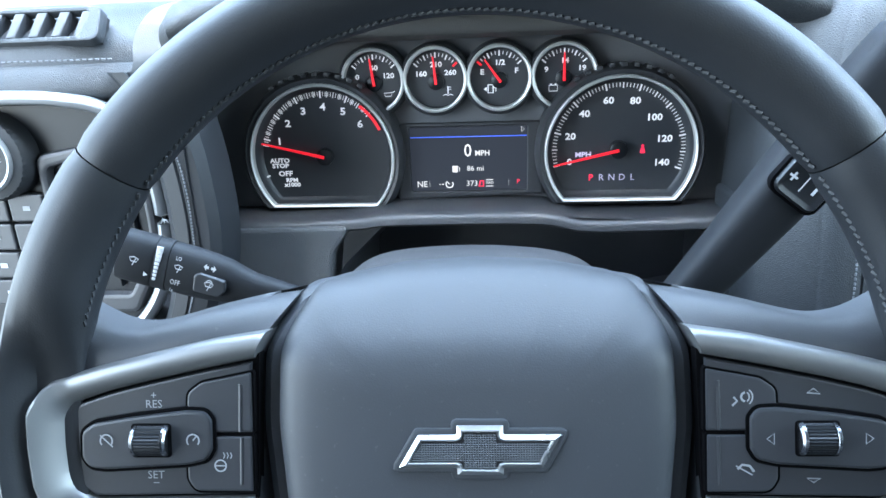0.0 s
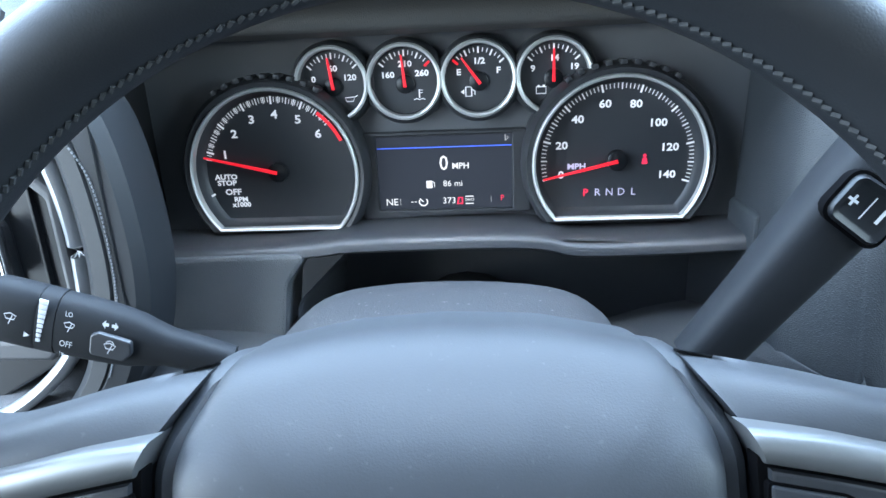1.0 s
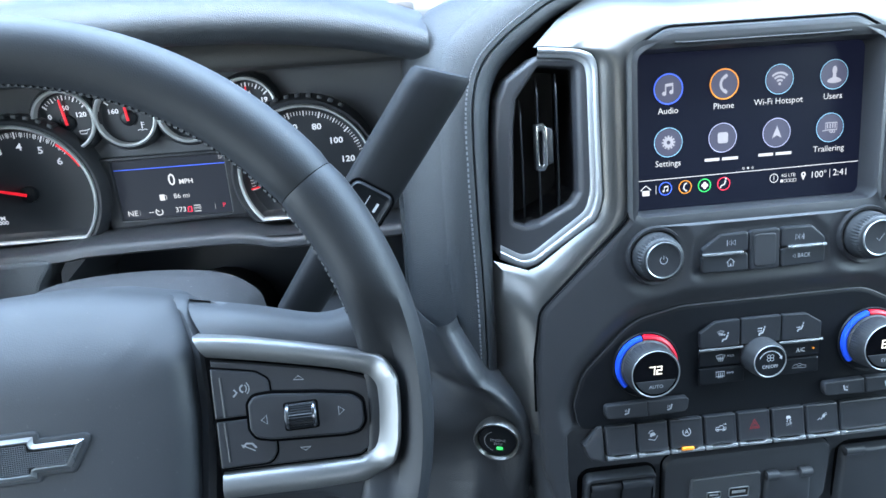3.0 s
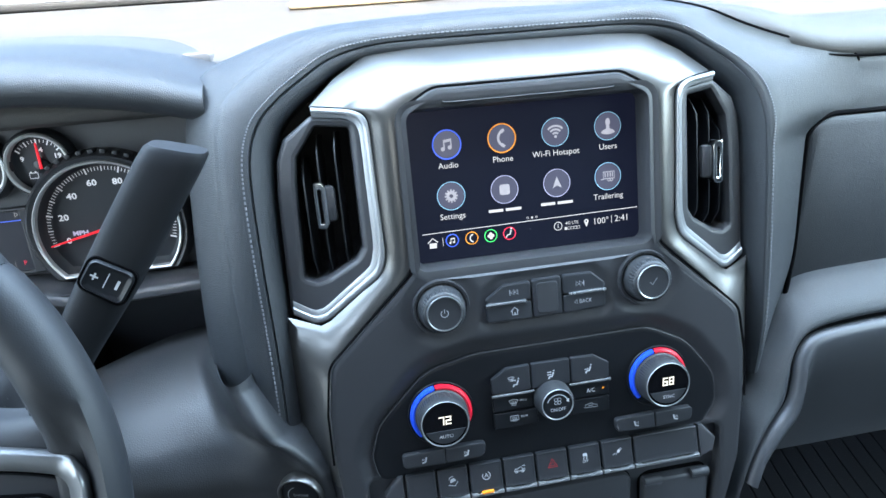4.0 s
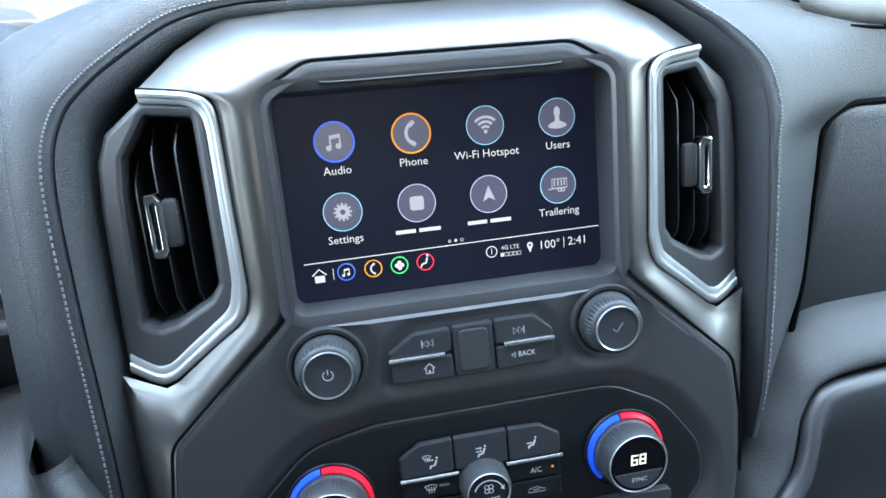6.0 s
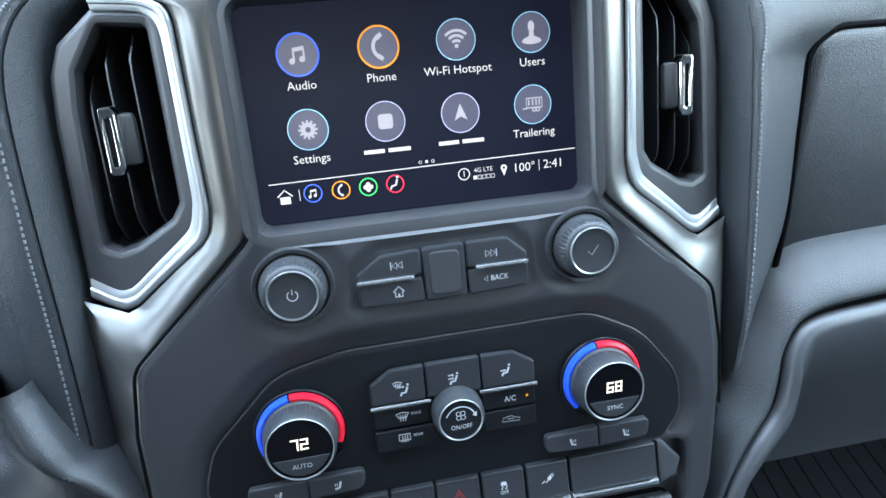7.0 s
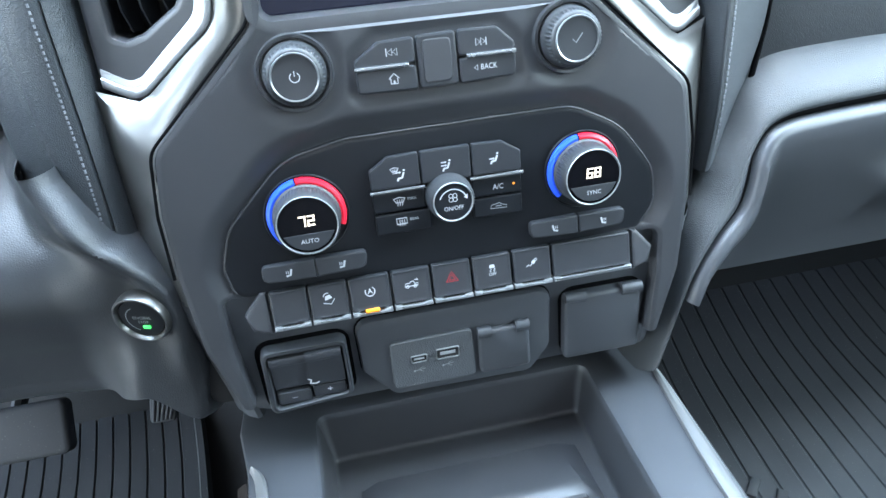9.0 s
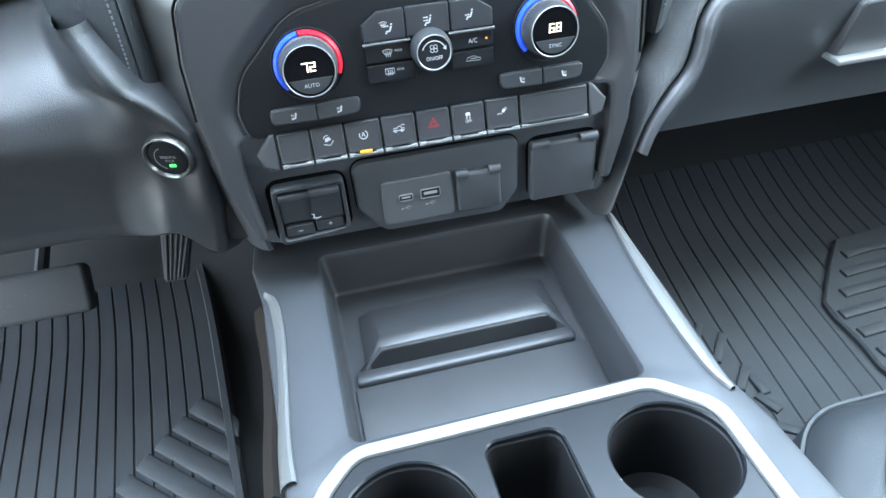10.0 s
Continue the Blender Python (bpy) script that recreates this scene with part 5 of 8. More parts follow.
# trailer brake controller
tb = thing("trailer_brake_control", pose(0.351, 0.5055, 0.6285), "black trailer brake control with slider and two keys", "brake control")
bm = B()
pierced(bm, fillet([(-0.031, -0.029), (-0.029, 0.027), (0.029, 0.0275), (0.029, -0.024)], 0.006), [fillet([(-0.0265, -0.0245), (-0.025, 0.0235), (0.0255, 0.024), (0.0255, -0.0205)], 0.004)], -0.006, 0.006, 0.003, 0.002)
part("bezel", bm, M_LOWER, tb)
bm = B()
slab(bm, [(-0.026, -0.025), (0.026, -0.025), (0.026, 0.025), (-0.026, 0.025)], soft(0.001, 0.006, 0.001))
part("back", bm, M_GLOSSY, tb)
for a, b, yy, zt in ((-0.0245, -0.0004, -0.0070, 0.0215), (0.0, 0.0245, -0.0095, 0.0232)):
    bm = B()
    sweep(bm, [[(x, 0.003, zt), (x, yy + 0.004, zt), (x, yy + 0.0012, zt - 0.0008), (x, yy, zt - 0.0030), (x, yy + 0.0004, zt - 0.0065), (x, yy + 0.0028, zt - 0.0085), (x, yy + 0.0036, zt - 0.014), (x, yy + 0.0044, -0.0075), (x, yy + 0.0056, -0.0088), (x, 0.003, -0.0090)] for x in (a, a + 0.0001, b - 0.0001, b)])
    part("slider", bm, M_BUTTON, tb, "smooth slider half with a raised top edge")
for x, txt in ((-0.0125, "–"), (0.0125, "+")):
    bm = B()
    slab(bm, fillet(box2(0.0235, 0.0105, x, -0.0165 + (0.0015 if x > 0 else 0)), 0.0018), soft(-0.004, 0.004, 0.0012))
    k = part("key", bm, M_BUTTON, tb)
    bm = B()
    lettering(bm, txt, 0.0075, x, -0.0160 + (0.0015 if x > 0 else 0), -0.0043)
    part("pictogram", bm, M_PRINT, k)
bm = B()
ribbon(bm, [(0.000, -0.0055), (0.001, -0.002), (-0.0012, -0.001)], 0.0010, -0.0058)
ribbon(bm, [(0.001, -0.0050), (0.004, -0.0056), (0.0062, -0.0045)], 0.0010, -0.0060)
part("pictogram", bm, M_PRINT, tb)

# usb plate
usb = thing("usb_plate", pose(0.439, 0.5025, 0.6225), "grey usb socket plate with two bright-rimmed ports", "usb socket")
bm = B()
slab(bm, fillet([(-0.0305, -0.021), (-0.0300, 0.021), (0.029, 0.0215), (0.031, -0.0215)], 0.004), [(0, 0.004), (0, -0.0015), (0.0008, -0.0022), (0.0018, -0.0022)])
part("plate", bm, M_GRAIN, usb)
for x, w, h, z in ((-0.0105, 0.0105, 0.0048, 0.004), (0.0105, 0.0155, 0.0078, 0.0045)):
    bm = B()
    pierced(bm, fillet(box2(w + 0.0018, h + 0.0018, x, z), 0.0016), [fillet(box2(w, h, x, z), 0.0010)], -0.0032, -0.0015, 0.0006)
    port = part("port_rim", bm, M_SILVER, usb, "bright port rim")
    bm = B()
    slab(bm, box2(w, h, x, z), soft(-0.0024, -0.001, 0.0001))
    part("port_hole", bm, M_BLACK, port)
    bm = B()
    block(bm, x - w * 0.36, x + w * 0.36, -0.0029, -0.0023, z - h * 0.1, z + h * 0.22)
    part("port_tongue", bm, M_PRINTDIM, port)
    bm = B()
    ribbon(bm, [(x - 0.004, z - 0.0105), (x + 0.004, z - 0.0095)], 0.0005, -0.0026)
    fill(bm, circle(0.0009, 10, x - 0.004, z - 0.0105), -0.0027)
    ribbon(bm, [(x - 0.001, z - 0.0101), (x + 0.001, z - 0.0082), (x + 0.0028, z - 0.0080)], 0.0004, -0.0027)
    ribbon(bm, [(x - 0.0002, z - 0.0100), (x + 0.0012, z - 0.0117), (x + 0.0024, z - 0.0116)], 0.0004, -0.0028)
    part("pictogram", bm, M_PRINTDIM, usb)


def outlet_cover(x, z, w, h, y, label):
    o = thing("outlet_cover", pose(x, y, z), label, "socket cover", "power outlets")
    bm = B()
    slab(bm, fillet([(-w / 2, h / 2 - 0.002), (w / 2 - 0.001, h / 2 - 0.002), (w / 2 + 0.001, -h / 2), (-w / 2 + 0.001, -h / 2)], 0.0035, 4), [(0, 0.012), (0, 0.0), (0.0008, -0.0016), (0.0025, -0.0026)])
    part("flap", bm, M_LOWER, o)
    for sx in (-1, 1):
        bm = B()
        c = sx * (w / 2 - w * 0.14) - 0.0005
        tube(bm, [(c - w * 0.13, -0.0004, h / 2 - 0.003), (c + w * 0.13, -0.0004, h / 2 - 0.003)], 0.0042, 12)
        block(bm, c - w * 0.13, c + w * 0.13, -0.0036, 0.006, h / 2 - 0.0075, h / 2 - 0.003, 0.001)
        part("hinge", bm, M_LOWER, o)
    return o


outlet_cover(0.4915, 0.622, 0.039, 0.041, 0.501, "small grained grey flap over a power socket")
outlet_cover(0.568, 0.627, 0.060, 0.059, 0.503, "large grained grey flap over a mains socket")

# ---------- centre console ----------
def ztop(y):
    return 0.548 + 0.075 * (0.543 - y)


con = thing("centre_console", pose(0, 0, 0), "grey centre console with storage tray and cup holders", "console")
OUT = [(0.284, 0.600), (0.282, 0.548), (0.291, 0.500), (0.305, 0.300), (0.300, -0.35), (0.640, -0.35), (0.622, 0.26), (0.616, 0.300), (0.633, 0.50), (0.630, 0.600)]
TRAY = fillet([(0.351, 0.321), (0.345, 0.546), (0.574, 0.546), (0.562, 0.321)], 0.008, 5)
TRAY_FLOOR = fillet([(0.3545, 0.330), (0.3515, 0.5385), (0.5675, 0.5375), (0.5610, 0.330)], 0.005, 5)
CUPS = [circle(0.040, 40, 0.546, 0.252), circle(0.042, 40, 0.377, 0.250), fillet(box2(0.052, 0.12, 0.459, 0.232), 0.010)]


def lie(pts, z, top=True):
    return [(x, y, (ztop(y) if top else 0) + z) for x, y in pts]


bm = B()
edges = []
OUTF = fillet(OUT, 0.012, 4)
for n, lp in enumerate([OUTF, TRAY] + CUPS):
    s = 1 if n == 0 else -1
    loops = []
    for d, z in ((0, -0.30 if n == 0 else -0.010), (0, -0.006), (0.0018, -0.0018), (0.006, 0.0)):
        loops.append(lie(inset(lp, s * d), z))
    vs = rings(bm, loops)
    f = vs[-1]
    edges += [bm.edges.get((f[i - 1], f[i])) for i in range(len(f))]
bmesh.ops.triangle_fill(bm, use_beauty=True, use_dissolve=False, edges=edges)
part("console_top", bm, M_CONSOLE, con, "smooth grey console top")
bm = B()
loops = [lie(TRAY, -0.006), lie(inset(TRAY, 0.0010), -0.010), [(x + (a - x) * 0.97, y + (b - y) * 0.97, 0.5055) for (x, y), (a, b) in zip(TRAY, TRAY_FLOOR)], [(x, y, 0.5025) for x, y in inset(TRAY_FLOOR, 0.0006)], [(x, y, 0.5012) for x, y in inset(TRAY_FLOOR, 0.002)], [(x, y, 0.5008) for x, y in inset(TRAY_FLOOR, 0.004)]]
rings(bm, loops, cap1=True)
part("tray_liner", bm, M_DARKTRAY, con, "black tray liner")
bm = B()
rings(bm, [[(x, y, z) for x, y in inset(fillet([(0.3580, 0.334), (0.3570, 0.4150), (0.5635, 0.4150), (0.5590, 0.334)], 0.003, 4), d)] for d, z in ((0, 0.500), (0, 0.5020), (0.0006, 0.5028), (0.002, 0.5030))], cap1=True)
part("tray_mat", bm, M_DARKTRAY, con, "black tray floor mat")
bm = B()
sec = [[(x, y, z) for y, z in ((0.432, 0.502), (0.438, 0.518), (0.446, 0.5225), (0.456, 0.521), (0.478, 0.512), (0.505, 0.504))] for x in (0.385, 0.42, 0.47, 0.51, 0.535)]
sec = [[(0.364, 0.425, 0.502), (0.366, 0.430, 0.503), (0.368, 0.434, 0.504), (0.369, 0.440, 0.504), (0.370, 0.46, 0.503), (0.371, 0.50, 0.502)]] + sec + [[(0.556, 0.422, 0.502), (0.555, 0.428, 0.503), (0.554, 0.432, 0.504), (0.553, 0.438, 0.504), (0.552, 0.46, 0.503), (0.551, 0.50, 0.502)]]
sweep(bm, sec)
part("tray_divider", bm, M_DARKTRAY, con, "low raised tray divider")
bm = B()
bar = ((0.4166, 0.5010), (0.4170, 0.5042), (0.4186, 0.5056), (0.4220, 0.5062), (0.4285, 0.5066), (0.4305, 0.5058), (0.4312, 0.5000))
sweep(bm, [[(x, 0.424 + (y - 0.424) * k, 0.5 + (z - 0.5) * k) for y, z in bar] for x, k in ((0.3600, 0.2), (0.3602, 0.9), (0.3614, 1.0), (0.5522, 1.0), (0.5534, 0.9), (0.5536, 0.2))])
part("divider_lip", bm, M_DARKTRAY, con, "low lip in front of the slot")
bm = B()
slab(bm, [(0.361, 0.4985), (0.384, 0.5195), (0.5345, 0.5195), (0.5535, 0.4985)], soft(0.430, 0.436, 0.001), warp=lambda x, z: (z - 0.50) * 0.35)
part("divider_slot", bm, M_BLACK, con, "dark slot in the divider")
for n, lp in enumerate(CUPS):
    bm = B()
    rings(bm, [lie(lp, -0.006), lie(inset(lp, 0.004), -0.075), lie(inset(lp, 0.012), -0.082)], cap1=True)
    part("cup_well", bm, M_BLACK, con, "deep black well")
# bright loop round the cup holders
bm = B()
o = fillet([(0.316, 0.10), (0.322, 0.284, 0.03), (0.348, 0.313, 0.03), (0.560, 0.3145, 0.03), (0.597, 0.280, 0.03), (0.594, 0.10)], 0.01, 7)
i_ = inset(o, 0.0105)
rings(bm, [lie(o, -0.002), lie(o, 0.003), lie(inset(o, 0.001), 0.004), lie(inset(i_, -0.001), 0.0035), lie(i_, 0.002), lie(i_, -0.002)])
part("cup_holder_trim", bm, M_SPOKE, con, "satin silver loop round the cup holders")
bm = B()
edges = []
plate_o = inset(i_, 0.0004)
for n, lp in enumerate([plate_o] + CUPS):
    s = 1 if n == 0 else -1
    vs = rings(bm, [lie(lp, -0.003), lie(lp, 0.0010), lie(inset(lp, s * 0.0012), 0.0022)])
    f = vs[-1]
    edges += [bm.edges.get((f[i - 1], f[i])) for i in range(len(f))]
bmesh.ops.triangle_fill(bm, use_beauty=True, use_dissolve=False, edges=edges)
part("cup_plate", bm, M_GLOSSY, con, "black plate round the cup wells")
# bright side strips and woven insert
bm = B()
L_ = spline([(0.2925, 0.500, 0.2965), (0.2950, 0.485, 0.3060), (0.2995, 0.441, 0.3105), (0.3015, 0.381, 0.3112), (0.3005, 0.332, 0.3112), (0.3015, 0.297, 0.3135)], 6)
secs = []
for a, y, b in L_:
    w = b - a
    secs.append([(a - 0.002, y, ztop(y) - 0.016), (a, y, ztop(y) - 0.008), (a + 0.15 * w, y, ztop(y) - 0.002), (a + 0.45 * w, y, ztop(y) + 0.0030), (a + 0.8 * w, y, ztop(y) + 0.0045), (b, y, ztop(y) + 0.0035), (b + 0.0006, y, ztop(y) - 0.002)])
sweep(bm, secs)
part("side_strip", bm, M_SPOKE, con, "wide satin silver edge strip")
bm = B()
sweep(bm, [[(a + d, y, ztop(y) + h) for d, h in ((-0.018, -0.085), (-0.015, -0.035), (-0.011, -0.012), (-0.004, -0.007), (0.0, -0.0085))] for a, y, b in L_[3:]])
part("side_insert", bm, M_WOOD, con, "dark brown woven side insert")
bm = B()
secs = []
for b, y, a in spline([(0.6275, 0.528, 0.6290), (0.6230, 0.505, 0.6325), (0.6150, 0.455, 0.6290), (0.6085, 0.405, 0.6250), (0.6040, 0.350, 0.6200), (0.6035, 0.310, 0.6160), (0.6080, 0.288, 0.6130)], 5):
    w = a - b
    secs.append([(b - 0.0006, y, ztop(y) - 0.002), (b, y, ztop(y) + 0.0030), (b + 0.2 * w, y, ztop(y) + 0.0042), (b + 0.55 * w, y, ztop(y) + 0.0030), (b + 0.85 * w, y, ztop(y) - 0.002), (a, y, ztop(y) - 0.008), (a + 0.002, y, ztop(y) - 0.016)])
sweep(bm, secs)
part("side_strip", bm, M_SPOKE, con, "wide satin silver edge strip")

# ---------- floor mats, pedals, seat ----------
def ribbed_mat(x0, x1, y0, y1, label, n, shear):
    m = thing("floor_mat", pose((x0 + x1) / 2, (y0 + y1) / 2, 0.278), label, "floor mat", "rubber mats")
    hx, hy = (x1 - x0) / 2, (y1 - y0) / 2
    lift = lambda y: 0.30 * max(0, y - hy * 0.50) ** 1.4
    bend = lambda y: -shear * y - shear * 0.6 * max(0, y) ** 2
    bm = B()
    ys = [-hy + 2 * hy * i / 18 for i in range(19)]
    xs = [(-hx - 0.004, -0.006), (-hx, 0.004), (-hx + 0.006, 0.004)]
    step = (2 * hx - 0.02) / n
    for i in range(n):
        a = -hx + 0.01 + i * step
        xs += [(a, 0.0), (a + step * 0.05, -0.0018), (a + step * 0.12, -0.0018), (a + step * 0.17, 0.0)]
    xs += [(hx - 0.010, 0.0), (hx - 0.008, 0.004), (hx, 0.004), (hx + 0.004, -0.006)]
    sweep(bm, [[(x + bend(y), y, 0.012 + z + lift(y)) for y in ys] for x, z in xs])
    part("mat_sheet", bm, M_RUBBER, m)
    return m


def raised_bar(parent, pts, z0, h, name, label=""):
    """A low moulded bar with a chamfered top, from an outline in x, y."""
    bm = B()
    rings(bm, [[(x, y, z0 + z) for x, y in inset(pts, d)] for d, z in ((0, 0), (0.0006, h - 0.0012), (0.0022, h))], cap1=True)
    part(name, bm, M_RUBBER, parent, label)


dm = ribbed_mat(-0.38, 0.190, 0.40, 0.90, "black ribbed rubber floor mat in the driver's footwell", 26, 0.135)
ox, oy = (-0.38 + 0.190) / 2, 0.65
for i in range(7):
    # stepped chevron block towards the console
    x0, y0 = 0.158 - 0.0185 * i, 0.638 - 0.0225 * i
    x1 = 0.204 + 0.001 * min(i, 3)
    y1 = y0 - 0.89 * (x1 - x0)
    w = 0.0330
    o = [(x0, y0), (x1 - 0.004, y1 + 0.003), (x1 + 0.004, y1 - 0.012), (x1 + 0.004, y1 - w - 0.004), (x1 - 0.004, y1 - w + 0.002), (x0 - 0.013, y0 - 0.020)]
    raised_bar(dm, [(a - ox, b - oy) for a, b in fillet(o, 0.003, 2)], 0.0100, 0.0050, "chevron_bar", "raised chevron bar")
pm = ribbed_mat(0.70, 1.40, 0.10, 0.95, "black ribbed rubber floor mat in the passenger footwell", 24, -0.12)
bm = B()
slab(bm, fillet([(0.035, 0.145), (-0.012, 0.097), (-0.068, 0.035), (-0.073, 0.003), (-0.072, -0.033), (-0.078, -0.080), (-0.04, -0.30), (0.33, -0.30), (0.33, 0.17)], 0.010), [(0, 0.0), (0, -0.006), (0.003, -0.009)])
bmesh.ops.rotate(bm, verts=bm.verts[:], cent=(0, 0, 0), matrix=Matrix.Rotation(radians(-90), 3, "X"))
for v in bm.verts:
    v.co.z += 0.012
part("heel_pad", bm, M_RUBBER, pm, "raised heel pad with wavy ribs")
for i in range(9):
    y = 0.115 - 0.034 * i
    x0 = 0.02 - 0.085 * min(1, i / 3)
    up = spline([(x0, y), (0.08, y + 0.004), (0.17, y - 0.010), (0.25, y + 0.002), (0.32, y - 0.008)], 5)
    raised_bar(pm, up + [(a, b - 0.016) for a, b in reversed(up)], 0.0205, 0.005, "wavy_rib")
for (a, b), (c, d) in (((0.829, 0.551), (0.795, 0.510)), ((0.810, 0.573), (0.790, 0.552)), ((0.827, 0.496), (0.798, 0.464)), ((0.823, 0.479), (0.824, 0.450)), ((0.812, 0.452), (0.824, 0.424)), ((0.794, 0.418), (0.830, 0.392)), ((0.78, 0.385), (0.82, 0.36))):
    p, q = Vector((a - 1.05, b - 0.525)), Vector((c - 1.05, d - 0.525))
    n = (q - p).normalized().orthogonal() * 0.006
    raised_bar(pm, [tuple(p + n), tuple(q + n), tuple(q - n), tuple(p - n)], 0.0108, 0.0055, "chevron_bar", "raised chevron bar")

brake = thing("brake_pedal", pose(-0.040, 0.80, 0.374, -35), "wide dark rubber brake pedal above the mat", "pedal")
bm = B()
slab(bm, fillet(box2(0.140, 0.066), 0.010, 5), [(0, 0.012), (0, -0.002), (0.002, -0.006), (0.006, -0.008)])
part("pedal_pad", bm, M_PEDAL, brake)
bm = B()
tube(bm, [(0, 0.012, 0.0), (0.01, 0.06, 0.10), (0.01, 0.16, 0.30)], 0.009, 8)
part("pedal_arm", bm, M_BLACK, brake)
acc = thing("accelerator_pedal", pose(0.160, 0.76, 0.424, -28), "narrow ribbed dark accelerator pedal", "pedal")
bm = B()
slab(bm, fillet([(-0.021, -0.030), (-0.010, 0.044), (0.030, 0.040), (0.007, -0.031)], 0.005), soft(-0.004, 0.008, 0.003))
part("pedal_pad", bm, M_PEDAL, acc)
for i in range(5):
    bm = B()
    x = -0.019 + 0.0046 * i
    tube(bm, [(x + 0.003, -0.0045, -0.027), (x + 0.016 + 0.0026 * i, -0.0045, 0.038)], 0.0019, 8)
    part("rib", bm, M_PEDAL, acc)
bm = B()
tube(bm, [(0, 0.008, 0.0), (0.0, 0.05, 0.12), (0.0, 0.12, 0.25)], 0.008, 8)
part("pedal_arm", bm, M_BLACK, acc)

seat = thing("car_seat", pose(0.947, -0.035, 0.315), "dark leather passenger seat with piped cushion edge", "car seat")
bm = B()
so = fillet([(-0.27, -0.40), (-0.27, 0.30, 0.10), (-0.20, 0.375, 0.08), (0.22, 0.375, 0.1), (0.27, 0.30, 0.1), (0.27, -0.40)], 0.05, 8)
prof = [(0.02, -0.12), (0.0, 0.02), (-0.004, 0.07), (0.0, 0.10), (0.012, 0.122), (0.035, 0.136), (0.08, 0.142)]
rings(bm, [[(x, y, z) for x, y in inset(so, d)] for d, z in prof], cap0=True, cap1=True)
part("cushion", bm, M_LEATHER, seat)
for d, z, r, mm, nm in ((0.004, 0.114, 0.0028, M_LEATHER, "piping"), (0.060, 0.1405, 0.0015, M_DARKTHREAD, "seam")):
    bm = B()
    lp = [(x, y, z) for x, y in inset(so, d)]
    tube(bm, lp, r, 6)
    part(nm, bm, mm, seat)
bm = B()
block(bm, -0.25, 0.25, -0.55, -0.40, 0.05, 0.75, 0.05, 3)
part("backrest", bm, M_LEATHER, seat)

# ---------- instrument cluster ----------
binnacle = thing("instrument_binnacle", pose(0, 0, 0), "dark instrument binnacle under a padded leather hood", "dashboard")
# hood over the gauges
bm = B()
secs = []
for i in range(33):
    t = i / 32
    x = -0.245 + 0.471 * t
    u = (x + 0.012) / 0.240
    k = 1 - abs(u) ** 3.2
    zb = 0.950 + 0.050 * k + (0.024 * (1 - k) if u > 0 else 0)
    zt = zb + 0.030 + 0.004 * k
    sec = [(0.70, zb + 0.012), (0.64, zb + 0.008), (0.610, zb + 0.003), (0.594, zb), (0.584, zb + 0.003), (0.577, zb + 0.012), (0.580, zb + 0.022), (0.592, zt - 0.002), (0.62, zt + 0.004), (0.70, zt + 0.012), (0.80, zt + 0.014)]
    back = 0.045 * smooth01(0.12, 0.0, t) ** 2
    nose = math.sqrt(1 - (1 - min(1, (i + 0.35) / 4)) ** 2)
    secs.append([(x, 0.70 + (y + back - 0.70) * nose, zb + 0.014 + (z - zb - 0.014) * nose) for y, z in spline(sec, 3)])
sweep(bm, secs)
for e in (secs[0], secs[-1]):
    bm.faces.new([bm.verts.new(p) for p in e])
part("hood", bm, M_LEATHER, binnacle, "padded leather hood")
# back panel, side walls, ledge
# back panel colour is lightened in place of light the hood blocks
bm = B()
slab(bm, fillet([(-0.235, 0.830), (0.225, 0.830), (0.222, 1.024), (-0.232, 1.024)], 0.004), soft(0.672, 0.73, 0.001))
part("back_panel", bm, M_LIGHTENED, binnacle)
LIP = [(-0.225, 0.8420), (-0.18, 0.8425), (-0.125, 0.8435), (-0.085, 0.8460), (-0.068, 0.8480), (0.0, 0.8490), (0.050, 0.8485), (0.070, 0.8460), (0.090, 0.8420), (0.15, 0.8425), (0.215, 0.8450)]
bm = B()
secs = []
for y, h in ((0.690, 0.0), (0.655, 0.0), (0.64, -0.0006), (0.630, -0.0012), (0.625, -0.003), (0.623, -0.006), (0.6225, -0.010), (0.625, -0.012), (0.640, -0.013)):
    row_ = []
    for x, z in spline(LIP, 5):
        cut = smooth01(-0.125, -0.095, x) * (1 - smooth01(0.26, 0.30, x))
        row_.append((x, y, z + (h if h > -0.02 else h * (1 - 0.62 * cut))))
    secs.append(row_)
sweep(bm, secs)
part("ledge", bm, M_PANEL, binnacle, "smooth ledge below the gauges")
bm = B()
sweep(bm, [[(x, y, z) for z in (0.80, 0.85, 0.93, 0.985)] for x, y in spline([(0.206, 0.70), (0.208, 0.66), (0.212, 0.625), (0.219, 0.600), (0.229, 0.582)], 4)])
part("side_wall", bm, M_PANEL, binnacle)
# left wall gets black instead of panel plastic: its shade is in the colour
bm = B()
sweep(bm, [[(x, y, z) for z in (0.805, 0.85, 0.92, 0.958)] for x, y in spline([(-0.215, 0.70), (-0.214, 0.66), (-0.205, 0.625), (-0.195, 0.590), (-0.188, 0.560), (-0.186, 0.548)], 4)])
part("side_wall", bm, M_BLACK, binnacle)


def gauge_ticks(bm, c, r0, r1, angles, w, y):
    for a in angles:
        ca, sa = math.cos(radians(a)), math.sin(radians(a))
        ribbon(bm, [(c[0] + r0 * ca, c[1] + r0 * sa), (c[0] + r1 * ca, c[1] + r1 * sa)], w, y)


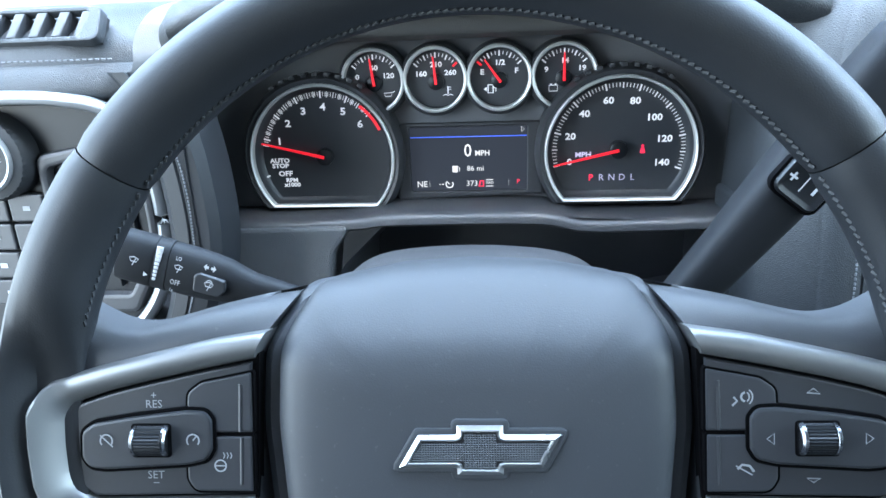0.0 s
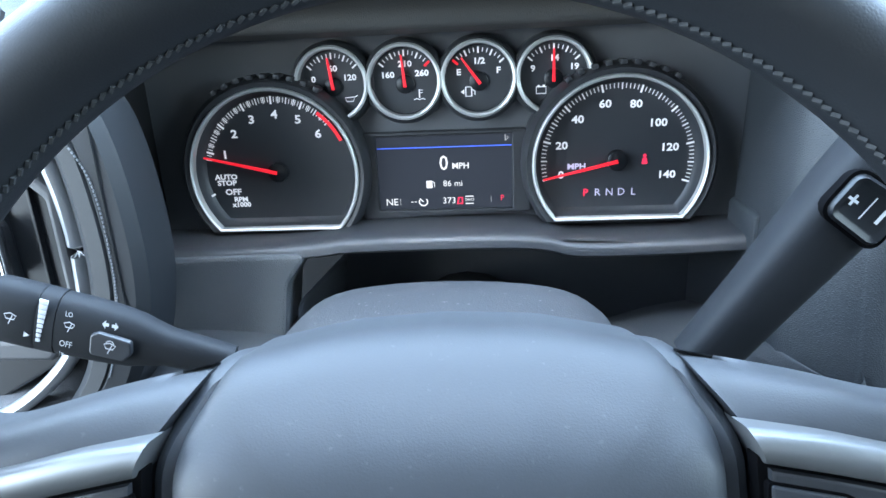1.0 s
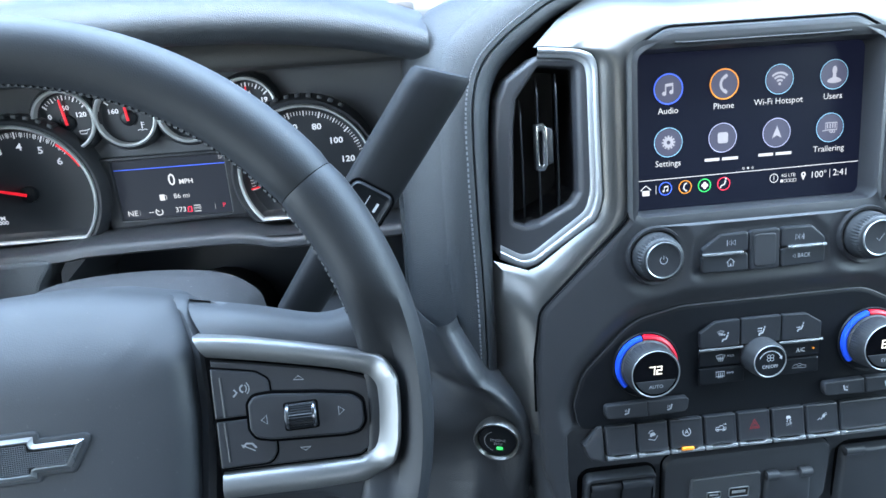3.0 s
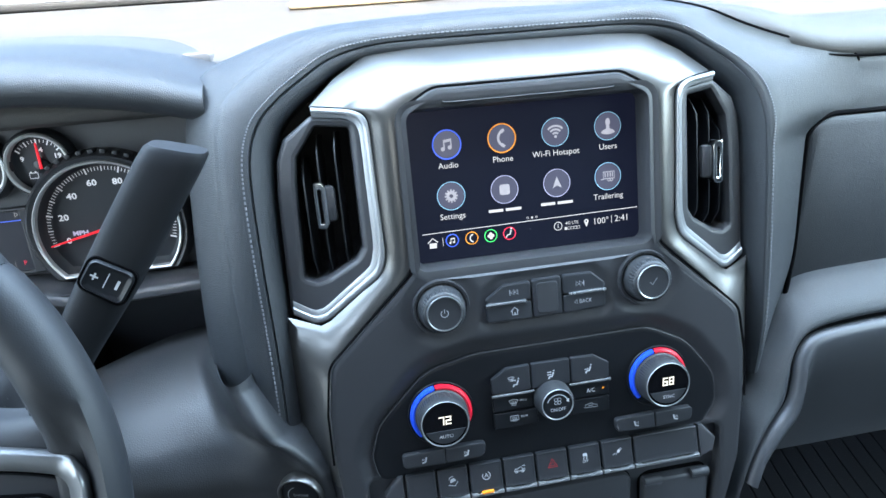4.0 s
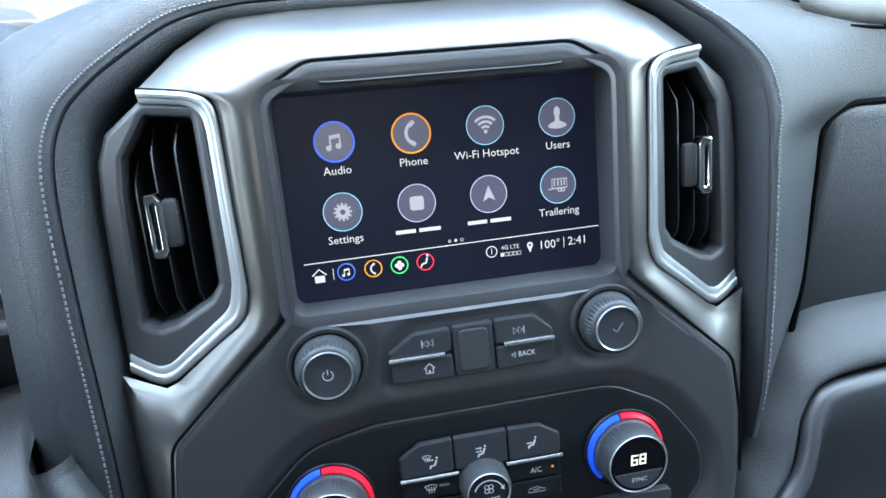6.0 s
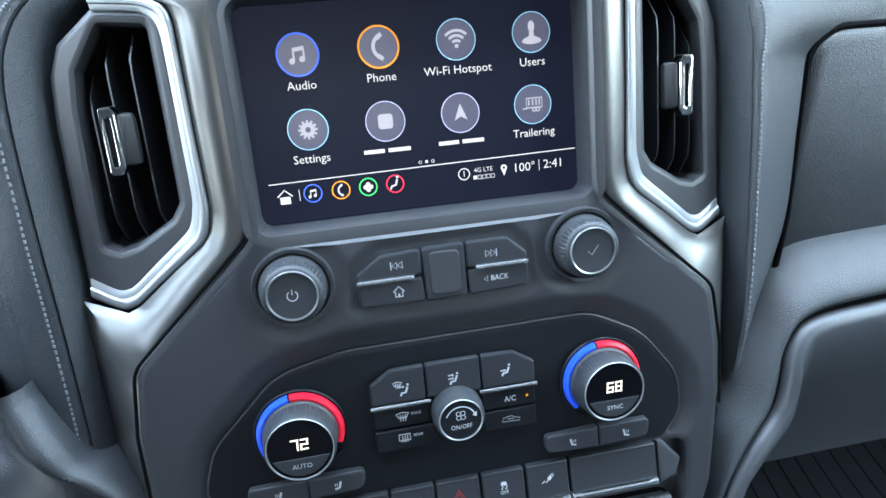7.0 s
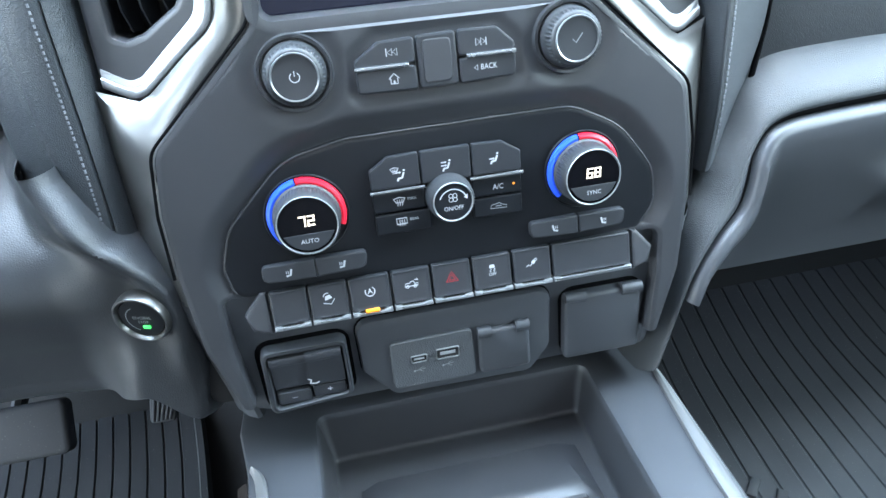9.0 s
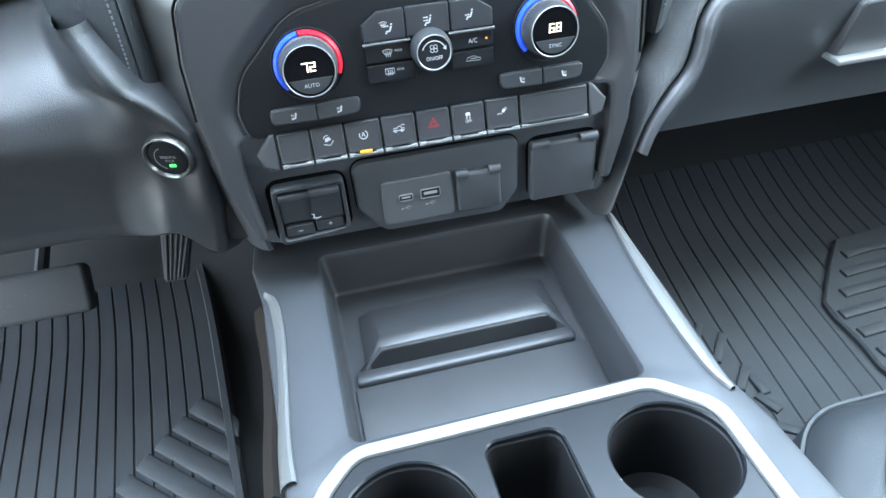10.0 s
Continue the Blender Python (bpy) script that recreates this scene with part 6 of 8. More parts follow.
def needle(parent, c, a, r, y, w=0.0026, tail=0.0):
    ca, sa = math.cos(radians(a)), math.sin(radians(a))
    p = lambda l, s: (c[0] + l * ca - s * sa, c[1] + l * sa + s * ca)
    bm = B()
    slab(bm, [p(-tail, -w / 2), p(r, -w * 0.22), p(r, w * 0.22), p(-tail, w / 2)], soft(y, y + 0.002, 0.0003), back=True)
    part("needle", bm, M_RED, parent, "glowing red needle")
    bm = B()
    lathe(bm, [(w * 3.0, 0.004), (w * 2.9, -0.0005), (w * 2.2, -0.0015), (0.0001, -0.0018)], 28, c=(c[0], y + 0.003, c[1]))
    part("hub_cap", bm, M_GLOSSY, parent)


def flat_circle(r, cut, n=56):
    """A circle whose foot is cut off flat."""
    a0 = math.asin(-cut / r)
    pts = [(r * math.cos(a0 + (math.pi - 2 * a0) * i / n), r * math.sin(a0 + (math.pi - 2 * a0) * i / n)) for i in range(n + 1)]
    return pts


def big_gauge(x, z, label, r, cut):
    g = thing("gauge", pose(x, 0.668, z), label, "gauge", "large gauges")
    ring_o, ring_i = flat_circle(r, cut), flat_circle(r - 0.0026, cut - 0.0024)
    bm = B()
    out = flat_circle(r + 0.0075, cut + 0.004)
    rings(bm, [[(p, 0.004, q) for p, q in out], [(p, -0.012, q) for p, q in inset(out, 0.001)], [(p, -0.0165, q) for p, q in inset(out, 0.004)], [(p, -0.015, q) for p, q in ring_o]])
    part("bezel", bm, M_PANEL, g, "dark outer bezel")
    for a in range(58, 125, 8):
        bm = B()
        ca, sa = math.cos(radians(a)), math.sin(radians(a))
        block(bm, -0.0022, 0.0022, -0.0155, -0.004, r + 0.0055, r + 0.0088, 0.0006)
        bmesh.ops.rotate(bm, verts=bm.verts[:], cent=(0, 0, 0), matrix=Matrix.Rotation(radians(90 - a), 3, "Y"))
        part("bezel_notch", bm, M_PANEL, g)
    bm = B()
    rings(bm, [[(p, -0.013, q) for p, q in ring_o], [(p, -0.0172, q) for p, q in inset(ring_o, 0.0005)], [(p, -0.0178, q) for p, q in inset(ring_o, 0.0012)], [(p, -0.0168, q) for p, q in ring_i], [(p, -0.012, q) for p, q in inset(ring_i, 0.0003)]])
    part("chrome_ring", bm, M_GAUGERING, g, "chrome ring with a flat foot")
    bm = B()
    step = inset(ring_i, 0.0032)
    rings(bm, [[(p, -0.0125, q) for p, q in ring_i], [(p, -0.006, q) for p, q in inset(ring_i, 0.001)], [(p, -0.0035, q) for p, q in step], [(p, -0.0025, q) for p, q in inset(step, 0.001)]], cap1=True)
    face = part("dial_face", bm, M_DIAL, g)
    return g


RB = 0.0605
tach = big_gauge(-0.1225, 0.8865, "dark rev counter with white figures, needle below one", RB, 0.041)
bm = B()
YT = -0.0042
ang = lambda v: 187 - 24.3 * v
gauge_ticks(bm, (0, 0), 0.0495, 0.0530, [ang(0.8 + 0.1 * i) for i in range(53)], 0.0005, YT)
gauge_ticks(bm, (0, 0), 0.0488, 0.0534, [ang(0.75 + 0.25 * i) for i in range(22)], 0.0007, YT - 0.0001)
gauge_ticks(bm, (0, 0), 0.0480, 0.0536, [ang(i) for i in range(1, 6)], 0.0013, YT - 0.0002)
part("scale", bm, M_GAUGELIT, tach, "white tick scale")
bm = B()
ribbon(bm, arc(0.0518, 52, 24, 14), 0.0024, YT - 0.0004)
part("red_zone", bm, M_RED, tach, "red zone of the scale")
for n in range(1, 7):
    a = radians(ang(n) - 1.5)
    bm = B()
    lettering(bm, str(n), 0.0080, 0.0405 * math.cos(a), 0.0405 * math.sin(a), -0.0032, stretch=1.2, bold=0.00022)
    part("figure", bm, M_GAUGELIT, tach)
bm = B()
for w_, s, x, z in (("AUTO", 0.0052, -0.0400, -0.0032), ("STOP", 0.0052, -0.0400, -0.0076), ("OFF", 0.0060, -0.0362, -0.0144), ("RPM", 0.0048, -0.0312, -0.0200), ("x1000", 0.0048, -0.0312, -0.0240)):
    lettering(bm, w_, s, x, z, -0.0032, stretch=1.15, bold=0.0002)
ribbon(bm, [(-0.0520, -0.0165), (-0.0490, -0.0150)], 0.0014, YT - 0.0012)
part("legend", bm, M_GAUGELIT, tach)
needle(tach, (0, 0), 166.5, 0.0535, -0.0100, 0.0024)

speedo = big_gauge(0.1175, 0.8875, "dark speedometer with white figures, needle at zero", 0.0595, 0.040)
bm = B()
ang = lambda v: 194.5 - 30.4 * v / 20
gauge_ticks(bm, (0, 0), 0.0490, 0.0522, [ang(2 * i) for i in range(71)], 0.0006, YT)
gauge_ticks(bm, (0, 0), 0.0482, 0.0525, [ang(10 * i) for i in range(15)], 0.0009, YT - 0.0001)
gauge_ticks(bm, (0, 0), 0.0475, 0.0528, [ang(20 * i) for i in range(8)], 0.0013, YT - 0.0002)
part("scale", bm, M_GAUGELIT, speedo, "white tick scale")
for n in range(0, 141, 20):
    a = radians(ang(n))
    r = 0.0395 if n < 100 else 0.0365
    bm = B()
    lettering(bm, str(n), 0.0073, r * math.cos(a), r * math.sin(a), -0.0032, stretch=1.15, bold=0.0002)
    part("figure", bm, M_GAUGELIT, speedo)
bm = B()
lettering(bm, "MPH", 0.0056, -0.0275, -0.0040, -0.0032, stretch=1.15, bold=0.0002)
for i, ch in enumerate("RNDL"):
    lettering(bm, ch, 0.0074, -0.0125 + 0.0083 * i, -0.0230, -0.0032)
part("legend", bm, M_LILAC, speedo)
bm = B()
lettering(bm, "P", 0.0074, -0.0208, -0.0230, -0.0032, bold=0.0001)
part("selected_gear", bm, M_REDLIT, speedo, "lit red letter")
bm = B()
fill(bm, fillet([(0.0172, -0.0035), (0.0180, 0.0010), (0.0205, 0.0010), (0.0215, -0.0035)], 0.0006), -0.0031)
fill(bm, circle(0.0012, 12, 0.0192, 0.0024), -0.0032)
part("warning_lamp", bm, M_REDLIT, speedo, "lit red warning lamp")
needle(speedo, (0, 0), 193.0, 0.0525, -0.0100, 0.0024)


def small_gauge(x, label, needle_a, words, glyph_k):
    g = thing("gauge", pose(x, 0.6685, 0.9465), label, "gauge", "small gauges")
    r = 0.0250
    bm = B()
    lathe(bm, [(r + 0.004, 0.004), (r + 0.0035, -0.006), (r + 0.0015, -0.0085), (r, -0.0075), (r, 0.0)], 56, cap=False)
    part("bezel", bm, M_PANEL, g, "dark outer bezel")
    bm = B()
    lathe(bm, [(r + 0.0006, -0.006), (r + 0.0006, -0.0100), (r - 0.0006, -0.0112), (r - 0.0020, -0.0104), (r - 0.0024, -0.004)], 56, cap=False)
    part("chrome_ring", bm, M_GAUGERING, g, "chrome ring")
    bm = B()
    lathe(bm, [(r - 0.0016, -0.005), (r - 0.003, -0.0016), (0.0001, -0.0015)], 48)
    part("dial_face", bm, M_DIAL, g)
    bm = B()
    c = (0, -0.0022)
    gauge_ticks(bm, c, 0.0195, 0.0222, [40 + 8.33 * i for i in range(13)], 0.0006, -0.0024)
    gauge_ticks(bm, c, 0.0185, 0.0226, [40, 65, 90, 115, 140], 0.0011, -0.0026)
    for w_, xx, zz in words:
        lettering(bm, w_, 0.0055, xx, zz, -0.0020, stretch=1.15, bold=0.00018)
    s = 0.0028
    if glyph_k == 0:
        ribbon(bm, [(0.0075, -0.0100), (0.0085, -0.0125), (0.0130, -0.0125), (0.0145, -0.0095)], 0.0006, -0.0020, True)
        ribbon(bm, [(0.0145, -0.0095), (0.0165, -0.0085)], 0.0006, -0.0021)
    elif glyph_k == 1:
        ribbon(bm, [(0.0095, -0.0060), (0.0095, -0.0118)], 0.0009, -0.0020)
        for k in (0.0066, 0.0083):
            ribbon(bm, [(0.0095, -k), (0.0120, -k)], 0.0005, -0.0021)
        ribbon(bm, [(0.0055, -0.0130), (0.0075, -0.0122), (0.0095, -0.0130), (0.0115, -0.0122), (0.0135, -0.0130)], 0.0006, -0.0022)
    elif glyph_k == 2:
        fill(bm, [(-0.0125, -0.0090), (-0.0100, -0.0073), (-0.0100, -0.0107)], -0.0020)
        ribbon(bm, [(-0.0090, -0.0120), (-0.0090, -0.0058), (-0.0050, -0.0058), (-0.0050, -0.0120)], 0.0009, -0.0020, True)
        ribbon(bm, [(-0.0050, -0.0075), (-0.0028, -0.0085), (-0.0028, -0.0112)], 0.0006, -0.0021)
    else:
        ribbon(bm, [(-0.0115, -0.0120), (-0.0115, -0.0075), (-0.0050, -0.0075), (-0.0050, -0.0120)], 0.0007, -0.0020, True)
        for k in (-0.0100, -0.0065):
            fill(bm, box2(0.0014, 0.0010, k, -0.0068), -0.0020)
    part("scale", bm, M_GAUGELIT, g, "white scale and figures")
    if glyph_k in (1, 2):
        bm = B()
        a = 40 if glyph_k == 1 else 140
        gauge_ticks(bm, c, 0.0180, 0.0226, [a], 0.0016, -0.0030)
        part("red_mark", bm, M_RED, g, "red limit mark")
    needle(g, c, needle_a, 0.0195, -0.0056, 0.0022, 0.002)
    # what lies behind a large gauge is cut away
    for ob in g.children:
        bm = B()
        bm.from_mesh(ob.data)
        hid = [f for f in bm.faces if any(math.hypot(x + q.x - gx, 0.9465 + q.z - gz) < gr for gx, gz, gr in ((-0.1225, 0.8865, 0.0660), (0.1175, 0.8875, 0.0650)) for q in [f.calc_center_median()])]
        bmesh.ops.delete(bm, geom=hid, context="FACES")
        bm.to_mesh(ob.data)
        bm.free()
    return g


small_gauge(-0.0775, "small oil pressure gauge with chrome ring", 97, (("0", -0.0135, 0.0030), ("60", 0.0005, 0.0098), ("120", 0.0118, 0.0035)), 0)
small_gauge(-0.0275, "small coolant temperature gauge with chrome ring", 95, (("160", -0.0118, 0.0040), ("210", 0.0005, 0.0110), ("260", 0.0118, 0.0045)), 1)
small_gauge(0.0230, "small fuel gauge with chrome ring, about a quarter full", 126, (("E", -0.0135, 0.0040), ("1/2", 0.0005, 0.0110), ("F", 0.0135, 0.0045)), 2)
small_gauge(0.0735, "small voltmeter with chrome ring, needle upright", 90, (("9", -0.0138, 0.0045), ("14", 0.0005, 0.0110), ("19", 0.0138, 0.0050)), 3)

dic = thing("driver_display", pose(-0.003, 0.6715, 0.8815), "small driver information display between the gauges", "display")
bm = B()
pierced(bm, fillet([(-0.060, -0.034), (-0.062, 0.030), (0.060, 0.030), (0.062, -0.030)], 0.003), [fillet(box2(0.0965, 0.0535), 0.001)], -0.006, 0.004, 0.002, 0.001)
part("frame", bm, M_PANEL, dic)
bm = B()
slab(bm, box2(0.0968, 0.0538), soft(-0.0020, 0.002, 0.0003))
part("display", bm, M_CLSCREEN, dic)
YD = -0.0024
bm = B()
lettering(bm, "0", 0.0150, -0.0005, 0.0062, YD, stretch=0.9, bold=0.0001)
lettering(bm, "MPH", 0.0062, 0.0115, 0.0042, YD, bold=0.0001)
part("speed_readout", bm, M_LIT, dic)
bm = B()
lettering(bm, "86 mi", 0.0063, 0.0055, -0.0085, YD)
fill(bm, fillet(box2(0.0044, 0.0055, -0.0115, -0.0087), 0.0005), YD)
ribbon(bm, [(-0.0092, -0.0066), (-0.0078, -0.0075), (-0.0078, -0.0108)], 0.0005, YD)
part("range_readout", bm, M_LIT, dic)
bm = B()
lettering(bm, "NE", 0.0072, -0.0395, -0.0215, YD)
part("compass_readout", bm, M_LIT, dic)
bm = B()
lettering(bm, "373", 0.0066, 0.0025, -0.0212, YD)
part("odometer_readout", bm, M_LIT, dic)
bm = B()
ribbon(bm, arc(0.0030, 150, 400, 14, -0.0165, -0.0215), 0.0009, YD)
ribbon(bm, [(-0.0165, -0.0215), (-0.0190, -0.0190)], 0.0008, YD - 0.0001)
ribbon(bm, [(-0.0255, -0.0215), (-0.0238, -0.0215)], 0.0006, YD)
ribbon(bm, [(-0.0230, -0.0215), (-0.0213, -0.0215)], 0.0006, YD)
part("cruise_sign", bm, M_LIT, dic)
for x, z in ((-0.0333, -0.0213), (0.0330, -0.0205)):
    bm = B()
    fill(bm, box2(0.0002, 0.0050, x, z), YD)
    part("field_line", bm, M_LIT, dic)
bm = B()
lettering(bm, "2WD", 0.0030, 0.0172, -0.0208, YD)
for q in (-0.0182, -0.0236):
    ribbon(bm, [(0.0142, q), (0.0202, q)], 0.0007, YD)
part("drive_sign", bm, M_LIT, dic)
bm = B()
ribbon(bm, [(0.0435, 0.0255), (0.0435, 0.0215), (0.0460, 0.0235)], 0.0004, YD, True)
part("arrow_sign", bm, M_LIT, dic)
bm = B()
fill(bm, box2(0.0960, 0.0007, 0, 0.0182), YD)
part("blue_line", bm, M_BLUELIT, dic, "thin blue line")
bm = B()
lettering(bm, "P", 0.0055, 0.0410, -0.0200, YD)
part("gear_sign", bm, M_REDLIT, dic, "lit red letter")
bm = B()
ribbon(bm, [(0.0085, -0.0235), (0.0095, -0.0190), (0.0120, -0.0190), (0.0120, -0.0235)], 0.0012, YD, True)
part("warning_sign", bm, M_REDLIT, dic, "lit red sign")

# ---------- lower driver side ----------
knee = thing("knee_panel", pose(0, 0, 0), "grained charcoal knee panel below the steering column", "dashboard trim")
bm = B()
secs = []
RIDGES = [(0.55, 0.274), (0.592, 0.279), (0.617, 0.283), (0.655, 0.286), (0.685, 0.289), (0.707, 0.285), (0.721, 0.276), (0.736, 0.263), (0.745, 0.252), (0.761, 0.243), (0.779, 0.233), (0.795, 0.229), (0.81, 0.223)]


def RIDGE(z):
    for (a, p), (b, q) in zip(RIDGES, RIDGES[1:]):
        if z <= b:
            return p + (q - p) * (max(z, a) - a) / (b - a)
    return RIDGES[-1][1]


kp = [(0.660, 0.786), (0.630, 0.785), (0.600, 0.778), (0.566, 0.760), (0.540, 0.736), (0.528, 0.716), (0.525, 0.700), (0.530, 0.684), (0.543, 0.662), (0.559, 0.640), (0.574, 0.616), (0.588, 0.592), (0.600, 0.568), (0.63, 0.556)]
for x in [-0.50 + 0.02 * i for i in range(32)] + [0.14 + 0.0025 * i for i in range(73)]:
    col = math.exp(-((x - 0.02) / 0.10) ** 2)
    low_ = smooth01(0.10, 0.24, x)
    sec = []
    for y, z in spline(kp, 12):
        top = smooth01(0.70, 0.80, z)
        dip = 0.05 * col * top
        xr = RIDGE(z)
        deep = smooth01(0.69, 0.60, z)
        mid = smooth01(0.745, 0.705, z)
        w = smooth01(xr - 0.060 - 0.025 * mid - 0.02 * deep, xr - 0.016 - 0.024 * mid, x) * smooth01(0.554, 0.568, z)
        face = 0.519 + 0.012 * smooth01(0.750, 0.786, z)
        yy = y + 0.014 * (1 - low_) * smooth01(0.74, 0.66, z)
        yy += (face - yy) * w if face < yy else 0
        yy += 0.0025 * math.exp(-((x - xr + 0.085) / 0.034) ** 2) * smooth01(0.66, 0.71, z)
        # a rolled ridge along the edge, with a hollow for the button beside it
        yy += (0.0035 * math.exp(-((x - xr + 0.040) / 0.020) ** 2) - 0.0075 * math.exp(-((x - xr + 0.013) / 0.0095) ** 2)) * smooth01(0.60, 0.66, z)
        yy += 0.004 * smooth01(xr - 0.010, xr - 0.001, x) + 0.09 * smooth01(xr - 0.003, xr + 0.012, x)
        zz = z + 0.005 * w * smooth01(0.745, 0.784, z) - dip * 0.9
        foot = 0.054 * w - 0.028 * smooth01(0.235, 0.268, x)
        zz += foot * max(0.0, 0.70 - z) / 0.132
        sec.append((x, yy, zz))
    secs.append(sec)
sweep(bm, secs)
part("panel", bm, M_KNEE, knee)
# dark cavity round the column
bm = B()
cav = fillet([(-0.120, 0.68), (-0.108, 0.80), (-0.065, 0.842), (0.08, 0.842), (0.208, 0.836), (0.208, 0.68)], 0.02)
rings(bm, [[(x, 0.626, z) for x, z in cav], [(x, 0.74, z) for x, z in inset(cav, 0.012)]], cap1=True)
part("column_recess", bm, M_LOWER, knee, "dark recess round the column")
bm = B()
slab(bm, fillet([(-0.235, 0.70), (-0.235, 0.836), (-0.095, 0.838), (-0.112, 0.815, 0.012), (-0.120, 0.76), (-0.118, 0.70)], 0.004), soft(0.620, 0.66, 0.003))
part("lower_fascia", bm, M_GRAIN, knee, "grained fascia beside the column")
bm = B()
slab(bm, fillet([(0.195, 0.69), (0.195, 0.86), (0.235, 0.86), (0.245, 0.69)], 0.004), soft(0.615, 0.66, 0.003))
part("lower_fascia", bm, M_LEATHER, knee, "leather fascia beside the column")

bm = B()
block(bm, 0.168, 0.200, 0.602, 0.66, 0.69, 0.758, 0.004)
part("lower_fascia", bm, M_LEATHER, knee, "leather fascia beside the column")

start = thing("start_button", pose(0.2545, 0.5160, 0.6900, 6, 0, -19), "round engine start button with a bright ring, lit green", "button")
bm = B()
lathe(bm, [(0.0190, 0.008), (0.0188, -0.0010), (0.0181, -0.0024), (0.0172, -0.0026), (0.0156, -0.0004), (0.0153, 0.003)], 56, cap=False)
part("bright_ring", bm, M_METAL, start, "satin silver ring")
bm = B()
lathe(bm, [(0.0152, 0.003), (0.0148, -0.0002), (0.0120, -0.0006), (0.0001, 0.0002)], 40)
cap = part("button_cap", bm, M_GLOSSY, start)
bm = B()
lettering(bm, "ENGINE", 0.0036, 0.001, 0.0012, -0.0010)
lettering(bm, "STOP", 0.0030, 0.001, -0.0024, -0.0010)
ribbon(bm, arc(0.0098, 110, 250, 14), 0.0006, -0.0010)
part("legend", bm, M_PRINTDIM, cap)
bm = B()
block(bm, -0.0005, 0.0045, -0.0016, -0.0002, -0.0078, -0.0055, 0.0004)
part("indicator_lamp", bm, M_GREENLIT, cap, "lit green lamp")

# left end of the dashboard: vents, light switch
ld = thing("driver_side_dashboard", pose(0, 0, 0), "charcoal leather dashboard end with vents beside the door", "dashboard")
bm = B()
sec = []
for x in (-0.74, -0.6, -0.45, -0.34, -0.27, -0.235, -0.222):
    d = 0.012 * smooth01(-0.26, -0.222, x)
    sec.append([(x, y + d, z) for y, z in spline([(0.64, 1.012), (0.60, 1.006), (0.575, 0.995), (0.562, 0.984), (0.558, 0.972), (0.5575, 0.9705), (0.556, 0.969), (0.552, 0.962), (0.550, 0.952), (0.556, 0.946), (0.575, 0.944)], 3)])
sweep(bm, sec)
part("upper_pad", bm, M_LEATHER, ld, "leather pad above the light switch")
bm = B()
for i in range(62):
    x = -0.50 + 0.0044 * i
    tube(bm, [(x, 0.5565, 0.9735), (x + 0.0026, 0.5565, 0.9735)], 0.0006, 5)
part("stitching", bm, M_THREAD, ld, "grey thread stitching")
bm = B()
tube(bm, spline([(-0.60, 0.553, 0.950), (-0.40, 0.552, 0.951), (-0.30, 0.551, 0.951), (-0.262, 0.552, 0.948), (-0.240, 0.556, 0.941), (-0.226, 0.561, 0.925), (-0.219, 0.562, 0.90), (-0.216, 0.562, 0.86), (-0.222, 0.562, 0.82), (-0.245, 0.561, 0.784), (-0.29, 0.560, 0.752), (-0.36, 0.56, 0.73)], 6), 0.0062, 10, flat=0.8)
part("silver_frame", bm, M_SILVER, ld, "satin silver frame line")
bm = B()
slab(bm, fillet([(-0.60, 0.73), (-0.60, 0.946), (-0.265, 0.946), (-0.235, 0.93), (-0.222, 0.89), (-0.222, 0.83), (-0.25, 0.785), (-0.32, 0.745)], 0.01), soft(0.568, 0.60, 0.002))
part("switch_panel", bm, M_GLOSSY, ld)
bm = B()
sweep(bm, [[(x + dx, 0.558 + dy, z) for dx, dy in ((0.0, 0.010), (0.002, -0.002), (0.008, -0.008), (0.018, -0.009), (0.0195, -0.0078), (0.021, -0.009), (0.033, -0.008), (0.039, -0.002), (0.040, 0.03))] for x, z in spline([(-0.236, 0.965), (-0.222, 0.945), (-0.214, 0.91), (-0.211, 0.86), (-0.216, 0.82), (-0.228, 0.785), (-0.25, 0.755)], 5)])
part("leather_roll", bm, M_RIM, ld, "stitched leather roll beside the vent")
bm = B()
pts = spline([(-0.212, 0.945), (-0.192, 0.91), (-0.189, 0.86), (-0.194, 0.82), (-0.206, 0.785)], 10)
for i in range(0, len(pts) - 1):
    a, b = Vector(pts[i]), Vector(pts[i + 1])
    for h in (0.1, 0.6):
        p, q = a + (b - a) * h, a + (b - a) * (h + 0.3)
        tube(bm, [(p.x, 0.5486, p.y), (q.x, 0.5486, q.y)], 0.0006, 5)
part("stitching", bm, M_THREAD, ld, "grey thread stitching")

tv = thing("demister_vent", pose(-0.30, 0.566, 0.996, -32), "slatted side demister vent in the dashboard corner", "air vent")
bm = B()
pierced(bm, fillet(box2(0.125, 0.026), 0.006), [fillet([(-0.058, -0.009), (0.047, -0.009), (0.055, 0.009), (-0.058, 0.009)], 0.003)], -0.0015, 0.006, 0.0015, 0.002)
part("vent_frame", bm, M_LEATHER, tv)
bm = B()
slab(bm, box2(0.12, 0.02), soft(0.008, 0.012, 0.001))
part("duct", bm, M_BLACK, tv)
for i in range(7):
    bm = B()
    x = -0.048 + 0.016 * i
    slab(bm, [(x - 0.003, -0.009), (x + 0.004, -0.009), (x + 0.008, 0.009), (x + 0.001, 0.009)], soft(-0.001, 0.008, 0.001))
    part("slat", bm, M_PANEL, tv)

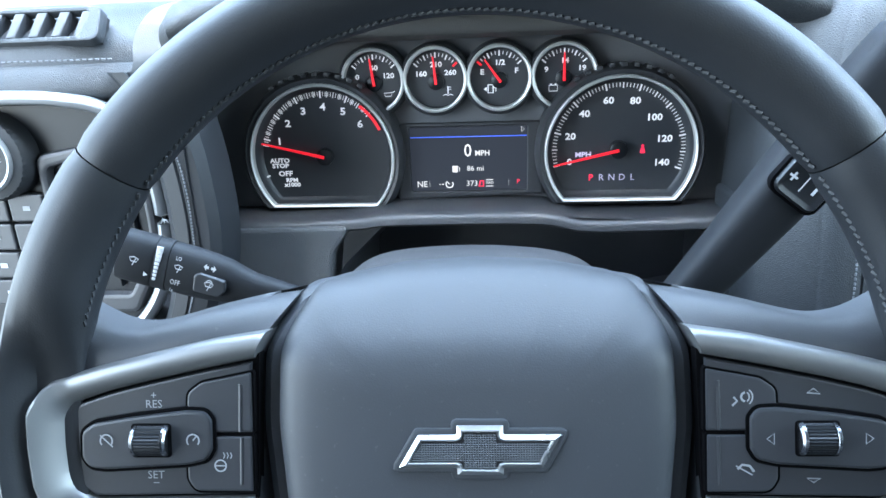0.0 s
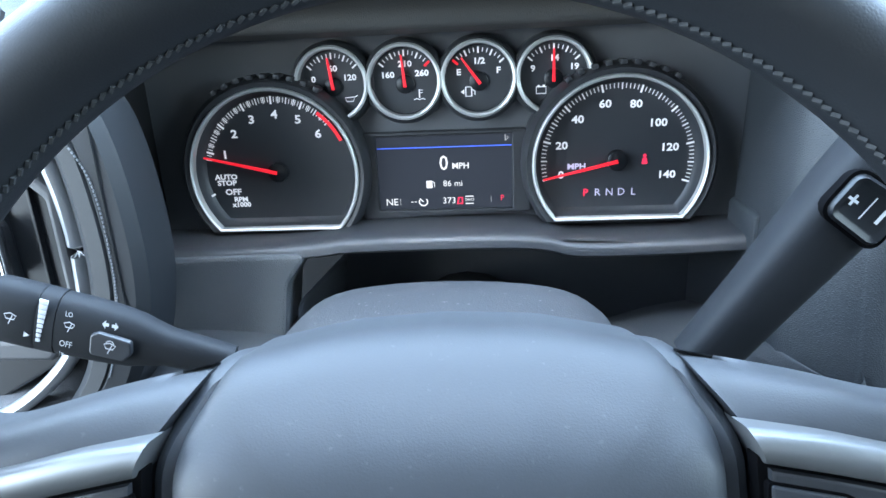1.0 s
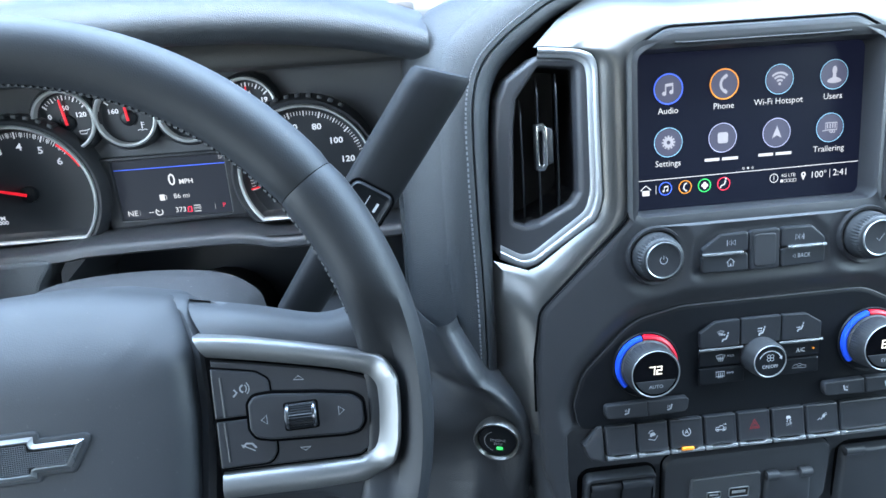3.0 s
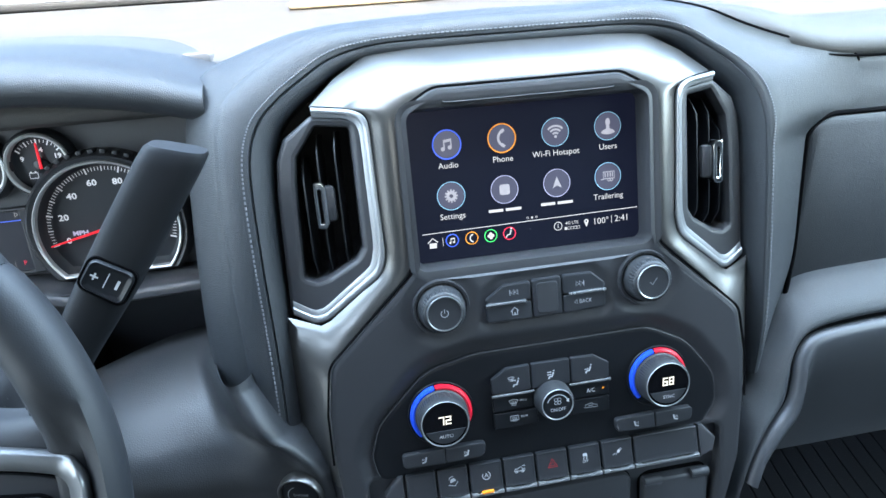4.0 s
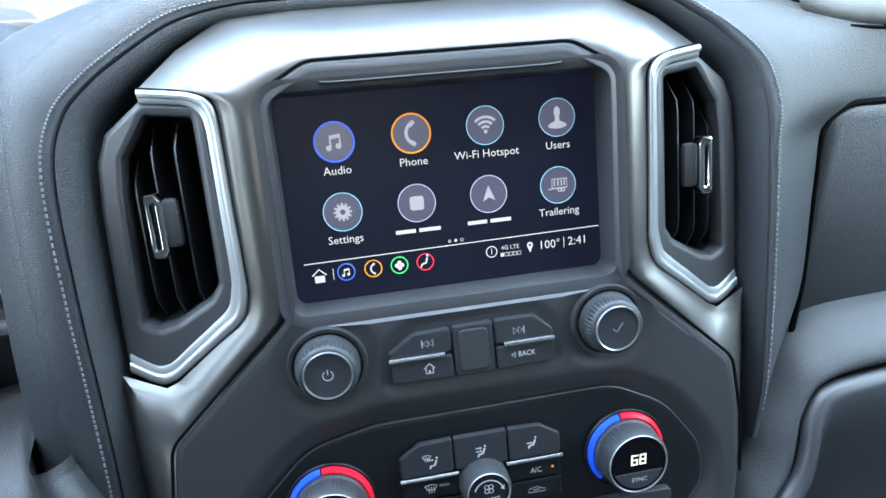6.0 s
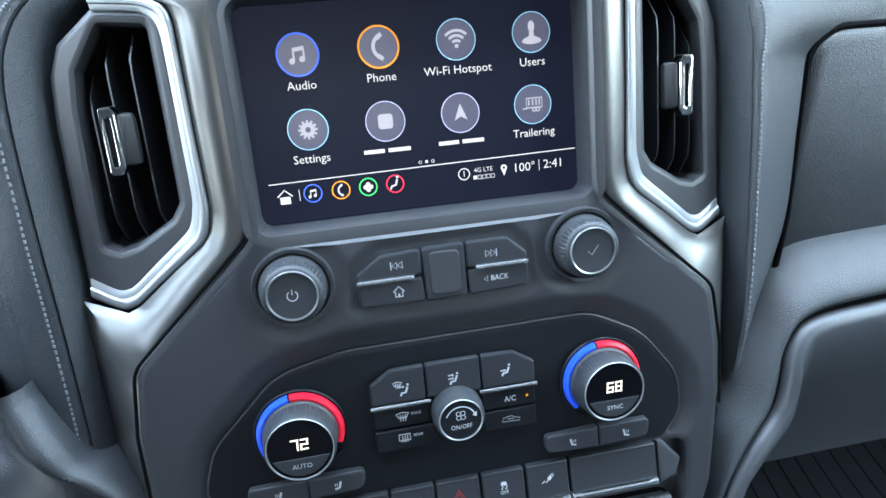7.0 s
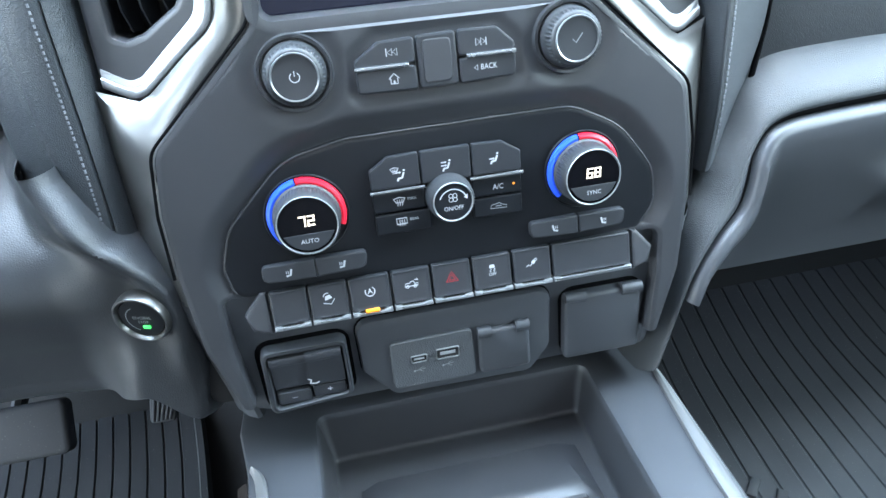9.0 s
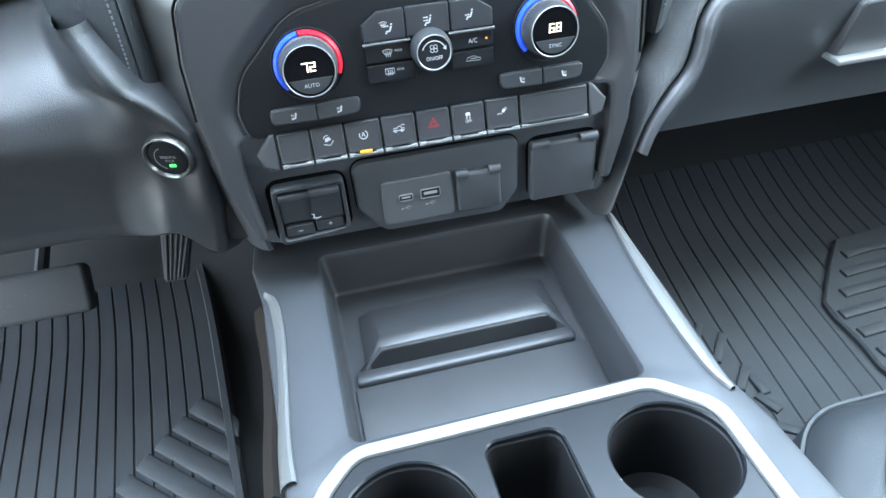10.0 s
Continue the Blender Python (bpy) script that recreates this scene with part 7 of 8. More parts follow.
lv = thing("air_vent", pose(-0.258, 0.562, 0.865), "black upright vent with chrome slider beside the door", "air vent", "dashboard vents")
bm = B()
pierced(bm, fillet([(-0.045, -0.075), (-0.045, 0.045), (0.015, 0.055), (0.036, 0.035), (0.036, -0.03), (0.01, -0.075)], 0.008), [fillet([(-0.038, -0.06), (-0.038, 0.036), (0.012, 0.046), (0.029, 0.03), (0.029, -0.025), (0.006, -0.06)], 0.006)], -0.002, 0.01, 0.003, 0.003)
part("vent_frame", bm, M_PANEL, lv)
bm = B()
slab(bm, box2(0.07, 0.12, -0.005, -0.01), soft(0.03, 0.04, 0.001))
part("duct", bm, M_BLACK, lv)
for x in (-0.022, -0.002, 0.017):
    bm = B()
    slab(bm, [(x - 0.001, -0.055), (x + 0.001, -0.055), (x + 0.001, 0.04), (x - 0.001, 0.04)], soft(0.002, 0.03, 0.0006))
    part("louvre", bm, M_GLOSSY, lv)
bm = B()
pierced(bm, fillet(box2(0.010, 0.036, -0.003, 0.0), 0.003), [fillet(box2(0.004, 0.026, -0.003, 0.0), 0.0015)], -0.012, 0.0, 0.0012)
block(bm, -0.014, -0.004, -0.004, 0.004, -0.014, 0.014, 0.002)
part("slider_rim", bm, M_CHROME, lv, "chrome slider rim")

ls = thing("mode_dial", pose(-0.335, 0.566, 0.910), "ridged drive mode dial with a bright ring", "dial")
bm = B()
lathe(bm, [(0.032, 0.002), (0.0315, -0.010), (0.030, -0.014), (0.024, -0.016)], 88, 0.0008, (1, 2), cap=False)
part("dial_grip", bm, M_KNURL, ls)
bm = B()
lathe(bm, [(0.0245, -0.013), (0.0240, -0.0172), (0.0225, -0.0182), (0.0205, -0.0172), (0.020, -0.014)], 56)
part("bright_ring", bm, M_SILVER, ls, "satin silver ring")
bm = B()
lathe(bm, [(0.0206, -0.013), (0.020, -0.0160), (0.0001, -0.0158)], 40)
dc = part("dial_cap", bm, M_GLOSSY, ls)
bm = B()
lettering(bm, "MODE", 0.0070, 0.006, 0.0, -0.0163)
ribbon(bm, arc(0.0125, 60, 140, 12), 0.0008, -0.0163)
part("legend", bm, M_PRINTDIM, dc)
sg = thing("mode_keys", pose(-0.335, 0.566, 0.858), "block of small black keys below the mode dial", "button panel")
for r_ in range(4):
    for c_ in range(2):
        bm = B()
        x, z = -0.012 + 0.029 * c_, 0.014 - 0.022 * r_
        slab(bm, fillet(box2(0.0275, 0.0205, x, z), 0.002), soft(-0.005, 0.003, 0.0015))
        k = part("key", bm, M_BUTTON, sg)
        bm = B()
        fill(bm, box2(0.0055, 0.0035, x, z), -0.0054)
        part("key_mark", bm, M_PRINT if r_ > 1 else M_PRINTDIM, k)

# ---------- steering column ----------
cowl = thing("column_cowl", pose(0, 0, 0), "dusty grey plastic cowl over the steering column", "column cowl")
bm = B()
secs = []
for y, s, z in ((0.385, 0.86, 0.852), (0.41, 0.92, 0.855), (0.46, 1.0, 0.858), (0.50, 1.03, 0.8575), (0.525, 1.03, 0.854), (0.540, 1.0, 0.848), (0.548, 0.95, 0.837), (0.56, 0.90, 0.815)):
    o = [(-0.082, -0.09), (-0.083, -0.034), (-0.074, -0.016), (-0.050, -0.004), (0.0, 0.0), (0.050, -0.004), (0.074, -0.016), (0.083, -0.034), (0.082, -0.09)]
    secs.append([(0.006 + x * s, y, z + v) for x, v in spline(o, 4)])
sweep(bm, secs)
part("cowl_shell", bm, M_COWL, cowl)
bm = B()
tube(bm, [(0.010, 0.40, 0.80), (0.008, 0.75, 0.72)], 0.055, 20)
part("column_tube", bm, M_BLACK, cowl)

# multifunction stalk
def bar_frame(a, b):
    """A pose with x along the bar and y away from the driver."""
    a, b = Vector(a), Vector(b)
    x = (b - a).normalized()
    y = Vector((0, 1, 0))
    y = (y - x * y.dot(x)).normalized()
    z = x.cross(y)
    m = Matrix((x, y, z)).transposed().to_4x4()
    m.translation = a
    return m


A0, A1 = (-0.1798, 0.4473, 0.8775), (-0.1056, 0.4560, 0.8511)
stalk = thing("column_stalk", bar_frame(A0, A1) @ Matrix.Diagonal((0.530, 0.66, 0.76, 1)), "black wiper and lamp stalk with white symbols", "stalk")


def bar_loop(x, hz, hy, yo=0.0, n=24, p=2.6):
    out = []
    for k in range(n):
        t = 2 * math.pi * k / n
        c, s = math.cos(t), math.sin(t)
        out.append((x, yo + hy * math.copysign(abs(c) ** (2 / p), c), hz * math.copysign(abs(s) ** (2 / p), s)))
    return out


bm = B()
rings(bm, [bar_loop(x, hz, hy) for x, hz, hy in ((0.054, 0.0185, 0.013), (0.075, 0.0185, 0.013), (0.095, 0.0178, 0.0125), (0.112, 0.0163, 0.0118), (0.124, 0.0138, 0.0108), (0.138, 0.0112, 0.0100), (0.19, 0.0092, 0.0090))], cap0=True, cap1=True)
body = part("stalk_body", bm, M_LEVER, stalk)
bm = B()
rings(bm, [bar_loop(x, hz, hy) for x, hz, hy in ((0.002, 0.0165, 0.011), (0.004, 0.0185, 0.0128), (0.010, 0.019, 0.0132), (0.037, 0.0192, 0.0134), (0.039, 0.0188, 0.013))], cap0=True, cap1=True)
part("stalk_tip", bm, M_LEVER, stalk, "turning end cap")
bm = B()
rings(bm, [bar_loop(x, 0.0190, 0.0133) for x in (0.0395, 0.0535)], cap0=True, cap1=True)
band = part("stalk_ring", bm, M_LEVER, stalk)
bm = B()
for i in range(9):
    z = 0.0165 - 0.0030 * i
    w = 0.0062 - 0.0004 * i
    block(bm, 0.042, 0.042 + w, -0.0138, -0.0125, z - 0.0010 - 0.00008 * (8 - i), z + 0.0010, 0.0002)
part("speed_marks", bm, M_PRINT, band, "white speed marks")
bm = B()
slab(bm, fillet([(0.083, -0.0085), (0.082, 0.004), (0.088, 0.0065), (0.113, 0.005), (0.115, -0.003), (0.109, -0.0085)], 0.003), soft(-0.0152, -0.008, 0.0014))
pk = part("wash_button", bm, M_BUTTON, stalk)
YS = -0.0136


def wiper_glyph(bm, cx, cz, s, y):
    ribbon(bm, [(cx - 0.6 * s, cz - 0.1 * s), (cx - 1.0 * s, cz + 0.45 * s), (cx, cz + 0.75 * s), (cx + 1.0 * s, cz + 0.45 * s), (cx + 0.6 * s, cz - 0.1 * s)], 0.17 * s, y, True)
    ribbon(bm, [(cx - 0.2 * s, cz - 0.8 * s), (cx + 0.4 * s, cz + 0.5 * s)], 0.17 * s, y - 0.00003)


bm = B()
wiper_glyph(bm, 0.098, -0.0012, 0.0044, -0.0157)
ribbon(bm, arc(0.0035, 30, 150, 8, 0.098, 0.0000), 0.0006, -0.01575)
part("pictogram", bm, M_PRINT, pk)
bm = B()
wiper_glyph(bm, 0.022, 0.002, 0.0044, YS)
wiper_glyph(bm, 0.0655, 0.005, 0.0040, YS)
lettering(bm, "OFF", 0.0056, 0.0645, -0.0062, YS)
lettering(bm, "1x", 0.0040, 0.0620, -0.0125, YS)
lettering(bm, "LO", 0.0044, 0.0645, 0.0125, YS)
fill(bm, [(0.0330, -0.0040), (0.0330, -0.0075), (0.0375, -0.0058)], YS)
for sx in (-1, 1):
    fill(bm, [(0.0955 + sx * 0.0012, 0.0128), (0.0955 + sx * 0.0035, 0.0128), (0.0955 + sx * 0.0035, 0.0145), (0.0955 + sx * 0.0062, 0.0118), (0.0955 + sx * 0.0035, 0.0091), (0.0955 + sx * 0.0035, 0.0108), (0.0955 + sx * 0.0012, 0.0108)], -0.0136)
part("markings", bm, M_PRINT, body)

# gear selector
B0, B1 = (0.1255, 0.478, 0.838), (0.223, 0.477, 0.9735)
sel = thing("gear_selector", bar_frame(B0, B1), "dark column gear selector with plus and minus rocker", "gear selector")
bm = B()
rings(bm, [[(px - 0.36 * smooth01(0.10, 0.165, x) * pz, py, pz) for px, py, pz in bar_loop(x, hz, hy, 0, 24, 3.2)] for x, hz, hy in ((-0.008, 0.0125, 0.011), (0.01, 0.0130, 0.0115), (0.035, 0.0140, 0.0122), (0.055, 0.0152, 0.0132), (0.085, 0.0168, 0.0145), (0.120, 0.0172, 0.0148), (0.160, 0.0172, 0.0145), (0.1685, 0.0166, 0.0140), (0.171, 0.0150, 0.0125))], cap0=True, cap1=True)
part("lever", bm, M_LEVER, sel)
bm = B()
slab(bm, fillet([(0.0705, -0.0150), (0.0715, 0.0145), (0.0945, 0.0145), (0.0960, -0.0150)], 0.006), [(0, -0.008), (0, -0.0150)])
part("rocker_joint", bm, M_JOINT, sel)
bm = B()
slab(bm, fillet([(0.0720, -0.0136), (0.0730, 0.0130), (0.0932, 0.0130), (0.0946, -0.0136)], 0.005), [(0, -0.010), (0, -0.0150), (0.0012, -0.0168), (0.0034, -0.0158), (0.0040, -0.0156)])
rk = part("rocker", bm, M_GLOSSY, sel, "plus and minus rocker")
bm = B()
lettering(bm, "+", 0.0090, 0.0830, 0.0066, -0.0160, bold=0.0002)
ribbon(bm, [(0.0785, 0.0002), (0.0885, 0.0002)], 0.0006, -0.0160)
ribbon(bm, [(0.0805, -0.0064), (0.0865, -0.0064)], 0.0016, -0.0160)
part("legend", bm, M_PRINT, rk)

# ---------- steering wheel ----------
W = pose(0.0150, 0.347, 0.841, -17, 0, 2.4)
wheel = thing("steering_wheel", W, "black leather steering wheel with silver spoke trim", "steering wheel")
RM, RA, RB_ = 0.1705, 0.0152, 0.0165


def rim_piece(a0, a1, n, grow=1.0):
    bm = B()
    loops = []
    for i in range(n + 1):
        a = radians(a0 + (a1 - a0) * i / n)
        e = 1 - 0.05 * (i in (0, n))
        lp = []
        for k in range(20):
            t = 2 * math.pi * k / 20
            r = RM + RA * grow * e * math.cos(t)
            deg = math.degrees(math.atan2(math.sin(a), abs(math.cos(a))))
            flat_ = 0.85 * smooth01(-30, -10, deg) * smooth01(20, 5, deg) * smooth01(RM + 0.010, RM - 0.002, r) if math.sin(t) > 0 else 0
            lp.append((r * math.cos(a), -RB_ * grow * e * math.sin(t) * (1 - flat_), r * math.sin(a)))
        loops.append(lp)
    rings(bm, loops)
    return bm


part("rim_top", rim_piece(36.35, 143.65, 54), M_RIM, wheel, "smooth leather upper rim")
part("rim_grip", rim_piece(-48, 36.2, 40, 1.02), M_RIM, wheel, "leather side grip")
part("rim_grip", rim_piece(143.8, 228, 40, 1.02), M_RIM, wheel, "leather side grip")
part("rim_bottom", rim_piece(228.4, 311.6, 40), M_RIM, wheel, "smooth leather lower rim")
bm = B()
for i in range(236):
    a = radians(-40 + 260 * i / 235)
    if abs(math.degrees(a) - 36.2) < 0.5 or abs(math.degrees(a) - 143.8) < 0.5:
        continue
    if math.degrees(math.atan2(math.sin(a), abs(math.cos(a)))) < 15:
        continue
    d = radians(0.36)
    r0, r1 = RM - RA * 0.975, RM - RA * 1.0
    tube(bm, [(r0 * math.cos(a - d), -0.0036, r0 * math.sin(a - d)), (r1 * math.cos(a + d), -0.0024, r1 * math.sin(a + d))], 0.0008, 5)
part("stitching", bm, M_DARKTHREAD, wheel, "dark grey thread along the inner rim")

HUB = fillet([(-0.070, -0.085, 0.03), (-0.0780, 0.0, 0.1), (-0.0768, 0.032, 0.04), (-0.0655, 0.0540, 0.012), (-0.032, 0.0600, 0.05), (0.0, 0.0615, 0.05), (0.032, 0.0600, 0.05), (0.0655, 0.0540, 0.012), (0.0768, 0.032, 0.04), (0.0780, 0.0, 0.1), (0.070, -0.085, 0.03), (0, -0.105, 0.03)], 0.02, 5)


def crown(x, z):
    return 0.92 * 0.0035 * math.log(1 + math.exp(min(60, (z - 0.0300) / 0.0035))) + 1.0 * max(0, abs(x) - 0.045) ** 2


bm = B()
loops = []
for d, y in ((0.0, 0.035), (0.0, 0.010), (0.0005, 0.0055), (0.0016, 0.0018), (0.0035, -0.0010), (0.0062, -0.0030), (0.010, -0.0044), (0.016, -0.0054), (0.026, -0.0061), (0.036, -0.0065), (0.046, -0.0067), (0.058, -0.0068), (0.068, -0.0068)):
    s = [(x * (1 - d / 0.078), (z + 0.02) * (1 - d / 0.082) - 0.02) for x, z in HUB]
    loops.append([(x, y + crown(x, z), z) for x, z in s])
rings(bm, loops, cap1=True)
part("airbag_cover", bm, M_PAD, wheel, "smooth domed airbag cover")
bm = B()
so = [(x * 1.105, z - 0.0010) for x, z in HUB]
rings(bm, [[(x, 0.04, z) for x, z in so], [(x, 0.014 + crown(x, z), z) for x, z in so], [(x, 0.0070 + crown(x, z), z) for x, z in inset(so, 0.0020)], [(x, 0.0052 + crown(x, z), z) for x, z in inset(so, 0.0050)], [(x, 0.0075 + crown(x, z), z) for x, z in inset(so, 0.0090)], [(x, 0.03, z) for x, z in inset(so, 0.0095)]])
part("hub_surround", bm, M_PAD, wheel, "dark recessed hub surround")

BT = [(-0.0290, -0.0140), (-0.0212, -0.0010), (-0.0070, -0.0010), (-0.0070, 0.0024), (0.0108, 0.0024), (0.0108, -0.0010), (0.0325, -0.0010), (0.0250, -0.0140), (0.0108, -0.0140), (0.0108, -0.0166), (-0.0070, -0.0166), (-0.0070, -0.0140)]
bm = B()
slab(bm, inset(fillet(BT, 0.0006, 2), -0.0020), soft(-0.0078, -0.003, 0.0010))
emb = part("emblem", bm, M_PAD, wheel, "plain cross-shaped emblem")
bm = B()
eo = fillet(BT, 0.0004, 2)
rings(bm, [[(x, y, z) for x, z in inset(eo, d)] for d, y in ((0, -0.004), (0.0001, -0.0074), (0.0004, -0.0080), (0.0018, -0.0092), (0.0023, -0.0092), (0.0028, -0.0084), (0.0029, -0.007))])
part("emblem_rim", bm, M_RING, emb, "bevelled chrome emblem rim", angle=20)
bm = B()
slab(bm, inset(eo, 0.0025), soft(-0.0084, -0.006, 0.0002))
part("emblem_mesh", bm, M_GLOSSY, emb, "dark textured emblem field")
bm = B()
for i in range(56):
    x = -0.0245 + 0.00095 * i
    mid = -0.0040 < x < 0.0078
    top, low_ = (-0.0008, -0.0134) if mid else (-0.0042, -0.0108)
    if not mid and (x < -0.0205 or x > 0.0238):
        continue
    tube(bm, [(x, -0.0088, low_), (x, -0.0088, top)], 0.00022, 4)
for i in range(15):
    z = -0.0132 + 0.00085 * i
    wide = -0.0110 < z < -0.0040
    x0, x1 = (-0.0262 + (z + 0.0140) * 0.60, 0.0222 + (z + 0.0140) * 0.5) if wide else (-0.0040, 0.0078)
    tube(bm, [(x0, -0.00882, z), (x1, -0.00882, z)], 0.00022, 4)
tagged(part("emblem_grid", bm, M_CONSOLE, emb), "fine raised grid", kind="stuff")


def spoke(sg):
    f = (lambda pts: pts) if sg > 0 else mirror
    bm = B()
    tops = spline([(0.0755, 0.0508), (0.088, 0.0480), (0.105, 0.0440), (0.122, 0.0395), (0.136, 0.0370), (0.149, 0.0390), (0.163, 0.0460)], 4)
    lows = spline([(0.0755, -0.048), (0.088, -0.0465), (0.105, -0.046), (0.122, -0.047), (0.136, -0.051), (0.149, -0.058), (0.163, -0.066)], 4)
    secs = []
    for (x, zt), (_, zb) in zip(tops, lows):
        hub = smooth01(0.125, 0.070, x)
        sec = []
        for h in (0.0, 0.012, 0.035, 0.07, 0.11, 0.16, 0.22, 0.30, 0.4, 0.5, 0.6, 0.7, 0.8, 0.9, 0.95, 0.98, 1.0):
            z = zt + (zb - zt) * h
            d = max(0, 1 - min(zt - z, z - zb) / 0.011)
            lean = hub * 0.92 * crown(0, z) + (1 - hub) * 5.0 * max(0, z - 0.022) ** 2
            # the inner end keeps clear of the hub and slants towards it at the top
            slant = 0.0098 - 0.0145 * smooth01(0.026, 0.056, z)
            xx = x + slant * max(0, 1 - (x - 0.0755) / 0.05)
            sec.append((sg * xx, 0.0024 + lean + 0.012 * (1 - math.sqrt(max(0, 1 - d * d))), z))
        secs.append([(sec[0][0], 0.028, zt + 0.001)] + sec + [(sec[-1][0], 0.028, zb)])
    secs = [[(x, max(y, 0.030), z) for x, y, z in secs[0]], [(x - sg * 0.0004, y + 0.0025, z) for x, y, z in secs[0]]] + secs
    sweep(bm, secs)
    part("spoke", bm, M_PAD, wheel, "soft spoke cover", angle=50)
    # silver trim: outer and inner edge
    to = [(0.0795, 0.0366, 0.0), (0.1012, 0.0338, 0.1), (0.1240, 0.0290, 0.1), (0.1450, 0.0242, 0.05), (0.1645, 0.0190, 0.010), (0.1706, 0.0085, 0.010), (0.1703, -0.0060, 0.04), (0.1688, -0.0200, 0.02), (0.1655, -0.0310, 0.012), (0.1540, -0.0400, 0.012), (0.1300, -0.0405, 0.05), (0.0865, -0.0395, 0.0)]
    tin = [(0.0848, 0.0262, 0.0), (0.1030, 0.0228, 0.1), (0.1270, 0.0178, 0.1), (0.1430, 0.0140, 0.03), (0.1560, 0.0098, 0.005), (0.1590, 0.0040, 0.006), (0.1590, -0.0062, 0.04), (0.1580, -0.0180, 0.02), (0.1562, -0.0240, 0.006), (0.1500, -0.0288, 0.006), (0.1270, -0.0284, 0.05), (0.0865, -0.0278, 0.0)]

    def even(pts, n=72):
        # the same number of points, evenly along an open line
        line = fillet(pts + [(0.05, pts[-1][1]), (0.05, pts[0][1])], 0.0, 5)
        line = [p[:2] for p in line if p[0] > 0.07]
        ls = [0.0]
        for p, q in zip(line, line[1:]):
            ls.append(ls[-1] + math.dist(p, q))
        out = []
        for i in range(n):
            s = ls[-1] * i / (n - 1)
            j = max(k for k in range(len(ls) - 1) if ls[k] <= s + 1e-9)
            t = (s - ls[j]) / max(1e-9, ls[j + 1] - ls[j])
            out.append((line[j][0] + (line[j + 1][0] - line[j][0]) * t, line[j][1] + (line[j + 1][1] - line[j][1]) * t))
        return out

    secs = []
    for (ax, az), (bx, bz) in zip(even(to), even(tin)):
        sec = []
        for u, y in ((0, 0.008), (0, -0.0004), (0.05, -0.0022), (0.14, -0.0034), (0.45, -0.0042), (0.72, -0.0034), (0.90, -0.0016), (0.97, -0.0004), (1, 0.0010), (1, 0.008)):
            x, z = ax + (bx - ax) * u, az + (bz - az) * u
            sec.append((sg * x, y + 3.0 * max(0, z - 0.022) ** 2 - 0.0085 * smooth01(0.1600, 0.1710, math.hypot(x, z)), z))
        secs.append(sec)
    secs = [[(x, 0.014, z) for x, y, z in secs[0]]] + secs + [[(x, 0.014, z) for x, y, z in secs[-1]]]
    bm = B()
    sweep(bm, secs)
    part("spoke_trim", bm, M_SPOKE, wheel, "satin silver spoke trim", angle=45)
    # switch pod: a flush face with two keys and an oval plate, all parted by dark joints
    face = fillet(tin, 0.0, 5)
    bm = B()
    slab(bm, f(inset(face, -0.0014)), [(0, 0.008), (0, 0.0018)])
    part("pod_joint", bm, M_JOINT, wheel, "dark joint round the switch pod")
    bm = B()
    slab(bm, f(inset(face, 0.0012)), soft(-0.0006, 0.006, 0.0010))
    pod = part("switch_pod", bm, M_BUTTON, wheel, "black switch pod")
    K1 = fillet([(0.0858, -0.0022), (0.0858, 0.0210), (0.1055, 0.0172, 0.006), (0.1110, 0.0132, 0.004), (0.1118, -0.0022)], 0.0006, 4)
    K2 = fillet([(0.0862, -0.0038), (0.1118, -0.0038), (0.1118, -0.0205, 0.004), (0.1090, -0.0252, 0.005), (0.0862, -0.0253)], 0.0006, 4)
    OV = fillet([(0.1012, 0.0030, 0.003), (0.1036, 0.0064, 0.004), (0.1110, 0.0068, 0.02), (0.1325, 0.0044, 0.05), (0.1480, 0.0020, 0.006), (0.1528, -0.0012, 0.004), (0.1530, -0.0115, 0.005), (0.1500, -0.0154, 0.005), (0.1438, -0.0161, 0.02), (0.1110, -0.0143, 0.02), (0.1036, -0.0126, 0.004), (0.1012, -0.0085, 0.003)], 0.003, 4)
    for k_, r_ in ((K1, 1), (K2, -1)):
        bm = B()
        slab(bm, f(inset(k_, -0.0009)), [(0, 0.004), (0, -0.0008)])
        part("key_joint", bm, M_JOINT, pod)
        bm = B()
        slab(bm, f(k_), soft(-0.0016, 0.004, 0.0007))
        key = part("key", bm, M_BUTTON, pod)
        bm = B()
        z0, z1 = (-0.0018, 0.0165) if r_ > 0 else (-0.0225, -0.0042)
        tube(bm, [(sg * 0.0905, -0.0013, z0), (sg * 0.0900, -0.0013, z1)], 0.0008, 8)
        part("key_ridge", bm, M_BUTTON, key, "low moulded ridge")
    bm = B()
    slab(bm, f(inset(OV, -0.0013)), [(0, 0.002), (0, -0.0021)])
    part("plate_joint", bm, M_JOINT, pod)
    bm = B()
    slab(bm, f(OV), soft(-0.0036, 0.004, 0.0011))
    pad = part("toggle_plate", bm, M_BUTTON, pod)
    cx, cz = sg * 0.1247, -0.0045
    bm = B()
    slab(bm, fillet(box2(0.0158, 0.0132, cx, cz), 0.0014), [(0, -0.002), (0, -0.00385)])
    part("roller_slot", bm, M_JOINT, pad)
    bm = B()
    loops = []
    for x in (-0.0052, -0.0050, -0.0036, -0.0034, -0.0018, -0.0016, 0.0, 0.0002, 0.0018, 0.0020, 0.0036, 0.0038, 0.0050, 0.0052):
        r = 0.0061
        loops.append([(cx + x, -0.0024 - (r - (0.00035 if k % 2 else 0)) * math.cos(2 * math.pi * k / 60), cz + (r - (0.00035 if k % 2 else 0)) * math.sin(2 * math.pi * k / 60)) for k in range(60)])
    rings(bm, loops, cap0=True, cap1=True)
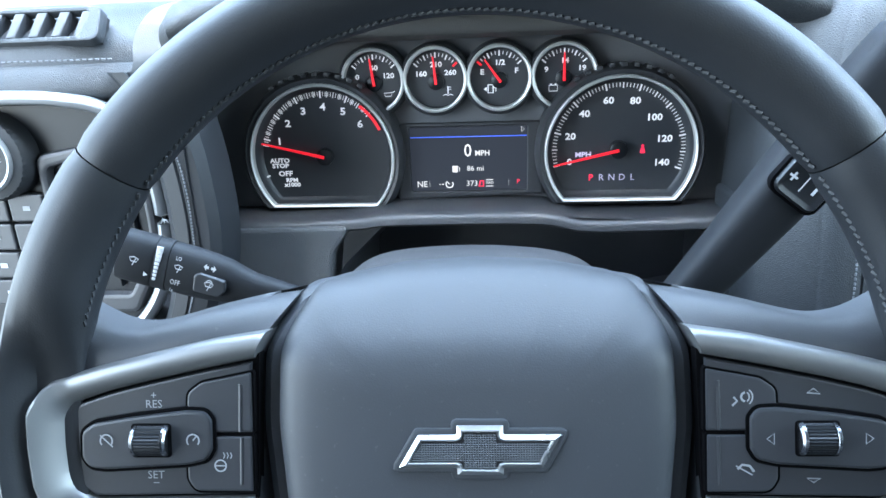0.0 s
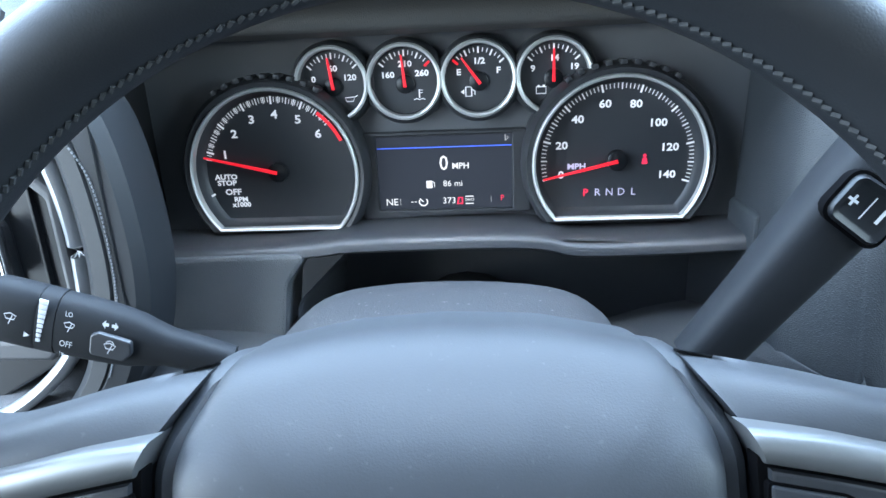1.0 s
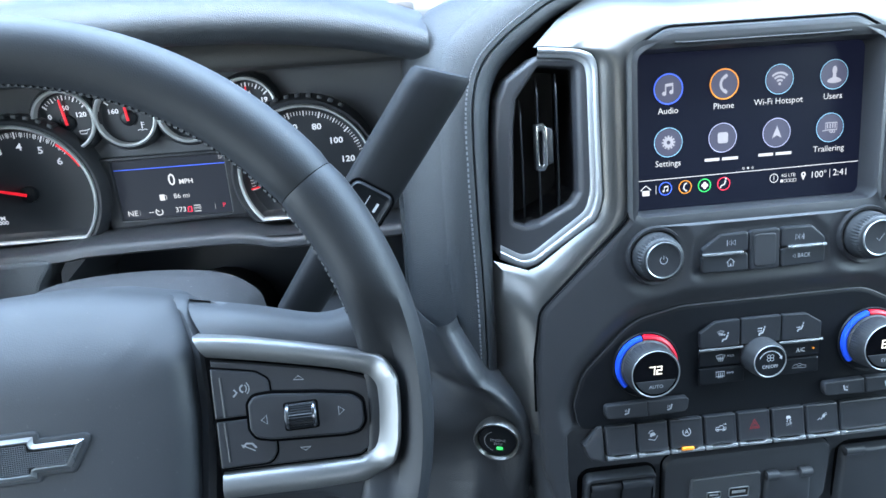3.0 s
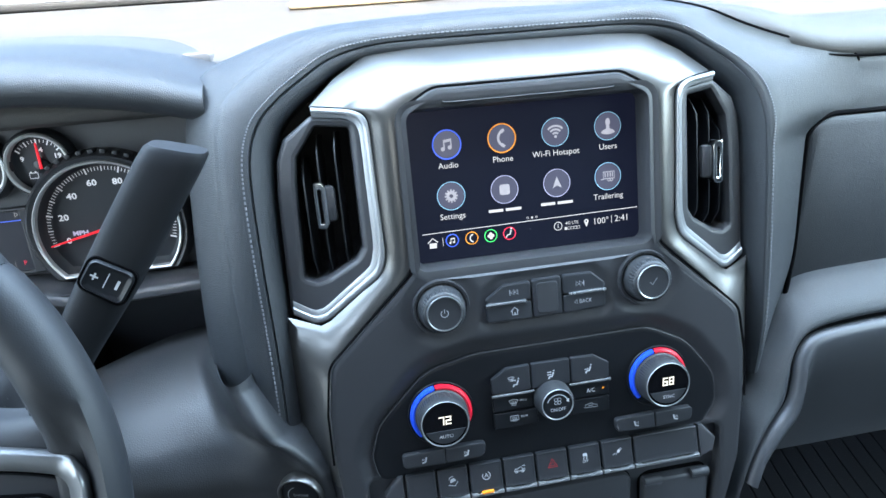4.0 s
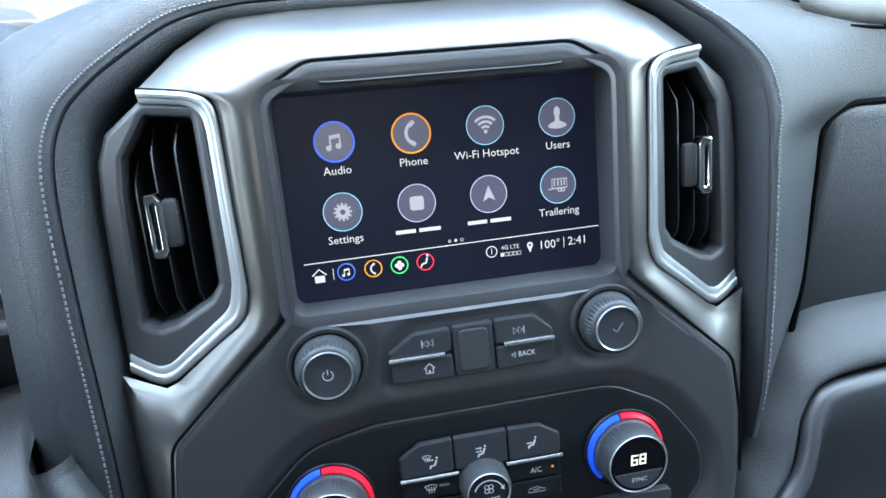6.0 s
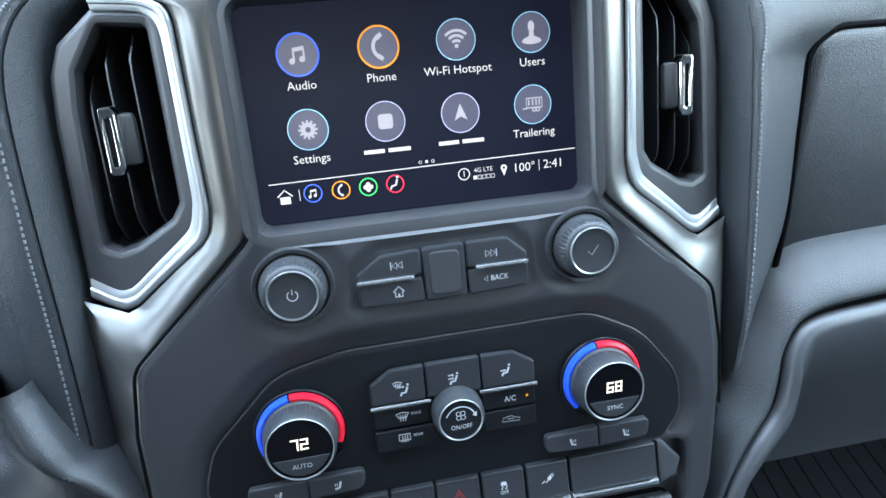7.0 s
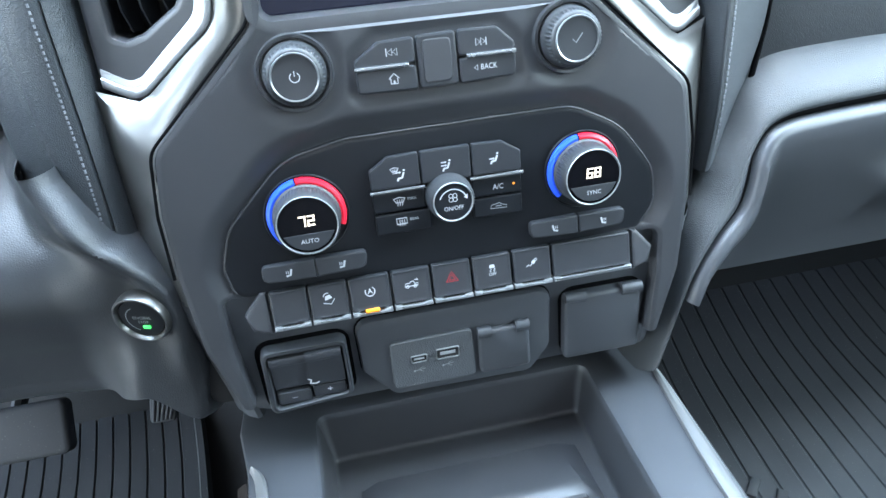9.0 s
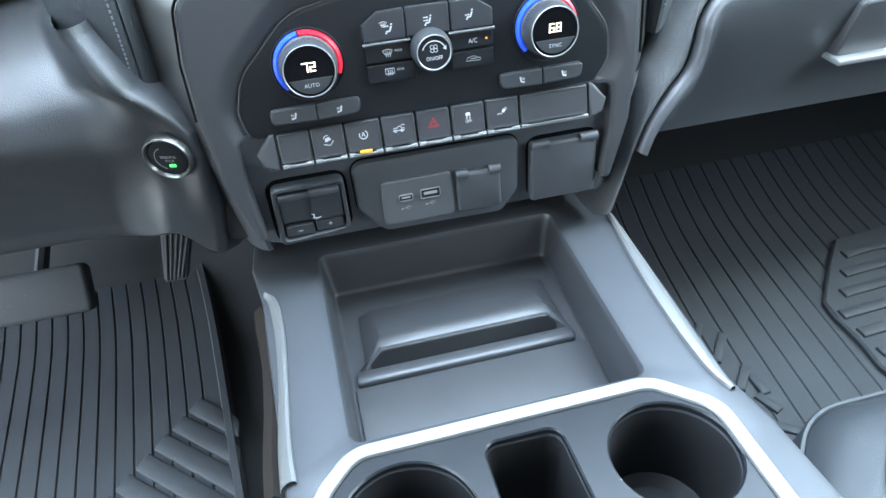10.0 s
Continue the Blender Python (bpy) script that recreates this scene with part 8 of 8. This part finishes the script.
    part("thumb_roller", bm, M_GLOSSY, pad, "ridged thumb roller")
    for e in (-1, 1):
        bm = B()
        rings(bm, [[(cx + e * x, -0.0024 - r * math.cos(2 * math.pi * k / 40), cz + r * math.sin(2 * math.pi * k / 40)) for k in range(40)] for x, r in ((0.0052, 0.0061), (0.0054, 0.0064), (0.0064, 0.0063), (0.0071, 0.0056))], cap1=True)
        part("roller_cheek", bm, M_DARKCHROME, pad, "dark chrome roller cheek")
    y1, y2, y3 = -0.0041, -0.0010, -0.0020

    def mark(strokes, name="pictogram"):
        bm = B()
        for i, (pts, w, y, closed) in enumerate(strokes):
            ribbon(bm, pts, w, y - 0.00004 * i, closed)
        part(name, bm, M_PRINTDIM, pod)

    def word(text, size, x, z, y):
        bm = B()
        lettering(bm, text, size, x, z, y)
        part("legend", bm, M_PRINTDIM, pod)

    if sg > 0:
        for dx, a in ((-0.0165, 180), (0.0180, 0)):
            c_ = math.cos(radians(a))
            mark([([(cx + dx + c_ * 0.0016, cz), (cx + dx - c_ * 0.0010, cz + 0.0020), (cx + dx - c_ * 0.0010, cz - 0.0020)], 0.0005, y1, True)])
        mark([([(cx - 0.0024, 0.0116), (cx, 0.0132), (cx + 0.0024, 0.0112)], 0.0006, y2, True)])
        mark([([(cx - 0.0024, -0.0202), (cx, -0.0218), (cx + 0.0024, -0.0204)], 0.0006, y2, True)])
        mark([(arc(0.0017, 100, 260, 8, 0.1000, 0.0105), 0.0008, y3, False), (arc(0.0022, -50, 50, 8, 0.0990, 0.0105), 0.0005, y3, False), (arc(0.0034, -50, 50, 8, 0.0990, 0.0105), 0.0005, y3, False), ([(0.0950, 0.0072), (0.0968, 0.0090), (0.0955, 0.0105)], 0.0008, y3, False)])
        mark([([(0.0968, -0.0165), (0.0985, -0.0148), (0.1012, -0.0152), (0.1028, -0.0174)], 0.0009, y3, False), ([(0.0962, -0.0152), (0.1022, -0.0186)], 0.0005, y3, False)])
    else:
        mark([(arc(0.0024, -40, 220, 14, cx - 0.0178, cz), 0.0006, y1, False), ([(cx - 0.0202, cz + 0.0022), (cx - 0.0152, cz - 0.0024)], 0.0005, y1, False)])
        mark([(arc(0.0024, -40, 220, 14, cx + 0.0165, cz), 0.0006, y1, False), ([(cx + 0.0165, cz), (cx + 0.0180, cz + 0.0018)], 0.0005, y1, False)])
        word("RES", 0.0044, cx, 0.0088, y2)
        word("+", 0.0045, cx, 0.0122, y2)
        word("SET", 0.0044, cx, -0.0190, y2)
        word("–", 0.0045, cx, -0.0218, y2)
        mark([(circle(0.0022, 20, -0.0985, -0.0150), 0.0006, y3, True), ([(-0.1007, -0.0150), (-0.0963, -0.0150)], 0.0005, y3, False)] + [([(k_, -0.0122), (k_ + 0.0005, -0.0110), (k_, -0.0098)], 0.0004, y3, False) for k_ in (-0.0972, -0.0958, -0.0944)])


spoke(1)
spoke(-1)
bm = B()
slab(bm, fillet([(-0.045, -0.085), (0.045, -0.085), (0.030, -0.162), (-0.030, -0.162)], 0.006), [(0, 0.022), (0, 0.010), (0.004, 0.004)])
part("spoke", bm, M_PAD, wheel, "soft spoke cover")
bm = B()
lathe(bm, [(0.060, 0.035), (0.05, 0.06), (0.04, 0.07)], 32)
part("hub_back", bm, M_BLACK, wheel)
